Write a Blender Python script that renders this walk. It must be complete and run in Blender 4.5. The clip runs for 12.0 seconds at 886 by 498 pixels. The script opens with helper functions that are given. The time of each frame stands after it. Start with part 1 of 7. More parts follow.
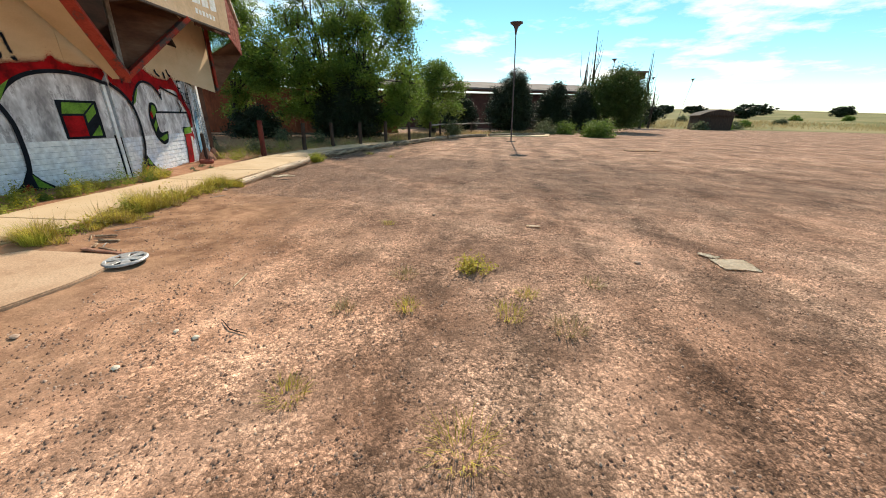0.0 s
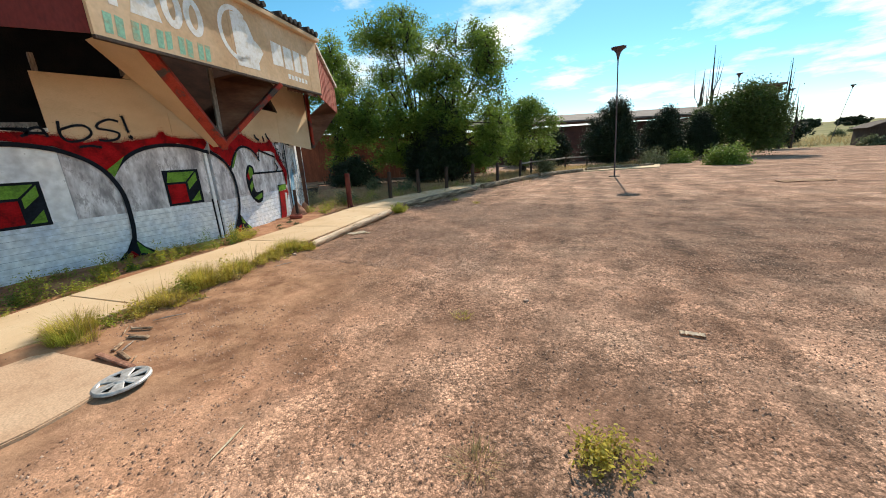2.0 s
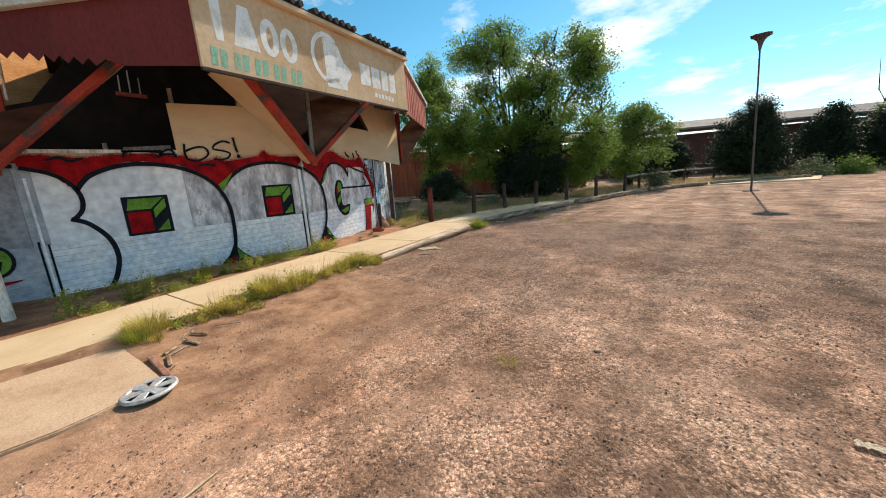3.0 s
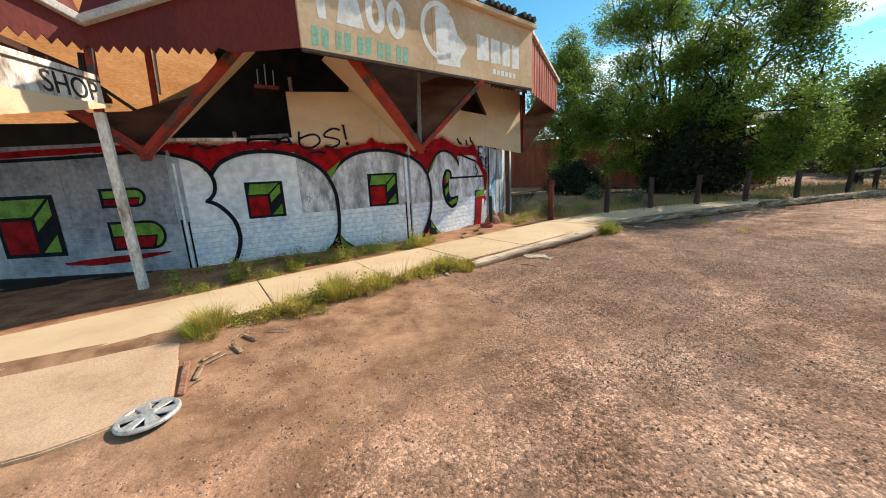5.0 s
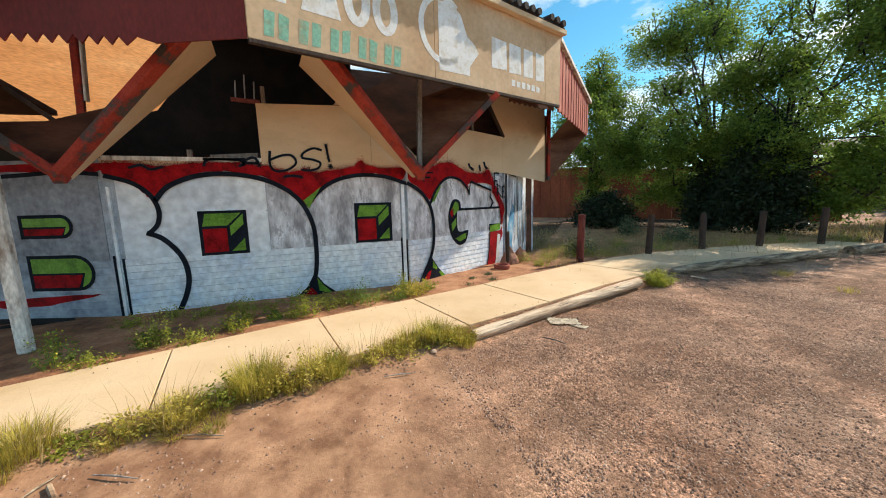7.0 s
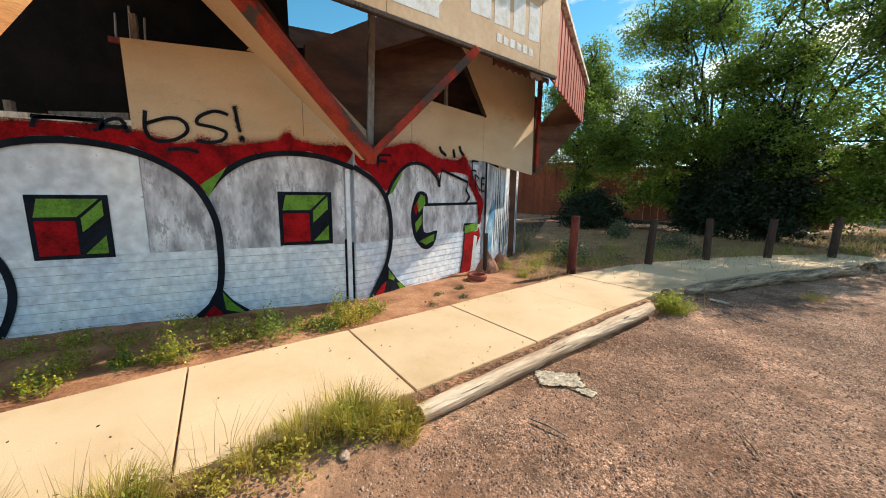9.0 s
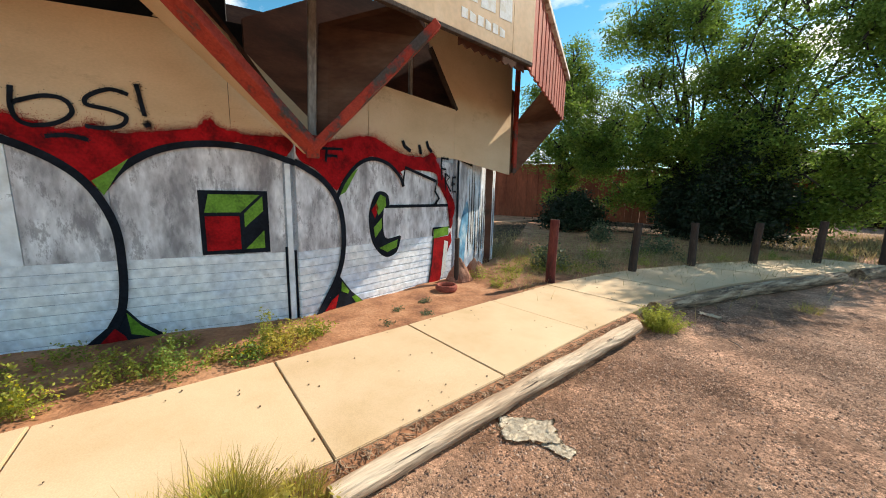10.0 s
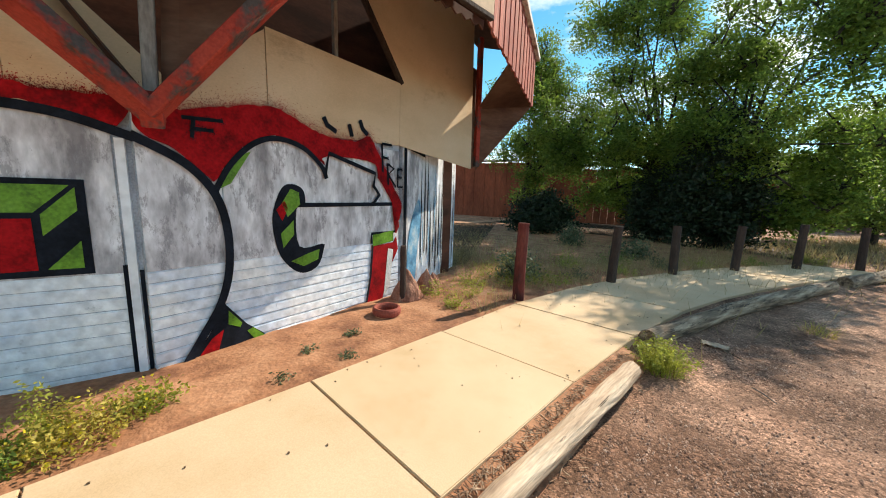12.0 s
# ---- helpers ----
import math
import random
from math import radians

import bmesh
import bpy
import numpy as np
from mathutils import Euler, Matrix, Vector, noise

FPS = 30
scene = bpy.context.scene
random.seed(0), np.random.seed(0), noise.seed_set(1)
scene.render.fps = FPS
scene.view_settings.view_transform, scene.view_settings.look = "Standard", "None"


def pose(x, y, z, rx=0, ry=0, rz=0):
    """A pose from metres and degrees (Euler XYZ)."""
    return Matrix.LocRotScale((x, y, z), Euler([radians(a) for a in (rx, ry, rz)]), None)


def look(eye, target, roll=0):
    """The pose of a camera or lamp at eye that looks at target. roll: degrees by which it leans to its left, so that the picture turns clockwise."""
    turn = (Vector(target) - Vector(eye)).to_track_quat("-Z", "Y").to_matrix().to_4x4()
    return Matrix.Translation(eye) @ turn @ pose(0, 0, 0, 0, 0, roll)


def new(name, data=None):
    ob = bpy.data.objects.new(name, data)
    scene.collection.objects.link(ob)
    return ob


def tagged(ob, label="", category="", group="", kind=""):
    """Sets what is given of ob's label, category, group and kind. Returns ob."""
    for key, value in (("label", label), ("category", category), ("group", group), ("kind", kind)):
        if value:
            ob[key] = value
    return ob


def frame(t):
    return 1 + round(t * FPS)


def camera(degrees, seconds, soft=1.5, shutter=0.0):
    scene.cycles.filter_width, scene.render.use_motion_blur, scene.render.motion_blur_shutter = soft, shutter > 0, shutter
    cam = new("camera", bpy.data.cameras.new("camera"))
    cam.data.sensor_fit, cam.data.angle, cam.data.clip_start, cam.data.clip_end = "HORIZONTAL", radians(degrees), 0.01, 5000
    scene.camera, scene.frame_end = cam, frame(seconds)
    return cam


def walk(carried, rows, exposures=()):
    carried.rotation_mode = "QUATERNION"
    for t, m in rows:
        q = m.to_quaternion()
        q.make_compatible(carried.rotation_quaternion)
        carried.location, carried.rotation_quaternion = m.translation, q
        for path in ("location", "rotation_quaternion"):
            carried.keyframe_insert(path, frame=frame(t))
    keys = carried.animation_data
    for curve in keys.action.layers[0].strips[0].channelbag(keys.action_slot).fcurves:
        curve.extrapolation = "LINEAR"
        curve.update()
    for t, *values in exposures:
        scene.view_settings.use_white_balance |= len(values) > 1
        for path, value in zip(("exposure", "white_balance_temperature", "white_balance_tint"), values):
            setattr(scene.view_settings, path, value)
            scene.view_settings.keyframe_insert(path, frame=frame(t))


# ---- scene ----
EXPOSURES = [(0, 0.34, 7700, 10), (2.5, 0.34, 7300, 10), (5.5, 0.47, 7300, 10), (9.5, 0.60, 7400, 10), (12, 0.66, 7400, 10)]
cam = camera(103.6, 12.0, soft=1.0)
PATH = [
    (0, (1.671, 2.448, 1.542), (1.235, 4.266, 0.83), 0.9),
    (0.5, (1.512, 2.768, 1.592), (0.861, 4.547, 0.95), 0.0),
    (1, (1.411, 3.146, 1.686), (0.551, 4.858, 1.111), -2.3),
    (1.5, (1.308, 3.508, 1.712), (0.419, 5.214, 1.165), -2.6),
    (2, (1.24, 3.931, 1.717), (0.314, 5.627, 1.201), -3.2),
    (2.5, (1.355, 4.336, 1.708), (0.215, 5.921, 1.274), -3.8),
    (3, (1.298, 4.682, 1.646), (-0.068, 6.085, 1.242), -3.9),
    (3.5, (1.197, 4.997, 1.63), (-0.362, 6.186, 1.234), -2.9),
    (3.7, (1.196, 5.112, 1.623), (-0.433, 6.202, 1.221), -2.1),
    (5.3, (0.449, 5.988, 1.695), (-1.334, 6.797, 1.286), -3.1),
    (5.5, (0.351, 6.144, 1.716), (-1.442, 6.942, 1.331), -3.1),
    (6, (0.035, 6.369, 1.731), (-1.783, 7.14, 1.41), -2.3),
    (6.5, (-0.336, 6.542, 1.745), (-2.168, 7.292, 1.462), -1.6),
    (7, (-0.707, 6.812, 1.746), (-2.547, 7.543, 1.468), -1.5),
    (7.2, (-0.885, 6.897, 1.744), (-2.728, 7.621, 1.464), -1.4),
    (9, (-2.062, 7.734, 1.765), (-3.854, 8.561, 1.438), 0.8),
    (9.5, (-2.304, 8.028, 1.759), (-4.075, 8.899, 1.434), 0.9),
    (10, (-2.56, 8.331, 1.755), (-4.315, 9.235, 1.437), 1.2),
    (10.5, (-2.864, 8.573, 1.721), (-4.599, 9.511, 1.393), 1.1),
    (11, (-3.119, 8.859, 1.698), (-4.83, 9.838, 1.359), 1.1),
    (11.5, (-3.328, 9.093, 1.701), (-5.034, 10.083, 1.372), 1.2),
    (12, (-3.521, 9.28, 1.714), (-5.194, 10.33, 1.397), 1.8),
]
walk(cam, [(t, look(eye, target, roll)) for t, eye, target, roll in PATH],
     exposures=EXPOSURES)

# ---- world and sun ----
SUN_AZ, SUN_EL = radians(7), radians(38)     # azimuth from +y towards -x
sun_dir = Vector((-math.sin(SUN_AZ) * math.cos(SUN_EL), math.cos(SUN_AZ) * math.cos(SUN_EL), math.sin(SUN_EL)))
world = bpy.data.worlds.new("sky")
scene.world = world
world.use_nodes = True
wn = world.node_tree
wn.nodes.clear()


def wnode(kind, **sets):
    n = wn.nodes.new(kind)
    for k, v in sets.items():
        n.inputs[k].default_value = v
    return n


w_out = wnode("ShaderNodeOutputWorld")
w_bg = wnode("ShaderNodeBackground", Strength=0.13)
w_sky = wnode("ShaderNodeTexSky")
w_sky.sky_type, w_sky.sun_disc = "NISHITA", False
w_sky.sun_elevation, w_sky.sun_rotation = SUN_EL, -SUN_AZ
w_sky.altitude, w_sky.dust_density, w_sky.air_density, w_sky.ozone_density = 1500, 0.2, 1.0, 3.0
w_tc = wnode("ShaderNodeTexCoord")
w_sep = wnode("ShaderNodeSeparateXYZ")
w_add = wnode("ShaderNodeMath")
w_add.operation, w_add.inputs[1].default_value = "ADD", 0.12
w_div = wnode("ShaderNodeVectorMath")
w_div.operation = "DIVIDE"
w_comb = wnode("ShaderNodeCombineXYZ")
w_noise = wnode("ShaderNodeTexNoise", Scale=1.15, Detail=9.0, Roughness=0.62)
w_ramp = wnode("ShaderNodeValToRGB")
w_ramp.color_ramp.elements[0].position, w_ramp.color_ramp.elements[1].position = 0.50, 0.66
w_mix = wnode("ShaderNodeMixRGB")
w_mix.inputs["Color2"].default_value = (8.0, 8.2, 8.4, 1)
L = wn.links.new
L(w_tc.outputs["Generated"], w_sep.inputs[0])
L(w_sep.outputs["Z"], w_add.inputs[0])
for k in range(3):
    L(w_add.outputs[0], w_comb.inputs[k])
L(w_tc.outputs["Generated"], w_div.inputs[0])
L(w_comb.outputs[0], w_div.inputs[1])
L(w_div.outputs[0], w_noise.inputs["Vector"])
L(w_noise.outputs["Fac"], w_ramp.inputs[0])
L(w_ramp.outputs["Color"], w_mix.inputs["Fac"])
w_hsv = wnode("ShaderNodeHueSaturation", Hue=0.478, Saturation=1.25, Value=1.12)
L(w_sky.outputs[0], w_hsv.inputs["Color"])
L(w_hsv.outputs[0], w_mix.inputs["Color1"])
L(w_mix.outputs[0], w_bg.inputs["Color"])
L(w_bg.outputs[0], w_out.inputs[0])

sun_data = bpy.data.lights.new("sun", "SUN")
sun_data.energy, sun_data.angle, sun_data.color = 4.5, radians(0.53), (1.0, 0.95, 0.87)
sun = new("sun", sun_data)
sun.matrix_world = look(sun_dir * 100, (0, 0, 0))

# ---- materials ----


def mat(name, colours, scale=4.0, rough=0.85, bump=0.3, metal=0.0, fine=40.0, spread=0.5, rand=0.0, stretch=(1, 1, 1), bump_scale=None, spec=0.3, flakes=None, placed=False, grain=1.0, turn=0.0):
    """Noise-blended colours at a coarse scale, with a fine grain over them."""
    m = bpy.data.materials.new(name)
    m.use_nodes = True
    t = m.node_tree
    b = t.nodes["Principled BSDF"]
    b.inputs["Roughness"].default_value, b.inputs["Metallic"].default_value = rough, metal
    b.inputs["Specular IOR Level"].default_value = spec
    tc = t.nodes.new("ShaderNodeTexCoord")
    mp = t.nodes.new("ShaderNodeMapping")
    mp.inputs["Scale"].default_value = stretch
    if turn:
        mp.vector_type = "TEXTURE"
        mp.inputs["Scale"].default_value = [1 / q for q in stretch]
        mp.inputs["Rotation"].default_value = (0, 0, turn)
    t.links.new(t.nodes.new("ShaderNodeNewGeometry").outputs["Position"] if placed else tc.outputs["Object"], mp.inputs[0])
    n1 = t.nodes.new("ShaderNodeTexNoise")
    n1.inputs["Scale"].default_value, n1.inputs["Detail"].default_value, n1.inputs["Roughness"].default_value = scale, 6, 0.6
    n2 = t.nodes.new("ShaderNodeTexNoise")
    n2.inputs["Scale"].default_value, n2.inputs["Detail"].default_value = fine, 5
    t.links.new(mp.outputs[0], n1.inputs["Vector"])
    t.links.new(mp.outputs[0], n2.inputs["Vector"])
    r = t.nodes.new("ShaderNodeValToRGB")
    e = r.color_ramp.elements
    lo, hi = 0.5 - 0.3 * spread, 0.5 + 0.3 * spread
    e[0].position, e[1].position = lo, hi
    e[0].color, e[1].color = (*colours[0], 1), (*colours[-1], 1)
    for k, c in enumerate(colours[1:-1]):
        x = e.new(lo + (hi - lo) * (k + 1) / (len(colours) - 1))
        x.color = (*c, 1)
    t.links.new(n1.outputs["Fac"], r.inputs[0])
    hsv = t.nodes.new("ShaderNodeHueSaturation")
    t.links.new(r.outputs[0], hsv.inputs["Color"])
    ma = t.nodes.new("ShaderNodeMapRange")
    ma.inputs["From Min"].default_value, ma.inputs["From Max"].default_value = 0.3, 0.7
    ma.inputs["To Min"].default_value, ma.inputs["To Max"].default_value = 1 - 0.22 * grain, 1 + 0.18 * grain
    t.links.new(n2.outputs["Fac"], ma.inputs["Value"])
    if rand:
        oi = t.nodes.new("ShaderNodeObjectInfo")
        mr = t.nodes.new("ShaderNodeMapRange")
        mr.inputs["To Min"].default_value, mr.inputs["To Max"].default_value = 1 - rand, 1 + rand
        t.links.new(oi.outputs["Random"], mr.inputs["Value"])
        mu = t.nodes.new("ShaderNodeMath")
        mu.operation = "MULTIPLY"
        t.links.new(mr.outputs[0], mu.inputs[0])
        t.links.new(ma.outputs[0], mu.inputs[1])
        t.links.new(mu.outputs[0], hsv.inputs["Value"])
    else:
        t.links.new(ma.outputs[0], hsv.inputs["Value"])
    colour = hsv.outputs[0]
    if flakes:
        fs, lo_, hi_, dark, strength = flakes
        nf = t.nodes.new("ShaderNodeTexNoise")
        nf.inputs["Scale"].default_value, nf.inputs["Detail"].default_value, nf.inputs["Roughness"].default_value = fs, 12, 0.78
        t.links.new(mp.outputs[0], nf.inputs["Vector"])
        fr = t.nodes.new("ShaderNodeMapRange")
        for key_, val_ in zip(("From Min", "From Max", "To Min", "To Max"), (lo_, hi_, 0.0, strength)):
            fr.inputs[key_].default_value = val_
        t.links.new(nf.outputs["Fac"], fr.inputs["Value"])
        fm = t.nodes.new("ShaderNodeMixRGB")
        fm.inputs["Color2"].default_value = (*dark, 1)
        t.links.new(fr.outputs[0], fm.inputs["Fac"])
        t.links.new(colour, fm.inputs["Color1"])
        colour = fm.outputs[0]
    t.links.new(colour, b.inputs["Base Color"])
    if bump:
        bp = t.nodes.new("ShaderNodeBump")
        bp.inputs["Strength"].default_value, bp.inputs["Distance"].default_value = bump, 0.02
        if bump_scale:
            n3 = t.nodes.new("ShaderNodeTexNoise")
            n3.inputs["Scale"].default_value, n3.inputs["Detail"].default_value = bump_scale, 6
            t.links.new(mp.outputs[0], n3.inputs["Vector"])
            t.links.new(n3.outputs["Fac"], bp.inputs["Height"])
        else:
            t.links.new(n2.outputs["Fac"], bp.inputs["Height"])
        t.links.new(bp.outputs[0], b.inputs["Normal"])
    return m


def leaf_mat(name, a, b_, through_light=0.35):
    m = mat(name, [a, b_], scale=0.9, rough=0.55, bump=0, fine=9, spread=0.9)
    t = m.node_tree
    p = t.nodes["Principled BSDF"]
    geo = t.nodes.new("ShaderNodeNewGeometry")
    mr = t.nodes.new("ShaderNodeMapRange")
    mr.inputs["To Min"].default_value, mr.inputs["To Max"].default_value = 0.65, 1.45
    t.links.new(geo.outputs["Random Per Island"], mr.inputs["Value"])
    hsv = t.nodes.new("ShaderNodeHueSaturation")
    src = p.inputs["Base Color"].links[0].from_socket
    t.links.new(src, hsv.inputs["Color"])
    t.links.new(mr.outputs[0], hsv.inputs["Value"])
    t.links.new(hsv.outputs[0], p.inputs["Base Color"])
    tr = t.nodes.new("ShaderNodeBsdfTranslucent")
    t.links.new(hsv.outputs[0], tr.inputs["Color"])
    mx = t.nodes.new("ShaderNodeMixShader")
    mx.inputs[0].default_value = through_light
    t.links.new(p.outputs[0], mx.inputs[1])
    t.links.new(tr.outputs[0], mx.inputs[2])
    t.links.new(mx.outputs[0], t.nodes["Material Output"].inputs[0])
    return m


M = {}
M["concrete"] = mat("sandy_concrete", [(0.53, 0.37, 0.21), (0.63, 0.455, 0.285), (0.68, 0.52, 0.34)], scale=1.3, fine=120, bump=0.012, grain=0.45, spread=0.8, rand=0.03, flakes=(2.6, 0.60, 0.72, (0.30, 0.19, 0.11), 0.5))
M["slab"] = mat("pink_concrete", [(0.42, 0.25, 0.155), (0.55, 0.36, 0.235), (0.62, 0.43, 0.29)], scale=1.9, fine=70, bump=0.06, spread=0.8, flakes=(2.2, 0.56, 0.66, (0.30, 0.16, 0.09), 0.5))
M["white_brick"] = mat("white_painted_brick", [(0.58, 0.66, 0.78), (0.75, 0.79, 0.85), (0.86, 0.87, 0.88)], scale=1.6, fine=11, bump=0.6, rand=0.015, bump_scale=13, flakes=(9.0, 0.60, 0.66, (0.34, 0.35, 0.38), 0.45), placed=True)
M["mortar"] = mat("painted_mortar", [(0.30, 0.34, 0.40), (0.50, 0.54, 0.60)], scale=5, fine=60)
M["grey_panel"] = mat("weathered_grey_panel", [(0.30, 0.29, 0.31), (0.52, 0.51, 0.54), (0.72, 0.72, 0.76), (0.84, 0.84, 0.87)], scale=3.4, fine=17, bump=0.25, spread=0.5, stretch=(1, 1, 0.4), flakes=(6.5, 0.52, 0.58, (0.21, 0.20, 0.22), 0.65))
M["blue_panel"] = mat("pale_painted_panel", [(0.66, 0.71, 0.78), (0.77, 0.80, 0.85), (0.83, 0.85, 0.87)], scale=1.4, fine=7, bump=0.15, flakes=(7.0, 0.62, 0.66, (0.30, 0.30, 0.33), 0.6))
# darker copies of the wall's panel and brick, with porch shade in the colour
M["dull_panel"] = mat("porch_shade_grey_panel", [(0.17, 0.18, 0.21), (0.29, 0.30, 0.34), (0.38, 0.39, 0.43)], scale=1.5, fine=12, bump=0.2, spread=0.7, flakes=(4.0, 0.58, 0.64, (0.10, 0.10, 0.12), 0.6))
M["dull_brick"] = mat("porch_shade_blue_grey_brick", [(0.18, 0.21, 0.27), (0.34, 0.38, 0.45), (0.48, 0.51, 0.56)], scale=1.4, fine=11, bump=0.6, bump_scale=13, placed=True)
M["plywood"] = mat("tan_plywood", [(0.58, 0.40, 0.24), (0.70, 0.51, 0.33), (0.76, 0.58, 0.40)], scale=1.0, fine=60, bump=0.01, grain=0.25, stretch=(1, 0.6, 1.3), spread=0.8, flakes=(1.3, 0.56, 0.72, (0.26, 0.13, 0.06), 0.55))
M["soffit"] = mat("brown_soffit_plywood", [(0.075, 0.030, 0.018), (0.13, 0.060, 0.036), (0.19, 0.105, 0.068)], scale=1.2, fine=16, bump=0.05, grain=0.6, stretch=(0.6, 0.6, 2))
M["ply_orange"] = mat("raw_orange_plywood", [(0.58, 0.23, 0.075), (0.66, 0.28, 0.10), (0.72, 0.34, 0.135)], scale=1.0, fine=20, bump=0.05, stretch=(0.5, 0.5, 2), flakes=(2.2, 0.63, 0.67, (0.16, 0.07, 0.03), 0.7))
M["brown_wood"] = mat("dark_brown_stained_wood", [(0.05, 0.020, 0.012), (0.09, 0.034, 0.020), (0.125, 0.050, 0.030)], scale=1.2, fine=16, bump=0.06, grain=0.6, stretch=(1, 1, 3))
M["red_metal"] = mat("dark_red_metal_siding", [(0.12, 0.013, 0.010), (0.15, 0.017, 0.012), (0.17, 0.022, 0.016)], scale=1.2, fine=30, rough=0.6, bump=0.1, stretch=(1, 1, 0.4))
M["red_board"] = mat("faded_red_boards", [(0.25, 0.055, 0.04), (0.36, 0.09, 0.065), (0.42, 0.15, 0.11)], scale=3, fine=26, bump=0.4, rand=0.2, stretch=(1, 1, 0.3))
M["strut_red"] = mat("peeling_red_paint", [(0.08, 0.065, 0.06), (0.34, 0.04, 0.025), (0.40, 0.055, 0.035)], scale=3.2, fine=40, bump=0.35, spread=0.28)
M["grey_wood"] = mat("weathered_grey_wood", [(0.16, 0.13, 0.11), (0.28, 0.24, 0.21), (0.36, 0.32, 0.28)], scale=5, fine=40, bump=0.5, stretch=(1, 1, 0.3))
M["white_wood"] = mat("peeling_white_wood", [(0.30, 0.22, 0.17), (0.72, 0.66, 0.60), (0.80, 0.76, 0.71)], scale=7, fine=40, bump=0.4, spread=0.5, stretch=(1, 1, 0.4))
M["white_trim"] = mat("dirty_white_metal_trim", [(0.45, 0.41, 0.37), (0.62, 0.58, 0.54)], scale=3, rough=0.5)
M["sign_tan"] = mat("painted_over_tan_sign", [(0.56, 0.34, 0.18), (0.65, 0.43, 0.25), (0.69, 0.49, 0.31)], scale=0.8, fine=14, bump=0.02, grain=0.45, rough=0.6)
M["sign_white"] = mat("flaking_white_lettering", [(0.76, 0.71, 0.63), (0.86, 0.84, 0.81), (0.88, 0.87, 0.85)], scale=7, fine=30, bump=0.02, spread=0.35, grain=0.35)
M["sign_green"] = mat("faded_mint_paint", [(0.48, 0.36, 0.22), (0.25, 0.50, 0.36), (0.28, 0.56, 0.42)], scale=5, fine=24, bump=0.03, spread=0.6)
M["ink"] = mat("navy_black_spray_paint", [(0.006, 0.008, 0.012), (0.014, 0.018, 0.028)], scale=6, rough=0.8, bump=0.05, spec=0.12)
M["spray_red"] = mat("red_spray_paint", [(0.14, 0.002, 0.004), (0.30, 0.003, 0.006), (0.40, 0.006, 0.010)], scale=5, rough=0.75, bump=0.05, spec=0.15)
M["spray_green"] = mat("green_spray_paint", [(0.07, 0.17, 0.012), (0.12, 0.28, 0.02), (0.15, 0.32, 0.04)], scale=5, rough=0.5, bump=0.1)
M["spray_blue"] = mat("blue_spray_paint", [(0.05, 0.14, 0.24), (0.12, 0.32, 0.50), (0.4, 0.5, 0.56)], scale=4, rough=0.5, bump=0.1)
M["spray_white"] = mat("white_spray_paint", [(0.6, 0.6, 0.6), (0.75, 0.75, 0.74)], scale=4, rough=0.5)
M["dark_wood"] = mat("blackish_brown_wood", [(0.035, 0.022, 0.018), (0.07, 0.045, 0.035)], scale=8, fine=40, bump=0.5, stretch=(1, 1, 0.3))
M["post_red"] = mat("faded_red_post_paint", [(0.045, 0.014, 0.012), (0.115, 0.022, 0.018), (0.16, 0.042, 0.032)], scale=6, fine=40, bump=0.4, stretch=(1, 1, 0.3))
M["log_pale"] = mat("sun_bleached_log", [(0.32, 0.21, 0.14), (0.54, 0.39, 0.27), (0.66, 0.51, 0.37)], scale=5, fine=38, bump=0.8, bump_scale=16, stretch=(2.2, 0.22, 2.2), turn=0.226, flakes=(7.0, 0.60, 0.64, (0.10, 0.065, 0.045), 0.75))
M["straw_wood"] = mat("bleached_stick", [(0.50, 0.38, 0.24), (0.66, 0.54, 0.38)], scale=12, fine=60, bump=0.3)
M["log_dark"] = mat("cracked_dark_log", [(0.09, 0.06, 0.04), (0.25, 0.18, 0.12), (0.46, 0.36, 0.26)], scale=5, fine=38, bump=1.0, bump_scale=14, stretch=(2.6, 0.3, 2.6), flakes=(6.0, 0.54, 0.58, (0.03, 0.02, 0.015), 0.85))
M["roof_dark"] = mat("charcoal_roof_tile", [(0.025, 0.022, 0.022), (0.055, 0.045, 0.042)], scale=4)
M["roof_grey"] = mat("grey_shingle_roof", [(0.12, 0.10, 0.095), (0.20, 0.17, 0.16)], scale=0.8, fine=12)
# near-black: the shade of unlit rooms is put into this colour
M["interior"] = mat("room_shade_near_black", [(0.008, 0.007, 0.006), (0.025, 0.018, 0.014)], scale=2)
M["steel"] = mat("galvanised_steel", [(0.20, 0.19, 0.19), (0.30, 0.29, 0.29)], rough=0.45, metal=0.6, scale=6)
M["lamp_paint"] = mat("maroon_lamp_paint", [(0.07, 0.05, 0.055), (0.12, 0.085, 0.09)], rough=0.5, scale=3)
M["hub"] = mat("scuffed_silver_plastic", [(0.38, 0.37, 0.36), (0.62, 0.61, 0.60)], rough=0.4, metal=0.3, scale=14)
M["black_plastic"] = mat("dull_black_plastic", [(0.015, 0.015, 0.015), (0.04, 0.035, 0.03)], rough=0.6, scale=10)
M["terracotta"] = mat("faded_red_rubber", [(0.22, 0.05, 0.035), (0.34, 0.09, 0.06)], scale=8)
M["rock"] = mat("red_sandstone", [(0.26, 0.11, 0.07), (0.42, 0.22, 0.15)], scale=5, bump=0.8)
M["paper"] = mat("sun_bleached_paper", [(0.68, 0.56, 0.42), (0.82, 0.72, 0.58)], scale=6, bump=0.2)
M["rag"] = mat("dirty_grey_cloth", [(0.42, 0.34, 0.25), (0.68, 0.60, 0.48), (0.82, 0.76, 0.65)], scale=26, bump=0.15, fine=150, spread=0.7)
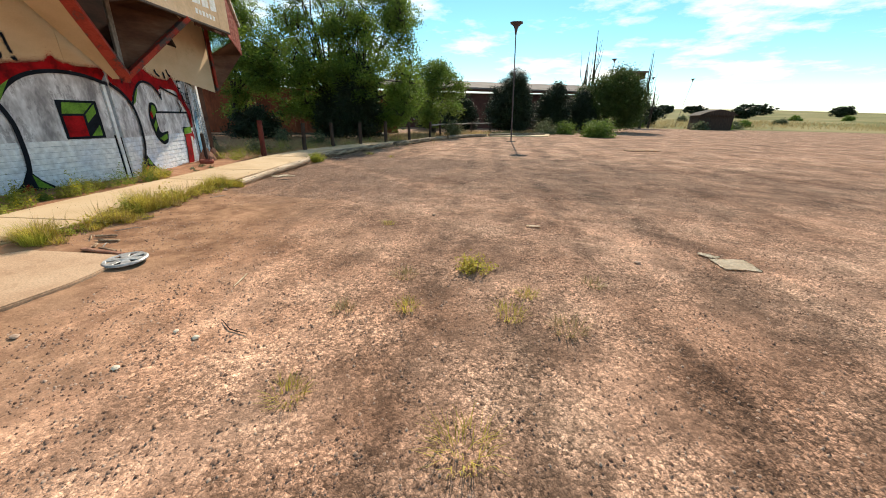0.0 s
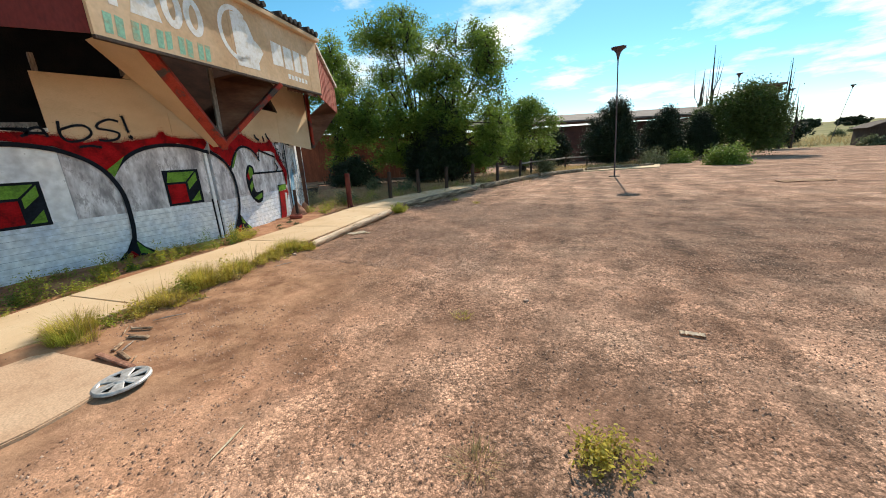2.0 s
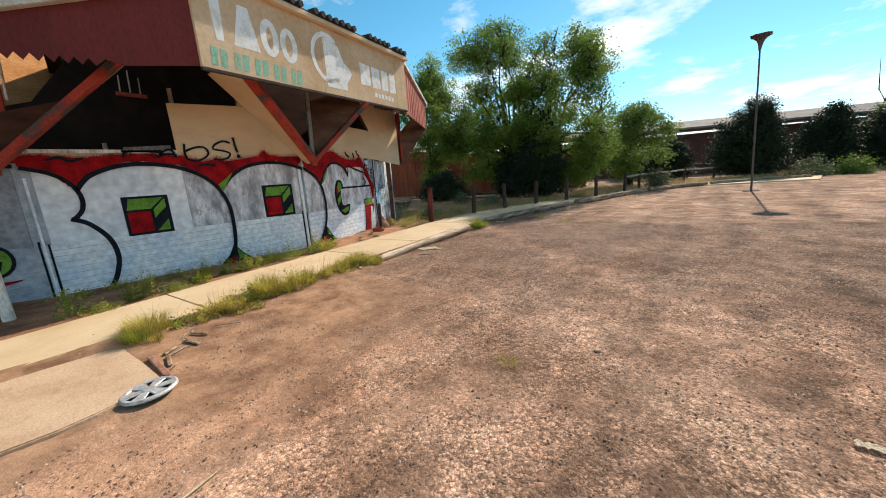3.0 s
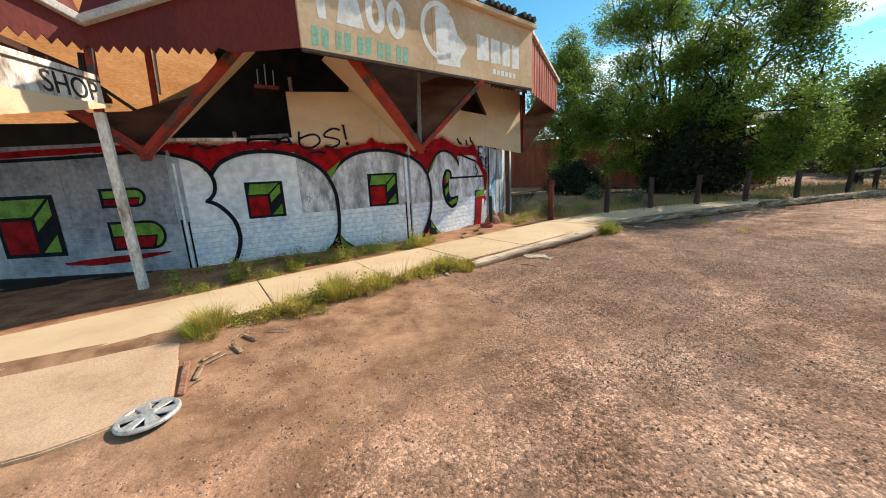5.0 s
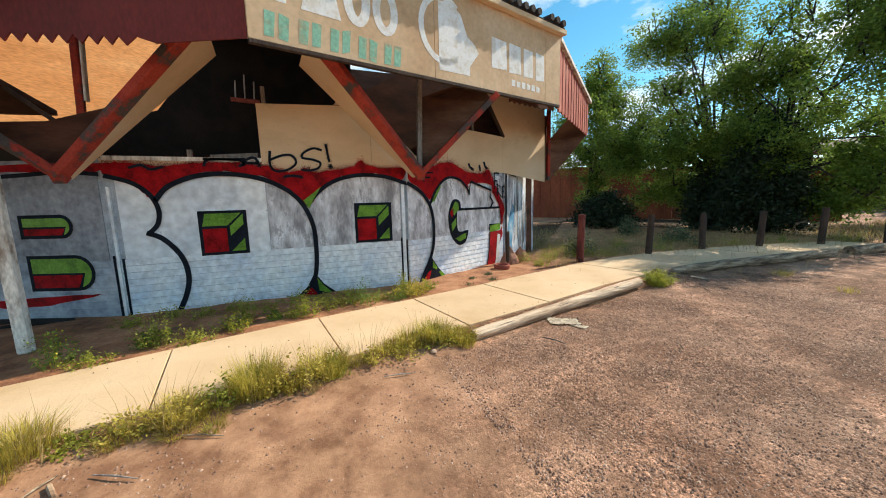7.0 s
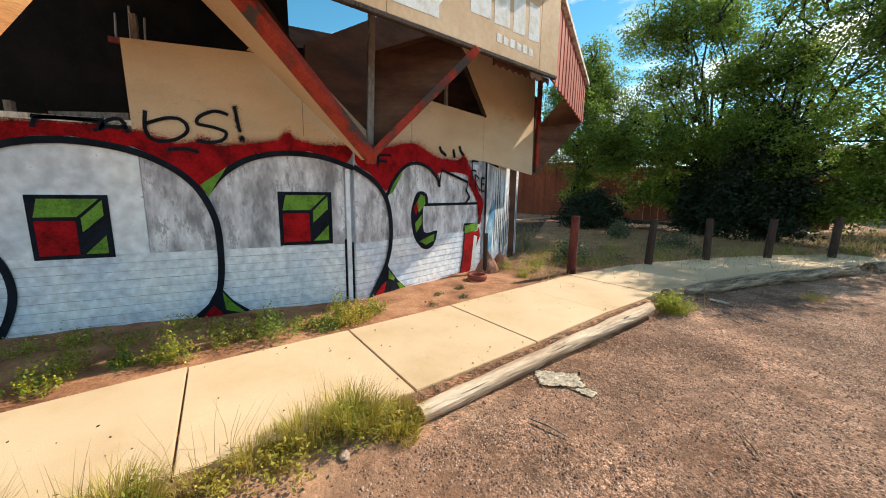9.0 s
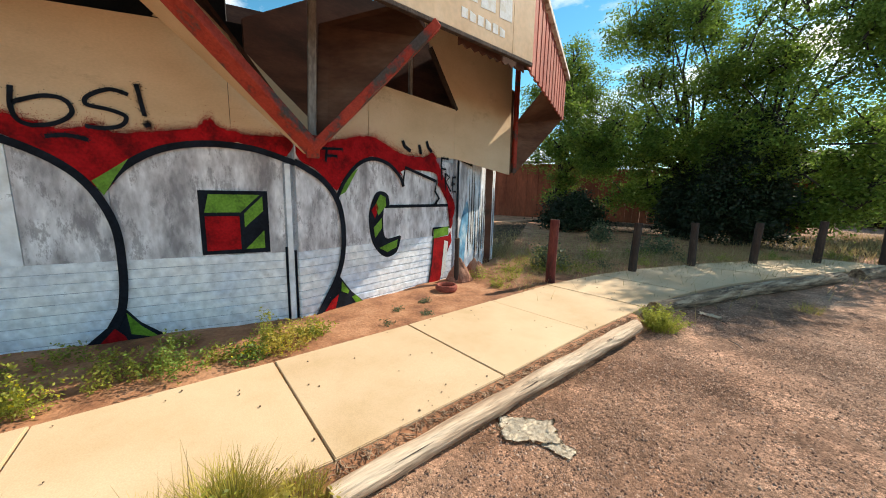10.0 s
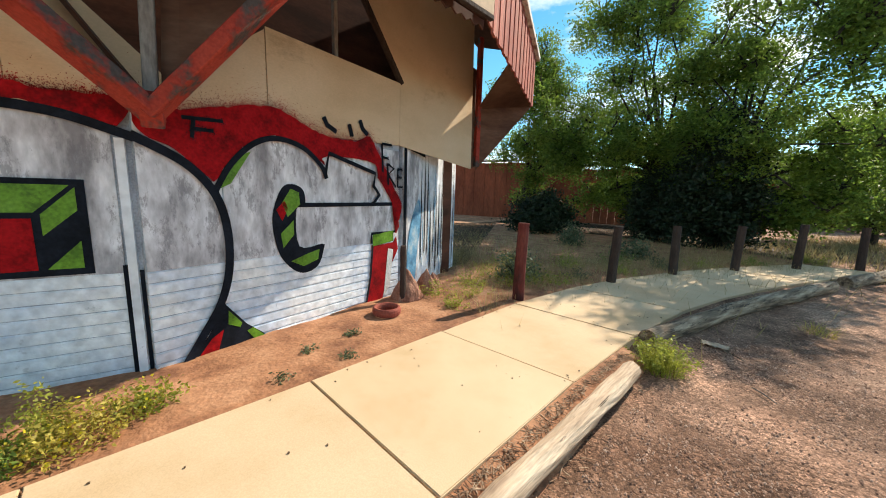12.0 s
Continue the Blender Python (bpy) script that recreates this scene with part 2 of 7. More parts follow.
M["chip"] = mat("brown_bark_chips", [(0.12, 0.07, 0.045), (0.30, 0.19, 0.12), (0.46, 0.33, 0.22)], scale=14, fine=60, bump=0.1)
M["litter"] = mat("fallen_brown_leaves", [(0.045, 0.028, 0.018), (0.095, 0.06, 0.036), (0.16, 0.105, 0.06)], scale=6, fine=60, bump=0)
M["brick_far"] = mat("dark_red_brick", [(0.07, 0.03, 0.025), (0.13, 0.05, 0.04)], scale=0.9, fine=10)
M["red_shed"] = mat("rust_red_fence_boards", [(0.17, 0.045, 0.022), (0.28, 0.08, 0.04)], scale=1.1, fine=12, stretch=(1, 1, 0.3))
M["bark"] = mat("dark_bark", [(0.02, 0.016, 0.013), (0.06, 0.045, 0.035)], scale=6, bump=0.8, stretch=(1, 1, 0.3))
M["leaf"] = leaf_mat("elm_leaves", (0.075, 0.14, 0.026), (0.22, 0.32, 0.055), 0.58)
M["leaf_mid"] = leaf_mat("dusty_tree_leaves", (0.04, 0.072, 0.016), (0.095, 0.135, 0.03), 0.3)
M["leaf_dark"] = leaf_mat("juniper_foliage", (0.009, 0.019, 0.008), (0.020, 0.037, 0.013), 0.10)
M["leaf_bright"] = leaf_mat("bright_shrub_leaves", (0.10, 0.17, 0.03), (0.19, 0.27, 0.05))
M["sage"] = leaf_mat("sage_leaves", (0.10, 0.12, 0.06), (0.17, 0.19, 0.10))
M["grass"] = leaf_mat("yellow_green_grass", (0.34, 0.30, 0.045), (0.60, 0.48, 0.13), 0.5)
M["weed"] = leaf_mat("green_weeds", (0.19, 0.24, 0.035), (0.40, 0.39, 0.075), 0.5)
M["straw"] = leaf_mat("dry_straw", (0.34, 0.24, 0.11), (0.48, 0.37, 0.18))
M["flower"] = leaf_mat("small_yellow_flowers", (0.45, 0.38, 0.02), (0.6, 0.5, 0.04))


def ground_mat():
    """Pinkish packed dirt: broad stains, wheel streaks, gravel cells with dark gaps, dry grass far out."""
    m = mat("pinkish_gravel_dirt", [(0.22, 0.120, 0.080), (0.40, 0.232, 0.160), (0.49, 0.300, 0.213), (0.59, 0.385, 0.278)], scale=0.8, fine=6.0, bump=0, spread=0.75, rough=0.95, spec=0.12)
    t = m.node_tree
    p = t.nodes["Principled BSDF"]
    tc = t.nodes.new("ShaderNodeTexCoord")
    obj = tc.outputs["Object"]

    def node(kind, **sets):
        n = t.nodes.new(kind)
        for k, v in sets.items():
            n.inputs[k].default_value = v
        return n

    def ranged(src, a, b_, c, d):
        n = node("ShaderNodeMapRange")
        for k, v in zip(("From Min", "From Max", "To Min", "To Max"), (a, b_, c, d)):
            n.inputs[k].default_value = v
        t.links.new(src, n.inputs["Value"])
        return n.outputs[0]

    def maths(op, a, b_):
        n = node("ShaderNodeMath")
        n.operation = op
        for k, v in enumerate((a, b_)):
            if isinstance(v, float):
                n.inputs[k].default_value = v
            else:
                t.links.new(v, n.inputs[k])
        return n.outputs[0]

    def noise_at(scale, detail=4, vec=None):
        n = node("ShaderNodeTexNoise", Scale=scale, Detail=detail, Roughness=0.66)
        t.links.new(vec or obj, n.inputs["Vector"])
        return n.outputs["Fac"]

    xyz = node("ShaderNodeSeparateXYZ")
    t.links.new(obj, xyz.inputs[0])
    warp = node("ShaderNodeTexNoise", Scale=30.0, Detail=2.0)
    t.links.new(obj, warp.inputs["Vector"])
    vm = node("ShaderNodeVectorMath")
    vm.operation, vm.inputs[1].default_value = "MULTIPLY", (0.03, 0.03, 0.03)
    t.links.new(warp.outputs["Color"], vm.inputs[0])
    va = node("ShaderNodeVectorMath")
    t.links.new(obj, va.inputs[0])
    t.links.new(vm.outputs[0], va.inputs[1])
    smooth_dirt = maths("ADD", maths("ADD", xyz.outputs["X"], maths("MULTIPLY", maths("MAXIMUM", maths("SUBTRACT", xyz.outputs["Y"], 5.0), 0.0), 0.8)), maths("MULTIPLY", noise_at(0.7, 5), 6.0))
    mask = maths("MULTIPLY", ranged(noise_at(1.3, 7), 0.38, 0.58, 0.5, 1.1), ranged(smooth_dirt, 0.6, 3.4, 0.18, 1.0))
    value, heights = None, []
    for scale, lo, hi in ((46.0, 0.52, 1.46), (105.0, 0.60, 1.40)):
        v = node("ShaderNodeTexVoronoi", Scale=scale)
        t.links.new(va.outputs[0], v.inputs["Vector"])
        sep = node("ShaderNodeSeparateXYZ")
        t.links.new(v.outputs["Color"], sep.inputs[0])
        cell = ranged(sep.outputs["X"], 0.0, 1.0, lo, hi)
        gap = ranged(v.outputs["Distance"], 0.36, 0.70, 1.08, 0.72)
        one = maths("MULTIPLY", cell, gap)
        mixed = maths("ADD", maths("MULTIPLY", maths("SUBTRACT", one, 1.0), mask), 1.0)
        value = mixed if value is None else maths("MULTIPLY", value, mixed)
        heights.append(maths("MULTIPLY", v.outputs["Distance"], -1.0))
    # crumbs of dark dirt, thick in some patches and thin in others
    v = node("ShaderNodeTexVoronoi", Scale=26.0)
    t.links.new(va.outputs[0], v.inputs["Vector"])
    sp = node("ShaderNodeSeparateXYZ")
    t.links.new(v.outputs["Color"], sp.inputs[0])
    crumb = maths("ADD", v.outputs["Distance"], ranged(maths("ADD", sp.outputs["Y"], ranged(noise_at(1.7, 4), 0.35, 0.65, -0.3, 0.3)), 0.60, 0.66, 0.4, 0.0))
    value = maths("MULTIPLY", value, ranged(crumb, 0.14, 0.30, 0.45, 1.0))
    # wheel ruts: uneven dark bands running away across the lot
    wob = maths("MULTIPLY", maths("SUBTRACT", noise_at(0.8, 10), 0.5), 1.2)
    along = maths("ADD", maths("ADD", xyz.outputs["X"], maths("MULTIPLY", maths("SUBTRACT", xyz.outputs["Y"], 4.0), 0.12)), wob)
    patch = ranged(noise_at(2.2, 12), 0.42, 0.56, 0.10, 1.0)
    for centre, half, dark in ((0.97, 0.22, 0.36), (1.92, 0.32, 0.42), (2.72, 0.24, 0.40), (3.9, 0.46, 0.42), (5.4, 0.36, 0.28)):
        off = maths("ABSOLUTE", maths("SUBTRACT", maths("ADD", along, maths("MULTIPLY", maths("SUBTRACT", noise_at(7.0, 10), 0.5), 0.9)), centre), 0.0)
        value = maths("MULTIPLY", value, maths("SUBTRACT", 1.0, maths("MULTIPLY", patch, ranged(off, half * 0.25, half, dark, 0.0))))
    mp = node("ShaderNodeMapping", Scale=(1.1, 0.16, 1.0), Rotation=(0, 0, 0.12))
    t.links.new(obj, mp.inputs[0])
    value = maths("MULTIPLY", value, ranged(noise_at(1.3, 9, mp.outputs[0]), 0.40, 0.56, 0.86, 1.10))
    # damp stains, broad and small
    value = maths("MULTIPLY", value, maths("MULTIPLY", ranged(noise_at(0.62, 12), 0.42, 0.52, 0.80, 1.08), ranged(noise_at(2.6, 12), 0.42, 0.54, 0.72, 1.10)))
    value = maths("MULTIPLY", value, ranged(smooth_dirt, 0.4, 3.0, 1.06, 0.93))
    corner = maths("ADD", maths("ADD", xyz.outputs["X"], maths("MULTIPLY", maths("MAXIMUM", maths("SUBTRACT", xyz.outputs["Y"], 4.6), 0.0), 1.6)), noise_at(1.2, 8))
    value = maths("MULTIPLY", value, ranged(corner, 0.7, 1.9, 1.34, 1.0))
    # a broad band across the lot is darker, roughly y 8 to 18
    coarse = maths("ADD", xyz.outputs["Y"], maths("MULTIPLY", noise_at(0.4, 5), 5.0))
    value = maths("MULTIPLY", value, maths("MAXIMUM", ranged(coarse, 10.5, 13.0, 1.0, 0.68), ranged(coarse, 15.5, 21.0, 0.68, 1.0)))
    # a pale dusty wheel track across the lot, and damp reddish dirt by the apron
    across = maths("ADD", maths("SUBTRACT", xyz.outputs["X"], 12.7), maths("MULTIPLY", xyz.outputs["Y"], 1.35))
    across = maths("ABSOLUTE", maths("ADD", across, maths("MULTIPLY", maths("SUBTRACT", noise_at(0.35, 3), 0.5), 2.2)), 0.0)
    value = maths("MULTIPLY", value, ranged(across, 0.12, 0.75, 1.42, 1.0))
    hsv = node("ShaderNodeHueSaturation")
    t.links.new(p.inputs["Base Color"].links[0].from_socket, hsv.inputs["Color"])
    t.links.new(value, hsv.inputs["Value"])
    edge_x = maths("ADD", maths("ADD", xyz.outputs["X"], maths("MULTIPLY", maths("MAXIMUM", maths("SUBTRACT", xyz.outputs["Y"], 6.0), 0.0), 0.9)), maths("MULTIPLY", noise_at(0.5, 4), 5.0))
    t.links.new(ranged(edge_x, -2.0, 3.5, 1.18, 1.04), hsv.inputs["Saturation"])
    # reddish brown dirt washed along the pavement's edge
    beside = maths("ADD", maths("ADD", xyz.outputs["X"], maths("MULTIPLY", xyz.outputs["Y"], 0.216)), maths("MULTIPLY", noise_at(0.9, 6), 2.4))
    red = maths("MULTIPLY", ranged(beside, 0.1, 1.5, 0.85, 0.0), ranged(xyz.outputs["Y"], 7.0, 8.8, 1.0, 0.0))
    earth = node("ShaderNodeValToRGB")
    e = earth.color_ramp.elements
    e[0].position, e[1].position = 0.38, 0.62
    e[0].color, e[1].color = (0.17, 0.083, 0.047, 1), (0.40, 0.228, 0.135, 1)
    t.links.new(noise_at(3.5, 12), earth.inputs[0])
    mr = node("ShaderNodeMixRGB")
    t.links.new(red, mr.inputs["Fac"])
    t.links.new(hsv.outputs[0], mr.inputs["Color1"])
    t.links.new(earth.outputs[0], mr.inputs["Color2"])
    far = maths("ADD", xyz.outputs["Y"], maths("MULTIPLY", noise_at(0.06, 5), 40.0))
    gr = node("ShaderNodeValToRGB")
    e = gr.color_ramp.elements
    e[0].position, e[1].position = 0.42, 0.60
    e[0].color, e[1].color = (0.30, 0.25, 0.12, 1), (0.15, 0.16, 0.06, 1)
    t.links.new(noise_at(0.04, 6), gr.inputs[0])
    mg = node("ShaderNodeMixRGB")
    t.links.new(ranged(far, 88.0, 98.0, 0.0, 1.0), mg.inputs["Fac"])
    t.links.new(mr.outputs[0], mg.inputs["Color1"])
    t.links.new(gr.outputs[0], mg.inputs["Color2"])
    t.links.new(mg.outputs[0], p.inputs["Base Color"])
    rough = noise_at(14.0, 8)
    total = maths("ADD", maths("MULTIPLY", maths("MULTIPLY", maths("ADD", heights[0], heights[1]), 0.28), mask), maths("MULTIPLY", rough, 0.6))
    bp = node("ShaderNodeBump", Strength=0.9, Distance=0.013)
    t.links.new(total, bp.inputs["Height"])
    t.links.new(bp.outputs[0], p.inputs["Normal"])
    return m


def stone_mat():
    """Loose stones, each of its own tone from dark brown to pale pink."""
    m = mat("mixed_gravel", [(0.8, 0.8, 0.8), (1.0, 1.0, 1.0)], scale=30, fine=90, spread=1.0, bump=0)
    t = m.node_tree
    p = t.nodes["Principled BSDF"]
    geo = t.nodes.new("ShaderNodeNewGeometry")
    r = t.nodes.new("ShaderNodeValToRGB")
    e = r.color_ramp.elements
    e[0].position, e[1].position = 0.0, 1.0
    e[0].color, e[1].color = (0.13, 0.070, 0.048, 1), (0.58, 0.40, 0.30, 1)
    for at, c in ((0.35, (0.24, 0.135, 0.095, 1)), (0.8, (0.42, 0.265, 0.190, 1))):
        e.new(at).color = c
    t.links.new(geo.outputs["Random Per Island"], r.inputs[0])
    mul = t.nodes.new("ShaderNodeMixRGB")
    mul.blend_type = "MULTIPLY"
    mul.inputs["Fac"].default_value = 1.0
    t.links.new(p.inputs["Base Color"].links[0].from_socket, mul.inputs["Color1"])
    t.links.new(r.outputs[0], mul.inputs["Color2"])
    t.links.new(mul.outputs[0], p.inputs["Base Color"])
    return m


M["ground"] = ground_mat()
M["soil"] = mat("reddish_soil", [(0.20, 0.085, 0.045), (0.36, 0.165, 0.085), (0.46, 0.235, 0.13)], scale=2.5, fine=25, bump=0.6, bump_scale=30)
M["pebble"] = stone_mat()

# ---- mesh helpers ----


def mesh_of(name, bm):
    me = bpy.data.meshes.new(name)
    bm.to_mesh(me)
    bm.free()
    return me


def part(name, bm, material, parent=None, label=""):
    ob = new(name, mesh_of(name, bm) if isinstance(bm, bmesh.types.BMesh) else bm)
    if material is not None and not ob.data.materials:
        ob.data.materials.append(material)
    if parent is not None:
        ob.parent = parent
        ob.matrix_parent_inverse = Matrix.Translation(-parent.location)
    if label:
        tagged(ob, label)
    return ob


def thing(name, label, category, at=(0, 0, 0), group="", kind=""):
    ob = new(name)
    ob.location = at
    return tagged(ob, label, category, group, kind)


def box(bm, lo, hi, m=None):
    """An axis-aligned box into bm, moved by m."""
    vs = [bm.verts.new((x, y, z)) for x in (lo[0], hi[0]) for y in (lo[1], hi[1]) for z in (lo[2], hi[2])]
    for f in ((0, 1, 3, 2), (4, 6, 7, 5), (0, 4, 5, 1), (2, 3, 7, 6), (0, 2, 6, 4), (1, 5, 7, 3)):
        bm.faces.new([vs[i] for i in f])
    if m is not None:
        bmesh.ops.transform(bm, matrix=m, verts=vs)
    return vs


def block(size, bevel=0.01, centre=(0, 0, 0)):
    bm = bmesh.new()
    box(bm, [c - s / 2 for c, s in zip(centre, size)], [c + s / 2 for c, s in zip(centre, size)])
    if bevel:
        bmesh.ops.bevel(bm, geom=bm.edges[:], offset=bevel, segments=1, affect="EDGES")
    bmesh.ops.recalc_face_normals(bm, faces=bm.faces)
    return bm


def prism(pts, vec):
    """A closed prism: the polygon pts (3D, any outline) pushed along vec."""
    bm = bmesh.new()
    add_prism(bm, pts, vec)
    return bm


def add_prism(bm, pts, vec):
    a = [bm.verts.new(p) for p in pts]
    b = [bm.verts.new(Vector(p) + Vector(vec)) for p in pts]
    bm.faces.new(a)
    bm.faces.new(b[::-1])
    n = len(pts)
    for i in range(n):
        bm.faces.new((a[i], b[i], b[(i + 1) % n], a[(i + 1) % n]))
    bmesh.ops.recalc_face_normals(bm, faces=bm.faces)


def beam(a, b, w, h, up=(0, 0, 1), bevel=0.008):
    """A beam from a to b, w wide and h high."""
    a, b = Vector(a), Vector(b)
    d = (b - a).normalized()
    s = d.cross(Vector(up)).normalized()
    u = s.cross(d).normalized()
    bm = bmesh.new()
    add_prism(bm, [a + s * i * w / 2 + u * j * h / 2 for i, j in ((-1, -1), (1, -1), (1, 1), (-1, 1))], b - a)
    if bevel:
        bmesh.ops.bevel(bm, geom=bm.edges[:], offset=bevel, segments=1, affect="EDGES")
    return bm


def tube(path, radii, sides=10, rough=0.0, seed=0, cap=True):
    """A round tapered tube along path."""
    rnd = random.Random(seed)
    bm = bmesh.new()
    rings = []
    path = [Vector(p) for p in path]
    for i, p in enumerate(path):
        d = (path[min(i + 1, len(path) - 1)] - path[max(i - 1, 0)]).normalized()
        s = d.orthogonal().normalized() if abs(d.z) < 0.9 else Vector((1, 0, 0)).cross(d).normalized()
        u = d.cross(s).normalized()
        r = radii[i] if isinstance(radii, (list, tuple)) else radii
        ring = []
        for k in range(sides):
            q = 2 * math.pi * k / sides
            rr = r * (1 + rough * (rnd.random() - 0.5))
            ring.append(bm.verts.new(p + (s * math.cos(q) + u * math.sin(q)) * rr))
        rings.append(ring)
    for a, b in zip(rings, rings[1:]):
        for k in range(sides):
            bm.faces.new((a[k], a[(k + 1) % sides], b[(k + 1) % sides], b[k]))
    if cap:
        bm.faces.new(rings[0][::-1])
        bm.faces.new(rings[-1])
    bmesh.ops.recalc_face_normals(bm, faces=bm.faces)
    return bm


class Plane:
    """A wall's plane: u runs along it, v is the height, w stands out of it."""

    def __init__(self, x, y, degrees):
        a = radians(degrees)
        self.o, self.d, self.n = Vector((x, y, 0)), Vector((math.sin(a), math.cos(a), 0)), Vector((math.cos(a), -math.sin(a), 0))

    def at(self, u, v, w=0.0):
        return self.o + self.d * u + Vector((0, 0, v)) + self.n * w

    def prism(self, pts, w0, w1):
        return prism([self.at(u, v, w0) for u, v in pts], self.n * (w1 - w0))

    def matrix(self, u, v, w=0.0):
        m = Matrix((self.d, self.n, (0, 0, 1))).transposed().to_4x4()
        return Matrix.Translation(self.at(u, v, w)) @ m


def smooth(pts, steps=6, closed=False):
    """A Catmull-Rom curve through pts."""
    out, n = [], len(pts)
    rng = range(n if closed else n - 1)
    for i in rng:
        if closed:
            p = [Vector((*pts[(i + k) % n], 0)) for k in (-1, 0, 1, 2)]
        else:
            p = [Vector((*pts[min(max(i + k, 0), n - 1)], 0)) for k in (-1, 0, 1, 2)]
        for s in range(steps):
            t = s / steps
            q = 0.5 * ((2 * p[1]) + (p[2] - p[0]) * t + (2 * p[0] - 5 * p[1] + 4 * p[2] - p[3]) * t * t + (3 * p[1] - p[0] - 3 * p[2] + p[3]) * t ** 3)
            out.append((q.x, q.y))
    if not closed:
        out.append(tuple(pts[-1]))
    return out


def stroke(plane, pts, width, w0=0.004, w1=0.007, taper=False):
    """A painted line of that width on a wall."""
    bm = bmesh.new()
    rows = []
    for i, p in enumerate(pts):
        a, b = Vector(pts[max(i - 1, 0)]), Vector(pts[min(i + 1, len(pts) - 1)])
        d = (b - a).normalized() if (b - a).length > 1e-6 else Vector((1, 0))
        n = Vector((-d.y, d.x))
        k = 0.5 * width * ((0.5 + math.sin(math.pi * i / (len(pts) - 1)) * 0.5) if taper else 1)
        q = [Vector(p) + n * k, Vector(p) - n * k]
        rows.append([bm.verts.new(plane.at(c.x, c.y, w)) for c in q for w in (w0, w1)])
    for r, s in zip(rows, rows[1:]):
        for i, j in ((0, 1), (1, 3), (3, 2), (2, 0)):
            bm.faces.new((r[i], r[j], s[j], s[i]))
    for r in (rows[0], rows[-1]):
        bm.faces.new((r[0], r[1], r[3], r[2]))
    bmesh.ops.recalc_face_normals(bm, faces=bm.faces)
    return bm

# ---- ground ----


def interp(table, y):
    for (a, xa), (b, xb) in zip(table, table[1:]):
        if y <= b:
            return xa + (xb - xa) * (y - a) / (b - a)
    return table[-1][1]


WALK_L = [(-6, -4.1), (2.7, -4.45), (5.37, -5.2), (6.9, -5.6), (8.34, -5.9), (9.78, -6.24), (11.24, -6.62), (12.69, -7.0), (14.2, -7.2), (15.7, -7.22), (17.2, -7.1), (18.7, -6.85), (20.2, -6.5), (21.7, -6.1)]
WALK_R = [(-6, -3.0), (2.7, -3.35), (5.6, -3.85), (7.1, -4.2), (8.62, -4.45), (10.11, -4.8), (11.65, -5.2), (13.1, -5.5), (14.6, -5.68), (16.1, -5.68), (17.6, -5.55), (19.1, -5.35), (20.6, -5.05), (22.1, -4.7)]


def ground_z(x, y):
    near = max(0.0, 1 - max(abs(x) - 12, abs(y - 10) - 14, 0) / 10)
    z = 0.1 + near * (0.030 * noise.noise((x * 0.5, y * 0.5, 0)) + 0.012 * noise.noise((x * 2.2, y * 2.2, 5)) + 0.006 * noise.noise((x * 7, y * 7, 9)))
    if y > 90:
        z += min((y - 90) / 500, 1) * 17 * (0.8 + 0.35 * noise.noise((x * 0.004, y * 0.004, 3)))
    out = math.hypot(max(-3.6 - x, x + 2.08, 0), max(3.0 - y, y - 4.86, 0))
    if out == 0 and -3.4 < x < -2.28 and 3.2 < y < 4.66:
        z -= 0.05
    elif out == 0:
        z += 0.035
    elif out < 0.5:
        z += 0.045 * (1 - out / 0.5) ** 2
    inset = interp(WALK_R, y) - x
    if 0 <= inset < 0.2 and (2 < y < 8.4 or 13.2 < y < 21):
        z += 0.06
    elif 2 < y < 8.6 and -0.9 < inset < 0:
        z += 0.075 * (1 + inset / 0.9) ** 2 * min(1, (8.6 - y) / 0.3, (y - 2) / 0.5)
    elif 12.8 <= y < 21 and -0.6 < inset < 0:
        z += 0.07 * (1 + inset / 0.6) ** 2 * min(1, (y - 12.8) / 0.4)
    elif 8.6 <= y < 23 and -0.25 < inset <= 0:
        z -= 0.06 * (inset + 0.25) / 0.3
    elif -10 < y < 23 and inset > 0:
        z -= 0.06
    return z


def axis(lo, hi, step, far):
    out = list(np.arange(lo, hi, step))
    a, s = lo, step
    left = []
    while a > -far:
        s *= 1.17
        a -= s
        left.append(a)
    a, s = hi, step
    right = []
    while a < far:
        s *= 1.17
        a += s
        right.append(a)
    return left[::-1] + out + right


def grid_mesh(name, xs, ys, height):
    verts = [(x, y, height(x, y)) for y in ys for x in xs]
    nx = len(xs)
    faces = [(j * nx + i, j * nx + i + 1, (j + 1) * nx + i + 1, (j + 1) * nx + i) for j in range(len(ys) - 1) for i in range(nx - 1)]
    me = bpy.data.meshes.new(name)
    me.from_pydata(verts, [], faces)
    me.polygons.foreach_set("use_smooth", [True] * len(faces))
    return me


ground = part("ground", grid_mesh("ground", axis(-7, 6, 0.14, 3000), axis(0, 15, 0.14, 3000), ground_z), M["ground"])
tagged(ground, "pinkish packed dirt and gravel parking lot", "ground", kind="structure")

# soil between the pavement and the building


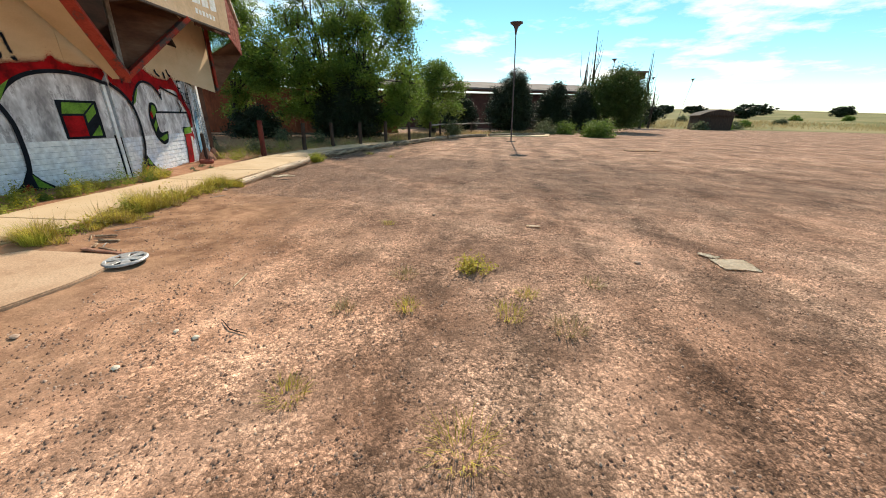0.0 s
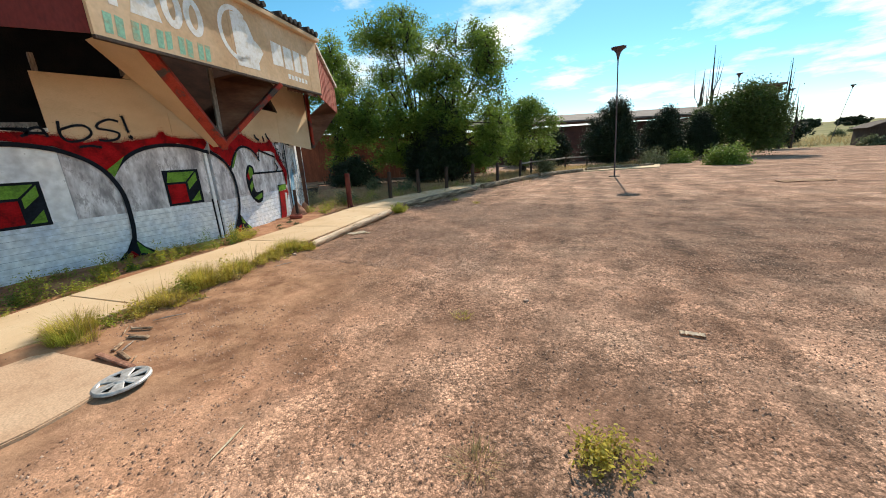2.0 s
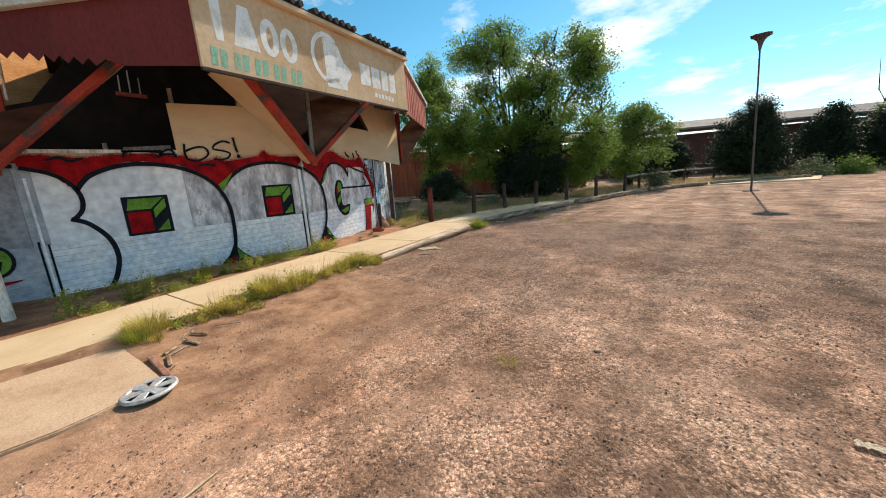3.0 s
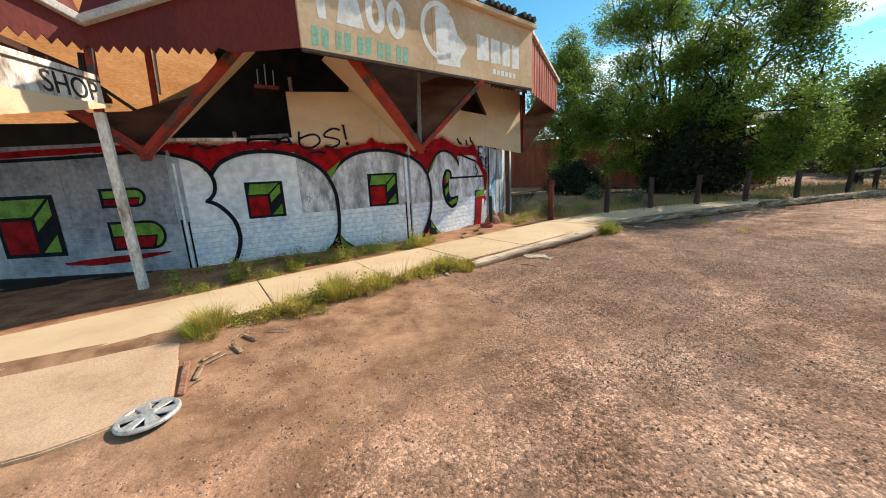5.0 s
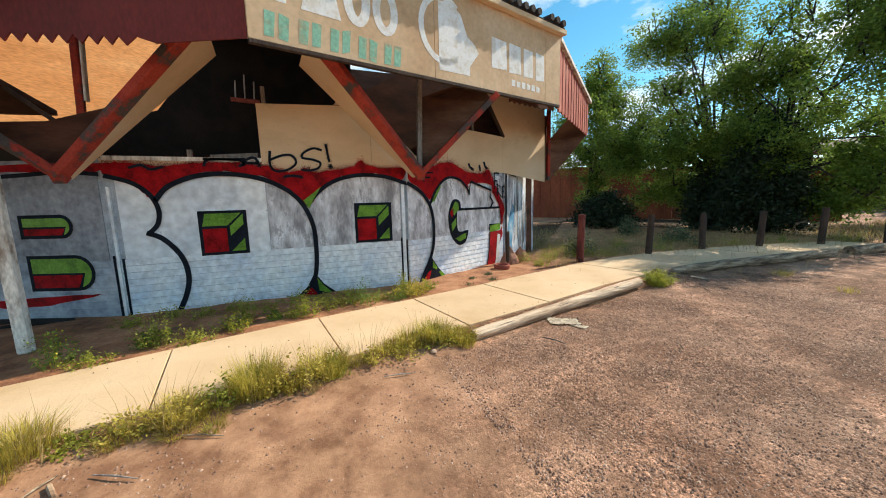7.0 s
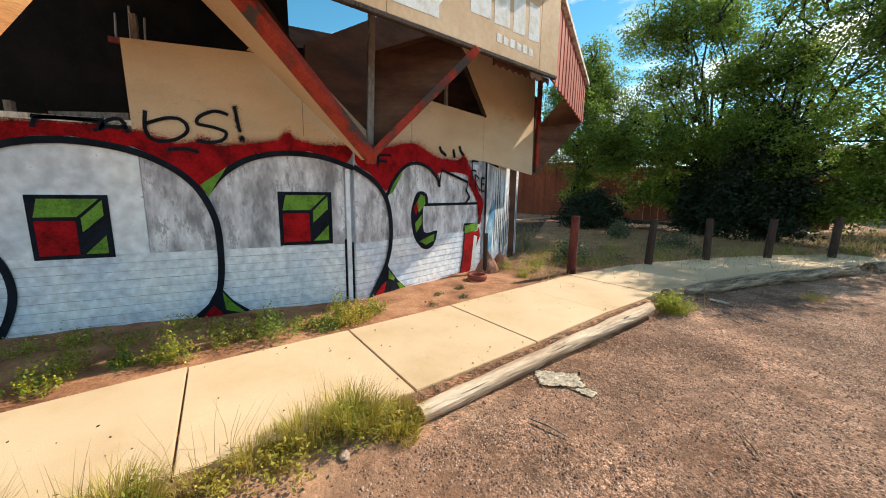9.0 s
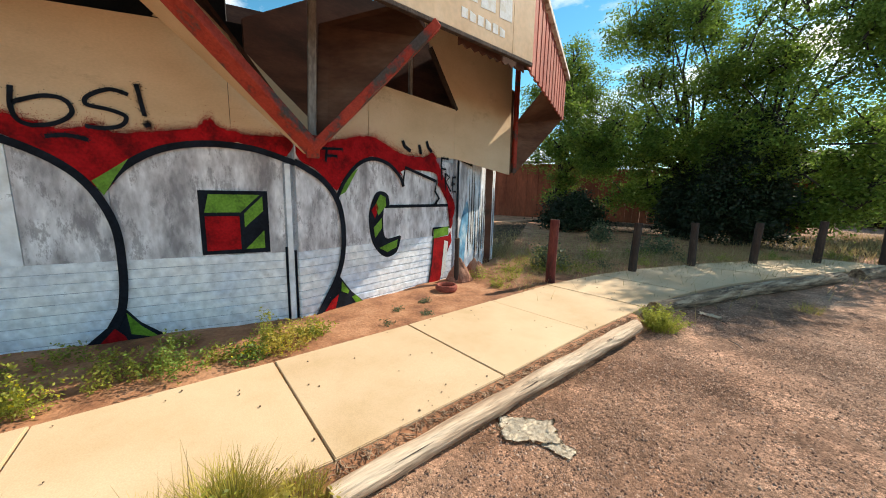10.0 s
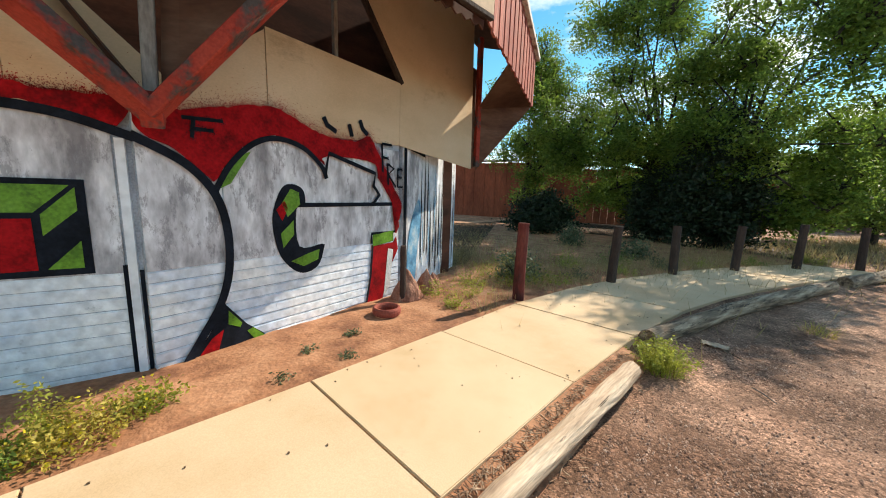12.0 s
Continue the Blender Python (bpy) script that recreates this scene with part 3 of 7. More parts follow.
def soil_bed():
    ys = [0.5 + 0.15 * k for k in range(150)]
    verts, faces, n = [], [], 16
    for y in ys:
        x1, x0 = interp(WALK_L, y) + 0.03, min(-7.6, -7.6 - (y - 8.7) * 0.45) - max(0, y - 14) * 0.6
        for k in range(n):
            x = x0 + (x1 - x0) * k / (n - 1)
            z = 0.12 + 0.05 * k / (n - 1) + 0.035 * noise.noise((x * 1.3, y * 1.3, 2)) + 0.012 * noise.noise((x * 6, y * 6, 1)) - (0.03 if k == n - 1 else 0)
            verts.append((x, y, z))
    for j in range(len(ys) - 1):
        for i in range(n - 1):
            faces.append((j * n + i, j * n + i + 1, (j + 1) * n + i + 1, (j + 1) * n + i))
    me = bpy.data.meshes.new("soil")
    me.from_pydata(verts, [], faces)
    return me


tagged(part("soil", soil_bed(), M["soil"]), "bare reddish soil along the foot of the building", "ground", kind="structure")

# ---- pavement ----
pavement = tagged(new("pavement"), "sandy concrete pavement of separate slabs with open joints", "pavement", kind="structure")


def slab(name, pts, z0, z1, material, parent, bevel=0.006):
    bm = prism([(x, y, z0) for x, y in pts], (0, 0, z1 - z0))
    bmesh.ops.bevel(bm, geom=[e for e in bm.edges if all(v.co.z > (z0 + z1) / 2 for v in e.verts)], offset=bevel, segments=2, affect="EDGES")
    return part(name, bm, material, parent)


for k, ((ya, xa), (yb, xb)) in enumerate(zip(WALK_L, WALK_L[1:])):
    (yc, xc), (yd, xd) = WALK_R[k], WALK_R[k + 1]
    j = 0.006
    slab("paving_slab", [(xa, ya + j), (xc, yc + j), (xd, yd - j), (xb, yb - j)], -0.05, 0.205 + 0.003 * ((k * 7) % 3 - 1), M["concrete"], pavement)
base_pts = [(x + 0.06, y) for y, x in WALK_L] + [(x - 0.06, y) for y, x in WALK_R[::-1]]
part("joint_filling", prism([(x, y, -0.06) for x, y in base_pts], (0, 0, 0.23)), M["soil"], pavement, "dirt packed in the slab joints")
step_slab = tagged(new("apron_slab"), "worn pinkish concrete slab beside the pavement", "concrete slab", kind="structure")
slab("concrete_plate", [(-2.36, 4.90), (-2.88, 4.83), (-3.34, 4.76), (-3.66, 4.74), (-3.54, 3.9), (-3.40, 3.0), (-2.1, 3.0), (-2.05, 4.07), (-2.05, 4.32), (-2.09, 4.51), (-2.16, 4.70)], -0.02, 0.160, M["slab"], step_slab, 0.01)

# ---- the round building ----
PA, PG, PL, PH = Plane(-7.27, 0, 0), Plane(-7.22, 8.70, -22.5), Plane(-7.27, 4.16, 22.5), Plane(-8.42, 11.6, -36)
JOIN_L = 2.5


def wall(name, plane, u0, u1, v1, label, v0=-0.1):
    return tagged(part(name, plane.prism([(u0, v0), (u1, v0), (u1, v1), (u0, v1)], -0.2, -0.014), M["mortar"]), label, "wall", kind="structure")


wall_a = wall("wall_1", PA, 4.16, 8.70, 2.46, "white-painted brick and panel wall covered with bubble-letter graffiti")
wall_g = wall("wall_2", PG, 0.0, 3.05, 2.40, "graffiti-covered brick wall of weathered white and grey")
wall_l = wall("wall_3", PL, -8.2, 0.0, 2.46, "graffiti-covered wall under the shop porch")
wall_h = wall("wall_4", PH, 0.0, 2.3, 2.5, "narrow wall with streaked black and blue paint")

# bricks
BL, BH = 0.395, 0.104


def brick_block(length):
    """A slump brick: rounded along its long edges, square at its ends."""
    bm = block((length, 0.09, BH - 0.007), 0)
    bmesh.ops.bevel(bm, geom=[e for e in bm.edges if abs(e.verts[0].co.x - e.verts[1].co.x) > 0.01], offset=0.009, segments=2, affect="EDGES")
    return mesh_of("brick", bm)


brick_mesh = brick_block(BL + 0.001)
brick_mesh.materials.append(M["white_brick"])
half_mesh = brick_block(BL / 2 + 0.001)
half_mesh.materials.append(M["white_brick"])
# porch wall bricks: same blocks in the shade-darkened colour
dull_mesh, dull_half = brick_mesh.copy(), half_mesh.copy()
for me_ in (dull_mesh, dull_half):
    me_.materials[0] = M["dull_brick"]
rnd = random.Random(4)


def lay_bricks(w, plane, u0, u1, v0, rows, whole=brick_mesh, half=half_mesh):
    n = int((u1 - u0) / BL)
    pitch = (u1 - u0) / n
    for r in range(rows):
        for k in range(n + (r % 2)):
            odd = r % 2
            u = u0 + (k + 0.5 - 0.5 * odd) * pitch
            me = whole
            if odd and k in (0, n):
                me, u = half, (u0 + pitch / 4 if k == 0 else u1 - pitch / 4)
            ob = part("brick", me, None, w)
            ob.matrix_basis = plane.matrix(u, v0 + (r + 0.5) * BH, -0.041 - 0.004 * rnd.random()) @ pose(0, 0, 0, rnd.uniform(-1.2, 1.2), rnd.uniform(-0.35, 0.35), rnd.uniform(-0.25, 0.25)) @ Matrix.Diagonal((pitch / BL, 1, 1, 1))


# siding panels above the brick
def panel(w, plane, u0, u1, v0, v1, material, label=""):
    return part("panel", plane.prism([(u0 + 0.004, v0), (u1 - 0.004, v0), (u1 - 0.004, v1), (u0 + 0.004, v1)], -0.03, 0.0), material, w, label)


panel(wall_a, PA, 4.30, 6.27, 0.985, 2.30, M["blue_panel"], "smooth pale blue-white painted panel")
panel(wall_a, PA, 6.27, 6.95, 0.985, 2.30, M["grey_panel"], "weathered grey panel")
panel(wall_a, PA, 6.95, 8.56, 0.985, 2.30, M["grey_panel"], "weathered grey panel")
panel(wall_a, PA, 4.16, 8.70, 2.30, 2.47, M["plywood"], "tan top strip of the wall")
panel(wall_g, PG, 0.0, 0.62, 0.985, 2.30, M["grey_panel"])
panel(wall_g, PG, 0.62, 3.05, 0.985, 2.30, M["grey_panel"], "flaking grey-white panel")
panel(wall_l, PL, -1.9, -0.06, 0.985, 2.46, M["dull_panel"], "grey panel with the porch shade put into its colour")
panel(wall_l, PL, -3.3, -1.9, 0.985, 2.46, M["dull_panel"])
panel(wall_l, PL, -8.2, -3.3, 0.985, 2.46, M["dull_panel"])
panel(wall_h, PH, 0.0, 0.55, 0.0, 2.42, M["grey_panel"])
panel(wall_h, PH, 0.55, 2.3, 0.0, 2.5, M["blue_panel"], "pale streaked panel")

# corner boards
for pl, u, w, nm, half in ((PA, 4.22, wall_a, "corner_trim", 0.016), (PA, 8.61, wall_a, "corner_trim", 0.030)):
    part(nm, pl.prism([(u - half, 0.06), (u + half, 0.06), (u + half, 2.06), (u - half, 2.06)], -0.02, 0.03), M["blue_panel"], w, "pale vertical corner board")
    for du, top in ((-0.05, 1.05), (0.052, 1.0)):
        part("joint_strip", pl.prism([(u + du - 0.014, 0.06), (u + du + 0.014, 0.06), (u + du + 0.014, top), (u + du - 0.014, top)], 0.0, 0.012), M["ink"], w, "dark open joint beside the corner board")

# plywood boarding above the walls
boards = thing("plywood_boarding", "tan plywood sheets boarding up the window band above the wall", "boarding", (-7.3, 7.6, 2.4))
part("plywood_sheet", PA.prism([(6.25, 2.26), (8.05, 2.26), (8.05, 2.95), (7.62, 3.42), (6.24, 3.36)], 0.004, 0.022), M["plywood"], boards)
part("plywood_sheet", PA.prism([(8.056, 2.26), (8.72, 2.26), (8.95, 2.55), (7.72, 3.75), (7.45, 3.43), (7.62, 3.42), (8.056, 2.95)], 0.004, 0.022), M["plywood"], boards)
part("plywood_sheet", PG.prism([(0.05, 2.26), (1.08, 2.30), (1.08, 3.24), (0.1, 2.45)], 0.004, 0.022), M["plywood"], boards)
part("plywood_sheet", PG.prism([(1.09, 2.30), (3.03, 2.38), (3.03, 3.24), (1.09, 3.27)], 0.004, 0.022), M["plywood"], boards)
part("plywood_sheet", PG.prism([(3.035, 2.38), (5.06, 2.19), (4.98, 4.75), (2.1, 4.75), (2.36, 4.04), (3.035, 3.24)], 0.004, 0.022), M["plywood"], boards, "tan plywood sheet with a sagging lower corner")
part("batten", PG.prism([(1.95, 3.24), (2.0, 3.24), (2.0, 4.0), (1.95, 4.0)], -0.08, -0.03), M["grey_wood"], boards)
part("edge_board", PG.prism([(2.33, 4.06), (3.05, 3.22), (3.10, 3.26), (2.38, 4.10)], -0.02, 0.035), M["dark_wood"], boards, "dark edge of the broken opening")

PS0 = Plane(-5.24, 6.40, -15.9)
# inner partitions and roof; the near-black ones carry the room's shade in their colour
inner = tagged(part("wall_5", prism([(-8.8, y, z) for y, z in ((2.5, 0), (8.3, 0), (8.3, 4.1), (8.0, 4.1), (8.0, 5.0), (5.05, 5.0), (5.05, 4.25), (4.5, 3.5), (2.9, 3.0), (2.5, 2.95))], (-0.2, 0, 0)), M["interior"]), "inner wall of the gutted shop, near-black for the room's shade", "wall", kind="structure")
PB = Plane(-8.6, 9.0, -11)
tagged(part("wall_6", PB.prism([(-0.8, 0), (4.2, 0), (4.2, 5.1), (1.2, 4.9), (0.6, 4.87), (-0.8, 4.05)], -0.1, 0.0), M["brown_wood"]), "dark brown wooden inner wall with a broken top", "wall", kind="structure")
PO = Plane(-10.2, 1.5, -37)
tagged(part("wall_7", PO.prism([(-3.6, 2.3), (4.6, 2.3), (4.6, 7.5), (-3.6, 7.5)], -0.1, 0.0), M["ply_orange"]), "sunlit raw orange plywood inner wall", "wall", kind="structure")
tagged(part("wall_8", prism([(-9.0, 8.3, 0), (-7.3, 8.3, 0), (-7.3, 8.4, 0), (-9.0, 8.4, 0)], (0, 0, 2.2)), M["interior"]), "inner partition, near-black for the room's shade", "wall", kind="structure")
# ceiling added to close off the sky and keep the room dark
tagged(part("ceiling", prism([(-13.0, 4.9, 4.98), (-6.2, 4.75, 4.98), (-6.2, 8.9, 4.98), (-8.4, 8.5, 4.98), (-8.9, 7.9, 4.98), (-13.0, 7.4, 4.98)], (0, 0, 0.12)), M["interior"]), "added near-black ceiling that keeps the gutted shop dark", "ceiling", kind="structure")
tagged(part("floor", prism([(-13, 0, 0.02), (-7.4, 0, 0.02), (-7.4, 8.9, 0.02), (-9, 12.5, 0.02), (-13, 14, 0.02)], (0, 0, 0.1)), M["interior"]), "added floor of the gutted shop, near-black for its shade", "floor", kind="structure")
# added wall, tall enough to block the sky under the sign
tagged(part("wall_9", prism([(-13, 0, 0), (-12.9, 0, 0), (-12.9, 14, 0), (-13, 14, 0)], (0, 0, 6.02)), M["brown_wood"]), "added rear wall that hides the sky behind the gutted shop", "wall", kind="structure")

# unseen strip behind the sign, added to block sun leaking onto wall_2
eaves = tagged(part("eave_sun_block", prism([PS0.at(1.6, 4.95, 0.0), PS0.at(5.66, 4.99, 0.0), (-7.95, 13.35, 4.76), (-9.06, 14.86, 4.56), (-10.2, 14.2, 4.9), PS0.at(5.2, 5.2, -1.75), PS0.at(2.2, 5.2, -1.3)], (0, 0, 0.05)), M["brown_wood"]), "unseen roof strip added to keep sun off the wall", "roof", kind="structure")
# porch roof slab stays out of view; added to cut sky light on wall_3
porch_roof = tagged(part("porch_roof", prism([(-8.6, 3.2, 3.28), (-6.6, 3.55, 3.28), (-4.35, 3.2, 3.28), (-4.35, -4, 3.28), (-9.6, -4, 3.28)], (0, 0, 0.08)), M["brown_wood"]), "unseen roof over the shop porch, added to shade its wall", "roof", kind="structure")

# mullions and rubble seen in the open window band
band = thing("window_remains", "splintered window mullions standing in the dark open window band", "window frame", (-7.3, 5.5, 2.47))
for u, v1 in ((6.35, 3.65), (5.25, 2.62)):
    part("mullion", PA.prism([(u - 0.03, 2.44), (u + 0.03, 2.44), (u + 0.03, v1), (u - 0.03, v1)], -0.12, -0.05), M["grey_wood"], band)
for k in range(3):
    part("grille_bar", beam((-8.72, 5.78 + 0.16 * k, 3.78), (-8.72, 5.80 + 0.16 * k, 4.12 + 0.12 * (k == 1)), 0.025, 0.025, up=(1, 0, 0)), M["white_trim"], band, "pale bent grille bar")
part("grille_base", beam((-8.70, 5.70, 3.76), (-8.70, 6.2, 3.74), 0.05, 0.08), M["red_board"], band, "faded pink base of the grille")
part("rubble", beam((-7.5, 5.5, 2.52), (-7.45, 6.2, 2.56), 0.12, 0.09), M["grey_wood"], band, "broken grey board lying on the sill")
part("sill", PA.prism([(4.2, 2.44), (6.25, 2.44), (6.25, 2.50), (4.2, 2.50)], -0.16, 0.03), M["white_wood"], band, "chipped pale window sill")
part("mullion", PA.prism([(7.5, 3.5), (7.62, 3.5), (7.66, 3.56), (7.5, 3.9)], -0.16, -0.1), M["grey_wood"], band)

# V struts standing at the corners of the walls


def v_strut(tip, left, right, top, label, reach=1.32, grey=True):
    v = thing("v_strut", label, "roof strut", tip, group="V struts under the eaves")
    t = Vector(tip)
    for end, nm in ((left, "left"), (right, "right")):
        part("arm", beam(t, t + (Vector(end) - t) * (1.32 if nm == "left" else reach), 0.10, 0.20, up=(0.8, 0.2, 0.35)), M["strut_red"], v, "peeling red-painted timber arm")
    # boxed-in underside between the arm and the wall
    for end, depth in ((left, 1.15),):
        e = t + (Vector(end) - t) * 1.25
        d = (e - t).normalized()
        low = (Vector((0, 0, -1)) - d * d.dot(Vector((0, 0, -1)))).normalized() * 0.045
        part("underside", prism([t + low, e + low, e + low + Vector((-depth, -0.1, 0)), t + low + Vector((-0.32, -0.04, 0))], -low * 0.18), M["plywood"], v, "tan plywood underside boxing in the arm")
    part("knuckle", beam(t + Vector((-0.06, 0, -0.07)), t + Vector((0.06, 0, 0.12)), 0.14, 0.14), M["strut_red"], v)
    if grey:
        part("upright", beam(t + Vector((-0.05, 0, 0.1)), Vector(top), 0.09, 0.07, up=(1, 0, 0)), M["grey_wood"], v, "bare grey upright post")
    return v


v_strut((-6.9, 8.87, 2.22), (-6.0, 7.42, 3.58), (-6.28, 10.12, 3.56), (-6.95, 8.95, 4.7), "red-painted timber V strut with a grey upright at the building corner", 1.0)
v_strut((-6.66, 4.0, 2.18), (-6.05, 5.50, 3.62), (-6.35, 2.6, 3.5), (-6.75, 4.3, 4.4), "dark red timber V strut beside the shop porch", grey=False)
stud = thing("stud", "dark red stud with one pale face behind the porch strut", "post", (-6.88, 4.25, 2.85), group="")
part("shaft", beam((-6.88, 4.22, 2.80), (-6.88, 4.29, 4.45), 0.08, 0.075, up=(1, 0, 0)), M["strut_red"], stud)
part("pale_face", beam((-6.86, 4.31, 3.14), (-6.86, 4.38, 4.4), 0.03, 0.09, up=(1, 0, 0)), M["white_wood"], stud, "peeling pale face of the stud")
brace = thing("diagonal_timber", "dark thin timber brace behind the porch post", "brace", (-6.85, 3.6, 3.2))
part("wood", beam((-6.86, 3.55, 3.24), (-6.86, 4.0, 2.84), 0.05, 0.07, up=(1, 0, 0)), M["dark_wood"], brace)
tagged(part("soffit_board", prism([(-6.99, 8.92, 2.26), (-6.38, 10.08, 3.46), (-6.75, 9.95, 3.95), (-7.06, 9.0, 3.62)], (-0.03, 0.0, 0.0)), M["soffit"]), "brown board closing the space behind the V strut", "soffit board")
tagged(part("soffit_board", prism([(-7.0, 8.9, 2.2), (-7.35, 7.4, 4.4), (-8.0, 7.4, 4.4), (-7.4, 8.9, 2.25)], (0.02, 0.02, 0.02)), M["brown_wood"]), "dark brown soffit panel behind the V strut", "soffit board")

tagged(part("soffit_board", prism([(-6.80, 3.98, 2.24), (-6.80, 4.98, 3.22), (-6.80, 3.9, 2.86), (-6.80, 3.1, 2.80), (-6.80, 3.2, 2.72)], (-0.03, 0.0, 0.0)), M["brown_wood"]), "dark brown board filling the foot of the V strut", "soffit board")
# added board; its near-black stands for the dark gap above the porch wall
part("panel", PL.prism([(-8.2, 2.465), (-0.7, 2.465), (-0.9, 2.80), (-8.2, 2.98)], -0.06, -0.03), M["interior"], wall_l, "added boarding above the porch wall, near-black for its shade")

# eaves: fascia, sign board, trims
PF, PS, PR = Plane(-5.24, 6.40, 13), Plane(-5.24, 6.40, -15.9), Plane(-6.83, 11.86, -36.7)
fascia = thing("fascia", "dark red metal eaves fascia with a sawtooth lower edge", "fascia", (-5.5, 5.2, 3.5))
teeth = [(-2.62, 3.47)]
for k in range(11):
    u = -2.60 + 0.135 * k
    teeth += [(u, 3.51), (u + 0.0675, 3.42)]
teeth += [(-1.08, 3.51), (-0.9, 3.45), (0.0, 3.54)]
part("panel", PF.prism(teeth + [(0.0, 4.62), (-2.62, 3.74)], -0.02, 0.0), M["red_metal"], fascia)
a, b = PF.at(-2.62, 3.76, 0.05), PF.at(0.05, 4.66, 0.05)
part("flashing", beam(a, b, 0.12, 0.10, up=(0, 0, 1)), M["white_trim"], fascia, "dirty white metal flashing")
part("upper_panel", prism([PF.at(-2.65, 3.80, 0.02), PF.at(0.05, 4.70, 0.02), PF.at(0.05, 6.6, -1.6), PF.at(-2.65, 6.8, -2.0)], (-0.02, 0, -0.02)), M["red_metal"], fascia, "dark red metal roof slope")

PP = Plane(-5.84, 3.86, 140)
porch = thing("porch_fascia", "dark red sawtooth fascia over the shop porch", "fascia", (-5.84, 3.86, 3.5))
teeth = [(0, 3.47)]
for k in range(12):
    teeth += [(0.02 + 0.135 * k, 3.51), (0.0875 + 0.135 * k, 3.42)]
part("panel", PP.prism(teeth + [(1.64, 4.3), (0, 3.72)], -0.02, 0.0), M["red_metal"], porch)
part("flashing", beam(PP.at(0, 3.76, -0.05), PP.at(1.64, 4.34, -0.05), 0.12, 0.10), M["white_trim"], porch, "dirty white metal flashing")
part("upper_panel", prism([PP.at(0, 3.80, -0.02), PP.at(1.64, 4.40, -0.02), PP.at(1.64, 6.8, 1.6), PP.at(0, 6.8, 1.6)], (0, 0, -0.02)), M["red_metal"], porch, "dark red metal roof slope")

sign = thing("sign_board", "painted-over tan roadside restaurant sign with flaking white shapes", "sign", (-6.0, 9.1, 3.6))
SW = 5.66


def sb(u, top):
    return (4.86 if top else 3.53) + (0.06 if top else 0.085) * u / SW


for u0, u1 in ((0.0, 2.5), (2.5, 5.18), (5.18, SW)):
    part("board", PS.prism([(u0 + 0.004, sb(u0, 0)), (u1 - 0.004, sb(u1, 0)), (u1 - 0.004, sb(u1, 1)), (u0 + 0.004, sb(u0, 1))], 0.0, 0.05), M["sign_tan"], sign)


def sign_shape(pts, material, name="painted_shape", w=0.052):
    part(name, PS.prism(pts, 0.05, w), material, sign)


def ring(u0, u1, v0, v1, t, gap=0.0):
    n, cu, cv = 20, (u0 + u1) / 2, (v0 + v1) / 2
    angles = [gap + (2 * math.pi - 2 * gap) * k / n for k in range(n + 1)]
    outer = [(cu + (u1 - u0) / 2 * math.cos(q), cv + (v1 - v0) / 2 * math.sin(q)) for q in angles]
    inner_ = [(cu + ((u1 - u0) / 2 - t) * math.cos(q), cv + ((v1 - v0) / 2 - t) * math.sin(q)) for q in angles]
    mid = [((a_[0] + b_[0]) / 2, (a_[1] + b_[1]) / 2) for a_, b_ in zip(outer, inner_)]
    part("painted_shape", stroke(PS, mid, t, 0.05, 0.052), M["sign_white"], sign)


# four tall shapes, a dome in a ring, four low shapes
sign_shape([(0.30, 3.98), (0.42, 3.98), (0.44, 4.64), (0.26, 4.64)], M["sign_white"])
sign_shape([(0.58, 3.97), (1.06, 3.97), (0.92, 4.62), (0.74, 4.62)], M["sign_white"])
ring(1.10, 1.47, 3.96, 4.58, 0.12)
ring(1.50, 1.88, 3.95, 4.55, 0.11)
sign_shape([(2.58, 3.70), (3.20, 3.72), (3.20, 3.86), (3.40, 4.10), (3.32, 4.20), (3.15, 4.30), (3.02, 4.58), (2.80, 4.70), (2.58, 4.66)], M["sign_white"])
ring(2.22, 3.14, 3.78, 4.78, 0.09, 0.9)
for u0, u1 in ((3.70, 4.08), (4.14, 4.46), (4.53, 4.80), (4.88, 5.14)):
    sign_shape([(u0, 3.95), (u1, 3.97), (u1 - 0.02, 4.43), (u0, 4.44)], M["sign_white"])
for k in range(6):
    sign_shape([(4.2 + 0.14 * k, 3.74), (4.30 + 0.14 * k, 3.745), (4.30 + 0.14 * k, 3.85 - 0.02 * (k % 2)), (4.2 + 0.14 * k, 3.85)], M["sign_white"], "lettering_bar")
for k in range(5):
    u = 0.16 + 0.37 * k
    for du, hh in ((0, 0.0), (0.15, 0.03 * (k % 3) - 0.02)):
        sign_shape([(u + du, 3.59), (u + du + 0.10, 3.59 + hh), (u + du + 0.13, 3.85 + hh), (u + du + 0.02, 3.86)], M["sign_green"], "lettering_bar")
part("top_trim", beam(PS.at(-0.1, 4.90, 0.08), PS.at(SW + 0.05, 4.96, 0.08), 0.16, 0.09), M["plywood"], sign, "tan timber trim along the top")
part("bottom_trim", beam(PS.at(0.0, 3.50, 0.03), PS.at(SW, 3.585, 0.03), 0.06, 0.05), M["dark_wood"], sign, "dark strip along the bottom")

tiles = thing("eaves_tiles", "row of charcoal roof tile ends along the eaves", "roof tiles", (-6.0, 9.1, 4.95))
tile_mesh = mesh_of("tile", tube([(0, -0.5, 0.02), (0, 0.10, 0)], [0.07, 0.062], 8))
tile_mesh.materials.append(M["roof_dark"])
for k in range(30):
    if k in (11, 19, 20, 26):
        continue
    ob = part("tile", tile_mesh, None, tiles)
    ob.matrix_basis = PS.matrix(0.1 + 0.187 * k, 5.00 + 0.002 * k + 0.02 * rnd.random(), 0.12)
part("underlay", beam(PS.at(-0.1, 4.965, -0.2), PS.at(SW, 5.025, -0.2), 0.7, 0.03), M["roof_dark"], tiles, "dark roofing underlay")

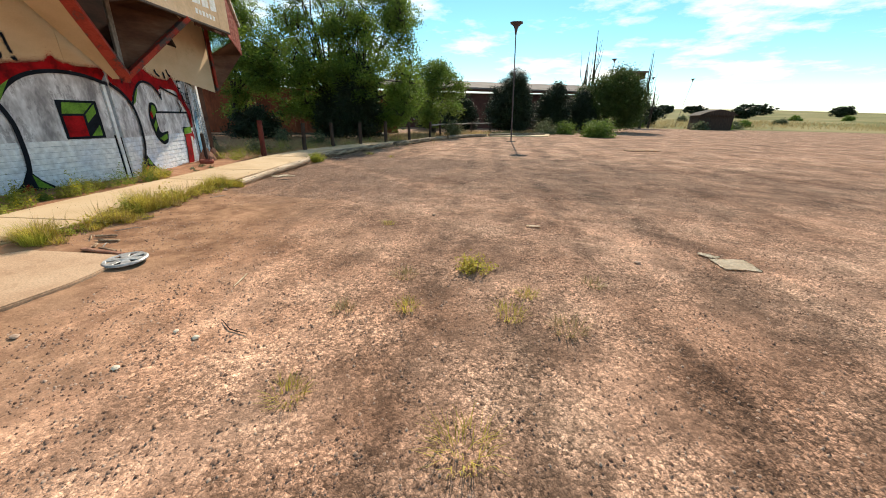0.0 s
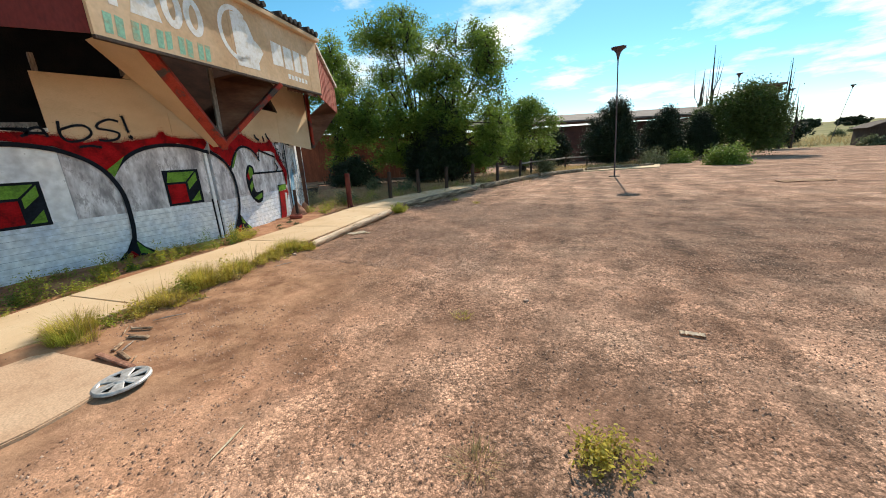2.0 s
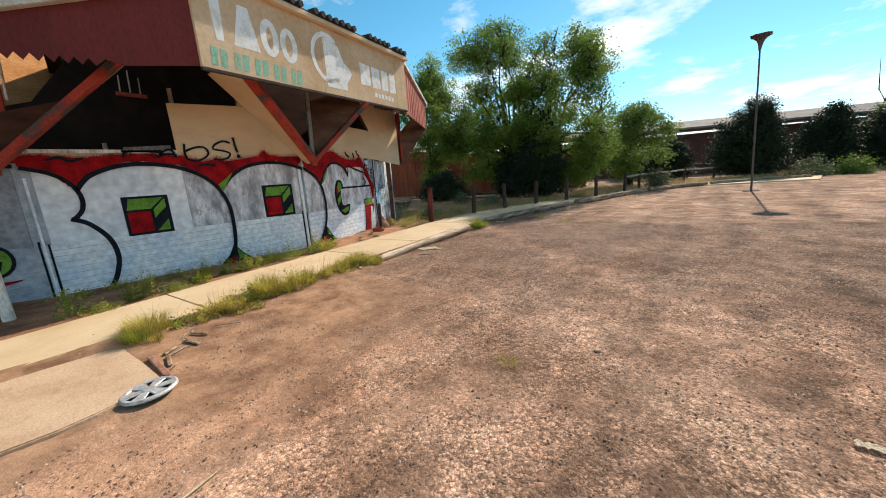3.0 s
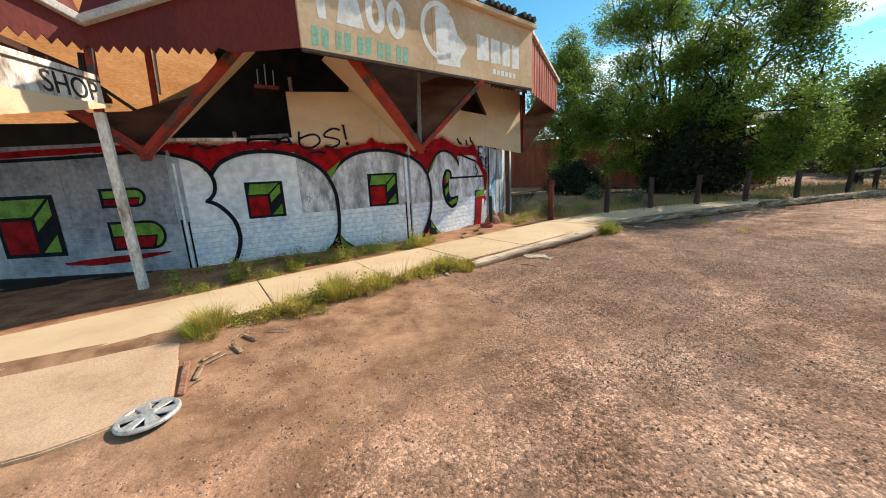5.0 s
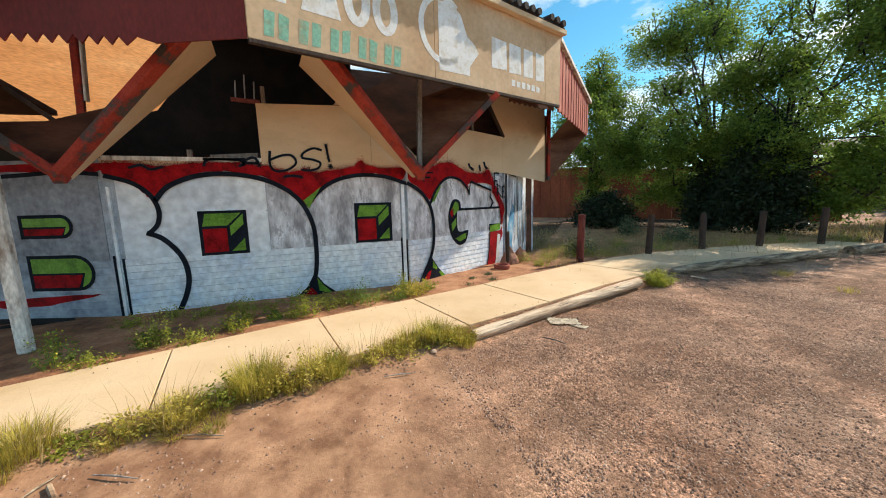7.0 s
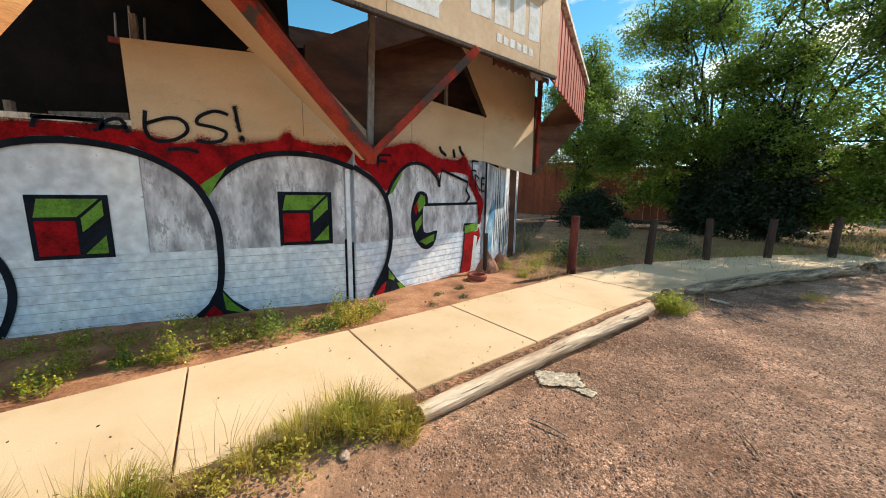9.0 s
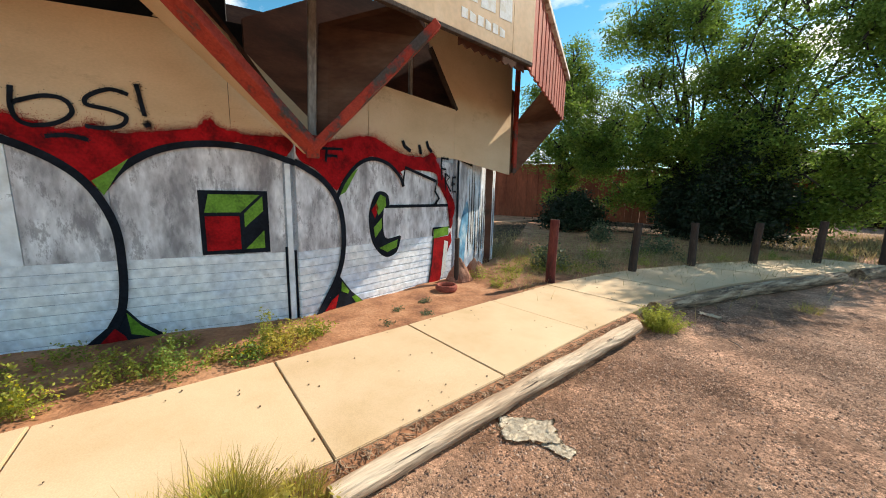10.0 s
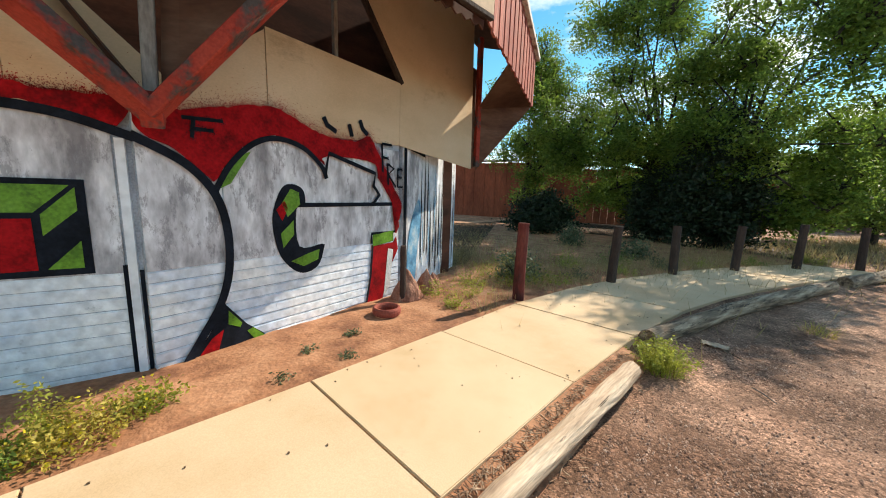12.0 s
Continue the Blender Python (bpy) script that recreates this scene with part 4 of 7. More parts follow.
side = thing("side_fascia", "faded red vertical boards of the eaves fascia", "fascia", (-7.9, 13.3, 3.5))
SL = 3.72
for k in range(25):
    u = 0.02 + k * SL / 25
    top, bot = 4.86 - 0.40 * u / SL, 3.58 - 0.03 * u / SL - 0.04 * (k % 2)
    part("board", PR.prism([(u, bot), (u + SL / 25 - 0.012, bot), (u + SL / 25 - 0.012, top), (u, top)], -0.02, 0.012 * (k % 2)), M["red_board"], side)
part("backing", PR.prism([(0, 3.60), (SL, 3.58), (SL, 4.44), (0, 4.84)], -0.05, -0.021), M["brown_wood"], side)
part("top_trim", beam(PR.at(0, 4.90, 0.03), PR.at(SL + 0.1, 4.49, 0.03), 0.10, 0.09), M["white_wood"], side, "weathered pale trim board")
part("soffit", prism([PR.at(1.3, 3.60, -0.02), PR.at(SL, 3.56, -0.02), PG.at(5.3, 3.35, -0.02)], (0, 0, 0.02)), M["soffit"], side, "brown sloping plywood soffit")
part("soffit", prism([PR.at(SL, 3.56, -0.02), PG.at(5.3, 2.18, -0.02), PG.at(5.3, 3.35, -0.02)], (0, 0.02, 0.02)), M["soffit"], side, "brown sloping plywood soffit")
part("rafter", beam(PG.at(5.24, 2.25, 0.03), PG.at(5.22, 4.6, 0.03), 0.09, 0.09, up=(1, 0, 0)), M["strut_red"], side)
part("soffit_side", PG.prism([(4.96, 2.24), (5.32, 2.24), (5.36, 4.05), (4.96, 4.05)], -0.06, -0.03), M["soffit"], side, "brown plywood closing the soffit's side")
part("saw_strip", PS.prism([(4.3 + 0.0, 3.6)] + [(4.3 + 0.075 * k, 3.50 + 0.04 * (k % 2)) for k in range(19)] + [(5.66, 3.6)], -0.10, -0.08), M["brown_wood"], side, "sawtooth edge of old siding")

# ---- shop porch ----
post = thing("porch_post", "peeling white wooden porch post", "post", (-5.97, 3.8, 0.18))
part("shaft", beam((-5.95, 3.80, 0.16), (-5.97, 3.77, 2.70), 0.115, 0.115, up=(1, 0, 0), bevel=0.012), M["white_wood"], post)
part("upper_shaft", beam((-5.97, 3.77, 2.70), (-5.95, 3.84, 3.75), 0.09, 0.10, up=(1, 0, 0)), M["strut_red"], post, "dark red upper part of the post")
part("bracket", beam((-6.0, 3.72, 3.45), (-5.99, 3.68, 3.05), 0.07, 0.05, up=(1, 0, 0)), M["dark_wood"], post)
PW = Plane(-5.97, 3.82, 105)
shop = thing("shop_sign", "white board with black block letters beside the porch post", "sign", (-5.4, 3.65, 2.98))
part("board", PW.prism([(0.0, 2.80), (1.75, 2.68), (1.75, 3.10), (0.0, 3.17)], -0.03, 0.0), M["white_wood"], shop)
part("top_batten", PW.prism([(0.0, 3.08), (1.75, 3.00), (1.75, 3.02), (0.0, 3.10)], -0.045, -0.03), M["dark_wood"], shop, "thin dark line under the top edge")
part("lower_board", PW.prism([(0.0, 2.76), (1.75, 2.38), (1.75, 2.675), (0.0, 2.795)], -0.10, -0.02), M["plywood"], shop, "tan timber under the sign")
txt = bpy.data.curves.new("shop_text", "FONT")
txt.body, txt.size, txt.extrude, txt.align_x = "SHOP", 0.34, 0.003, "RIGHT"
txt_ob = bpy.data.objects.new("shop_text", txt)
txt_me = bpy.data.meshes.new_from_object(txt_ob)
bpy.data.objects.remove(txt_ob)
ob = part("lettering", txt_me, M["black_plastic"], shop, "black block letters")
mm = Matrix((-PW.d, Vector((0, 0, 1)), -PW.n)).transposed().to_4x4()
ob.matrix_basis = Matrix.Translation(PW.at(0.07, 2.83, -0.035)) @ mm @ Matrix.Rotation(radians(3), 4, "Z")

# ---- graffiti, painted on the walls ----


def paint(w, plane, pts, material, lift=0.006, name="painted_patch"):
    return part(name, plane.prism(pts, lift, lift + 0.0025), material, w)


def lines(w, plane, pts, width, material=None, lift=0.012, curve=True, name="painted_outline"):
    return part(name, stroke(plane, smooth(pts) if curve else pts, width, lift, lift + 0.002), material or M["ink"], w)


def jag(pts, amount, seed):
    r = random.Random(seed)
    return [(u + r.uniform(-amount, amount), v + r.uniform(-amount, amount)) for u, v in smooth(pts, 5, True)]


def overspray(w, plane, pts, material, n, reach, lift, seed):
    """Fine specks of paint drifting up from the top edge of a sprayed patch."""
    rd = random.Random(seed)
    lo, hi = min(p[0] for p in pts), max(p[0] for p in pts)
    verts, faces = [], []
    ring = list(zip(pts, pts[1:] + pts[:1]))
    while len(faces) < n:
        u = rd.uniform(lo, hi)
        tops = [v0 + (v1 - v0) * (u - u0) / (u1 - u0) for (u0, v0), (u1, v1) in ring if (u0 - u) * (u1 - u) < 0]
        if not tops:
            continue
        v = max(tops) + rd.expovariate(1 / reach) - 0.008
        s_, i = rd.uniform(0.0015, 0.0048), len(verts)
        a = rd.uniform(0, 1.57)
        verts += [plane.at(u + s_ * math.cos(a + k * 1.571), v + s_ * math.sin(a + k * 1.571), lift) for k in range(4)]
        faces.append((i, i + 1, i + 2, i + 3))
    me = bpy.data.meshes.new("overspray")
    me.from_pydata([tuple(p) for p in verts], [], faces)
    tagged(part("overspray", me, material, w), kind="stuff")


def mist(w, plane, pts, n, width, lift, seed):
    """Dark specks along a sprayed line."""
    rd = random.Random(seed)
    verts, faces = [], []
    for _ in range(n):
        k = rd.randrange(len(pts) - 1)
        f = rd.random()
        u = pts[k][0] + (pts[k + 1][0] - pts[k][0]) * f + rd.gauss(0, width)
        v = pts[k][1] + (pts[k + 1][1] - pts[k][1]) * f + rd.gauss(0, width)
        s_, i = rd.uniform(0.002, 0.005), len(verts)
        verts += [plane.at(u + s_ * math.cos(k_ * 1.571), v + s_ * math.sin(k_ * 1.571), lift) for k_ in range(4)]
        faces.append((i, i + 1, i + 2, i + 3))
    me = bpy.data.meshes.new("overspray")
    me.from_pydata([tuple(p) for p in verts], [], faces)
    tagged(part("overspray", me, M["ink"], w), kind="stuff")


def window_block(w, plane, u0, u1, v0, v1):
    """A painted cube-like hollow: red face, green reveal, black edges."""
    du, dv = u1 - u0, v1 - v0
    P = lambda a, b: (u0 + a * du, v0 + b * dv)
    paint(w, plane, [P(0, 0), P(1, 0), P(1, 1), P(0, 1)], M["ink"], 0.009)
    paint(w, plane, [P(0.07, 0.06), P(0.56, 0.07), P(0.56, 0.60), P(0.07, 0.60)], M["spray_red"], 0.013)
    paint(w, plane, [P(0.07, 0.66), P(0.58, 0.66), P(0.88, 0.94), P(0.14, 0.94)], M["spray_green"], 0.013)
    paint(w, plane, [P(0.63, 0.42), P(0.92, 0.68), P(0.92, 0.92), P(0.63, 0.64)], M["spray_green"], 0.013)
    paint(w, plane, [P(0.63, 0.07), P(0.92, 0.07), P(0.92, 0.36)], M["spray_green"], 0.013)


window_block(wall_a, PA, 5.27, 5.95, 0.96, 1.67)
window_block(wall_a, PA, 7.69, 8.38, 1.0, 1.73)

# red spray halo above the letters, then their dark outlines
red_a = [(4.20, 2.24), (4.45, 2.16), (4.62, 1.98), (4.76, 1.88), (4.95, 2.08), (5.4, 2.26), (5.9, 2.27), (6.4, 2.14), (6.75, 1.86), (6.93, 1.72), (7.05, 1.86), (7.3, 2.12), (7.7, 2.25), (8.2, 2.25), (8.6, 2.16),
         (8.66, 2.36), (8.3, 2.36), (7.98, 2.40), (7.86, 2.50), (7.72, 2.38), (7.4, 2.33), (7.1, 2.27), (6.9, 2.34), (6.7, 2.27), (6.3, 2.38), (5.8, 2.42), (5.3, 2.41), (4.9, 2.36), (4.5, 2.40), (4.2, 2.38)]
paint(wall_a, PA, jag(red_a, 0.014, 3), M["spray_red"], 0.026)
overspray(wall_a, PA, jag(red_a, 0.014, 3), M["spray_red"], 9500, 0.028, 0.028, 61)
lines(wall_a, PA, [(4.20, 2.22), (4.5, 2.12), (4.70, 1.95), (4.79, 1.72), (4.76, 1.50), (4.64, 1.36)], 0.065, lift=0.030)
lines(wall_a, PA, [(4.60, 1.37), (4.80, 1.26), (5.0, 0.98), (5.06, 0.66), (5.0, 0.36), (4.86, 0.06)], 0.075, lift=0.014)
lines(wall_a, PA, [(4.76, 1.84), (4.95, 2.06), (5.35, 2.22), (5.85, 2.24), (6.35, 2.12), (6.75, 1.84), (6.96, 1.40), (6.99, 0.90), (6.95, 0.5), (6.86, 0.28)], 0.075, lift=0.030)
lines(wall_a, PA, [(6.90, 1.70), (7.1, 1.95), (7.4, 2.14), (7.8, 2.23), (8.25, 2.21), (8.62, 2.10), (8.735, 2.055)], 0.07, lift=0.030)
paint(wall_a, PA, [(6.93, 0.52), (6.80, 0.28), (6.56, 0.06), (7.36, 0.06), (7.08, 0.30)], M["ink"], 0.009)
paint(wall_a, PA, [(6.97, 0.42), (6.99, 0.18), (7.24, 0.10), (7.08, 0.26)], M["spray_green"], 0.013)
paint(wall_a, PA, [(6.86, 0.26), (6.94, 0.16), (6.96, 0.08), (6.70, 0.08)], M["spray_red"], 0.013)
paint(wall_a, PA, [(6.84, 1.80), (6.92, 1.66), (7.02, 1.84), (7.14, 2.03), (7.0, 1.92)], M["spray_green"], 0.031)

# tag in thin black letters over the plywood
for pts in ([(6.39, 2.62), (6.37, 2.45), (6.40, 2.33), (6.50, 2.29), (6.66, 2.33), (6.77, 2.43), (6.73, 2.54), (6.60, 2.56), (6.43, 2.50), (6.38, 2.47)],
            [(7.20, 2.65), (7.06, 2.68), (6.90, 2.60), (6.88, 2.52), (7.04, 2.49), (7.16, 2.44), (7.12, 2.35), (6.98, 2.31), (6.85, 2.32)],
            [(7.27, 2.76), (7.31, 2.46)], [(7.32, 2.39), (7.335, 2.36)],
            [(5.98, 2.37), (6.03, 2.47), (6.16, 2.50), (6.22, 2.36)], [(6.0, 2.42), (6.2, 2.42)],
            [(5.44, 2.36), (5.50, 2.46), (5.80, 2.47), (6.0, 2.44), (5.92, 2.36)], [(5.44, 2.47), (6.02, 2.48)], [(6.56, 2.20), (6.72, 2.22), (6.86, 2.19)],
            [(4.50, 2.33), (4.66, 2.37), (4.76, 2.31), (4.92, 2.35)]):
    lines(wall_a, PA, pts, 0.038, lift=0.034, name="tag_stroke")
    mist(wall_a, PA, smooth(pts), 420, 0.018, 0.0335, 63)

# right of the corner: the end of the second round letter and a G-like letter
c = 1 / math.cos(radians(22.5))
G = lambda pts: [((y - 8.70) * c, v) for y, v in pts]
red_g = jag(G([(8.72, 2.14), (8.95, 2.0), (9.2, 1.76), (9.3, 1.90), (9.5, 2.12), (9.75, 2.24), (10.05, 2.18), (10.3, 2.0), (10.32, 2.10), (11.0, 2.10), (11.1, 1.9), (11.25, 1.7), (11.5, 1.25), (11.42, 1.1),
                         (11.55, 1.5), (11.38, 1.78), (11.22, 2.05), (11.08, 2.25), (10.95, 2.42), (10.72, 2.33), (10.35, 2.33), (10.1, 2.40), (9.75, 2.52), (9.45, 2.47), (9.2, 2.40), (8.95, 2.34), (8.72, 2.36)]), 0.012, 8)
paint(wall_g, PG, red_g, M["spray_red"], 0.026)
overspray(wall_g, PG, red_g, M["spray_red"], 6000, 0.042, 0.028, 62)
lines(wall_g, PG, G([(8.675, 2.09), (9.0, 1.90), (9.2, 1.64), (9.28, 1.30), (9.27, 0.9), (9.18, 0.58), (9.02, 0.30), (8.9, 0.10)]), 0.075, lift=0.030)
lines(wall_g, PG, G([(9.20, 1.66), (9.34, 1.92), (9.55, 2.14), (9.78, 2.22), (10.05, 2.16), (10.26, 1.98), (10.32, 1.84)]), 0.055, lift=0.030)
lines(wall_g, PG, G([(10.30, 1.86), (10.36, 2.14), (11.05, 1.95), (11.02, 1.78), (11.12, 1.66), (11.0, 1.52)]), 0.05, lift=0.030, curve=False)
paint(wall_g, PG, G([(9.22, 1.68), (9.33, 1.74), (9.52, 2.06), (9.40, 2.0)]), M["spray_green"], 0.0285)
paint(wall_g, PG, smooth(G([(9.92, 1.76), (9.80, 1.70), (9.70, 1.40), (9.74, 1.05), (9.86, 0.84), (10.02, 0.74), (10.2, 0.80), (10.28, 1.0), (10.26, 1.06), (9.98, 1.06), (9.96, 1.48), (10.06, 1.54), (10.04, 1.70)]), 4, True), M["ink"], 0.009)
paint(wall_g, PG, G([(9.90, 1.71), (9.99, 1.67), (10.0, 1.54), (9.86, 1.40), (9.80, 1.55)]), M["spray_green"], 0.013)
paint(wall_g, PG, G([(9.74, 1.48), (9.83, 1.58), (9.87, 1.50), (9.80, 1.36)]), M["spray_red"], 0.013)
paint(wall_g, PG, G([(9.78, 1.22), (9.92, 1.36), (9.92, 1.20), (9.80, 1.06)]), M["spray_green"], 0.013)
paint(wall_g, PG, G([(9.88, 0.90), (10.02, 0.82), (10.2, 0.88), (10.22, 1.0), (10.06, 0.96)]), M["spray_green"], 0.013)
lines(wall_g, PG, G([(9.96, 1.53), (11.5, 1.53)]), 0.05, curve=False)
lines(wall_g, PG, G([(11.42, 1.53), (11.44, 1.12), (11.0, 1.12), (11.0, 0.98)]), 0.04, curve=False)
paint(wall_g, PG, G([(11.02, 1.10), (11.40, 1.14), (11.40, 0.98), (11.02, 0.94)]), M["spray_green"], 0.013)
paint(wall_g, PG, G([(11.0, 0.94), (11.40, 0.96), (11.46, 1.05), (11.50, 0.85), (11.30, 0.5), (11.2, 0.14), (10.92, 0.12), (11.0, 0.5)]), M["spray_red"], 0.009)
paint(wall_g, PG, G([(11.30, 0.88), (11.40, 0.85), (11.34, 0.30), (11.22, 0.16)]), M["spray_white"], 0.013)
paint(wall_g, PG, G([(11.42, 1.48), (11.5, 1.50), (11.52, 1.18), (11.43, 1.16)]), M["spray_white"], 0.0135)
lines(wall_g, PG, G([(11.02, 0.96), (10.98, 0.5), (10.9, 0.10)]), 0.035, curve=False)
paint(wall_g, PG, G([(9.22, 0.58), (9.08, 0.30), (8.92, 0.08), (9.62, 0.10), (9.40, 0.32)]), M["ink"], 0.009)
paint(wall_g, PG, G([(9.20, 0.32), (9.14, 0.10), (8.98, 0.10), (9.10, 0.26)]), M["spray_red"], 0.013)
paint(wall_g, PG, G([(9.25, 0.50), (9.24, 0.36), (9.34, 0.30), (9.36, 0.34)]), M["spray_green"], 0.013)
paint(wall_g, PG, G([(9.40, 0.24), (9.46, 0.14), (9.58, 0.12), (9.46, 0.26)]), M["spray_green"], 0.013)
for pts in ([(10.30, 2.54), (10.34, 2.46), (10.46, 2.40)], [(10.64, 2.52), (10.68, 2.38)], [(10.80, 2.60), (10.84, 2.50), (10.92, 2.44)], [(9.0, 2.28), (9.3, 2.30)], [(9.08, 2.28), (9.06, 2.12)], [(9.06, 2.20), (9.22, 2.20)],
            [(11.16, 2.36), (11.18, 1.98)], [(11.16, 2.36), (11.34, 2.36)], [(11.16, 2.18), (11.28, 2.17)], [(11.26, 2.10), (11.28, 1.80)], [(11.26, 2.10), (11.38, 2.04), (11.28, 1.95), (11.42, 1.78)], [(11.46, 2.04), (11.46, 1.78), (11.56, 1.78)], [(11.46, 2.04), (11.55, 2.04)], [(11.46, 1.92), (11.53, 1.92)]):
    lines(wall_g, PG, G(pts), 0.06 if pts[0][1] > 2.5 else 0.032, lift=0.034, curve=False, name="tag_stroke")
    mist(wall_g, PG, G(pts), 160, 0.018, 0.0335, 64)

# dark door shape with blue fades on the last wall
lines(wall_h, PH, [(0.06, 0.2), (0.06, 2.38), (0.75, 2.34)], 0.09, curve=False)
paint(wall_h, PH, smooth([(0.18, 0.2), (0.16, 0.8), (0.30, 1.3), (0.55, 1.6), (0.62, 1.2), (0.50, 0.7), (0.42, 0.2)], 4, True), M["spray_blue"], 0.009)
for k in range(26):
    u = 0.62 + 0.064 * k
    h = 1.1 + 1.1 * rnd.random()
    b0 = 0.1 + 0.6 * rnd.random()
    w = 0.018 + 0.03 * rnd.random()
    paint(wall_h, PH, [(u, b0), (u + w, b0 + 0.1), (u + w * 1.2, b0 + h * 0.6), (u + w * 0.6, min(2.4, b0 + h)), (u + 0.005, b0 + h * 0.5)], (M["ink"], M["spray_blue"], M["ink"], M["spray_white"])[k % 4], 0.009 + 0.002 * (k % 3))

# porch wall: two stacked counters and a big square
for v0, v1, u0, u1 in ((1.33, 1.68, -1.32, -0.52), (0.54, 1.08, -1.30, -0.30)):
    m_ = (v0 + v1) / 2
    r_ = (v1 - v0) / 2

    def pill(k0, k1, grow):
        """A bar with a round right end."""
        arc = [(u1 - r_ + (r_ - grow) * math.cos(q), m_ + (r_ - grow) * math.sin(q)) for q in [math.pi * (k0 + (k1 - k0) * n_ / 10) for n_ in range(11)]]
        return arc

    paint(wall_l, PL, [(u0, v0)] + pill(-0.5, 0.5, 0.0) + [(u0, v1)], M["ink"], 0.009)
    paint(wall_l, PL, [(u0 + 0.06, m_)] + pill(0.0, 0.5, 0.05)[::1] + [(u0 + 0.06, v1 - 0.05)], M["spray_green"], 0.013)
    paint(wall_l, PL, [(u0 + 0.06, v0 + 0.05), (u1 - r_, v0 + 0.05), (u1 - r_ * 0.7, m_ - 0.03), (u0 + 0.06, m_ - 0.03)], M["spray_red"], 0.013)
    paint(wall_l, PL, [(u1 - r_ * 0.55, m_)] + pill(-0.42, 0.0, 0.05), M["spray_green"], 0.0135)
window_block(wall_l, PL, -3.2, -2.12, 0.50, 1.62)
lines(wall_l, PL, [(-5.1, 2.24), (-3.5, 2.22), (-1.5, 2.24), (-0.6, 2.28), (-0.02, 2.24)], 0.06)
paint(wall_l, PL, jag([(-5.1, 2.28), (-3.0, 2.27), (-1.0, 2.30), (-0.05, 2.27), (-0.05, 2.40), (-1.5, 2.40), (-3.5, 2.38), (-5.1, 2.40)], 0.012, 5), M["spray_red"], 0.009)
paint(wall_l, PL, jag([(-2.2, 0.36), (-1.2, 0.44), (-0.3, 0.48), (-0.5, 0.42), (-1.2, 0.30), (-1.9, 0.30)], 0.012, 6), M["spray_red"], 0.009)

# ---- kerb logs ----


def log(name, pts, radii, material, label, seed):
    t = thing(name, label, "log", (*pts[0][:2], 0.08))
    path = []
    for (a, b) in zip(pts, pts[1:]):
        for k in range(10):
            f = k / 10
            path.append(Vector(a).lerp(Vector(b), f))
    path.append(Vector(pts[-1]))
    rr = [radii[0] + (radii[1] - radii[0]) * i / (len(path) - 1) for i in range(len(path))]
    r2 = random.Random(seed)
    rr = [r * (1 + 0.12 * (r2.random() - 0.5)) for r in rr]
    part("trunk", tube(path, rr, 16, 0.14, seed), material, t)
    for k in range(9):
        i = r2.randrange(2, len(path) - 3)
        d = (path[i + 1] - path[i]).normalized()
        up = Vector((r2.uniform(0.3, 0.9), r2.uniform(-0.3, 0.3), 0.8)).normalized()
        p = path[i] + up * rr[i] * 0.98
        part("split", tube([p, p + d * 0.16 + up * 0.002, p + d * 0.34], [0.001, 0.0035, 0.001], 6), M["dark_wood"], t, "dark crack in the wood")
    return t


log("kerb_log", [(-4.22, 8.56, 0.16), (-4.66, 10.4, 0.18), (-5.08, 12.3, 0.2)], (0.07, 0.085), M["log_pale"], "sun-bleached pale log laid along the pavement edge", 1)
log("kerb_log", [(-5.40, 13.15, 0.2), (-5.36, 15.5, 0.2), (-5.05, 18.9, 0.2)], (0.095, 0.115), M["log_dark"], "cracked grey-brown log laid along the pavement edge", 2)
log("kerb_log", [(-5.0, 19.6, 0.2), (-4.55, 22.8, 0.2), (-4.0, 26.2, 0.2)], (0.13, 0.13), M["log_dark"], "dark weathered log along the edge of the lot", 3)
log("kerb_log", [(-3.9, 26.5, 0.2), (-3.2, 28.8, 0.2), (-1.9, 31.0, 0.2)], (0.13, 0.12), M["log_dark"], "dark weathered log along the edge of the lot", 4)
log("kerb_log", [(-1.7, 31.2, 0.2), (0.5, 33.8, 0.2), (2.6, 35.9, 0.2)], (0.12, 0.12), M["log_dark"], "dark weathered log along the edge of the lot", 5)

# ---- fence posts beside the pavement ----
# posts after the first are darker: tree shade is put into their colour
fence_spots = [(-7.2, 12.95, 1.22, "post_red"), (-7.15, 15.2, 1.12, "dark_wood"), (-6.98, 17.1, 1.1, "dark_wood"), (-6.55, 18.9, 1.1, "dark_wood"), (-5.95, 20.7, 1.15, "dark_wood"), (-5.2, 22.4, 1.1, "dark_wood"), (-5.0, 26.0, 1.1, "dark_wood"), (-5.1, 29.2, 1.1, "dark_wood"), (-4.7, 31.9, 1.1, "dark_wood"), (-3.9, 36.0, 1.1, "dark_wood"), (-2.4, 38.4, 1.1, "dark_wood"), (0.4, 41.0, 1.1, "dark_wood")]
for k, (x, y, h, mt) in enumerate(fence_spots):
    t = thing("fence_post", "faded red wooden fence post beside the pavement" if mt == "post_red" else "weathered wooden fence post, darkened for the trees' shade", "fence post", (x, y, 0.1), group="posts beside the pavement")
    lean = 0.04 * math.sin(k * 2.3)
    part("shaft", tube([(x, y, 0.0), (x + lean * 0.5, y, h * 0.5), (x + lean, y + 0.02, h + 0.1)], [0.088, 0.082, 0.078], 10, 0.10, k), M[mt], t)
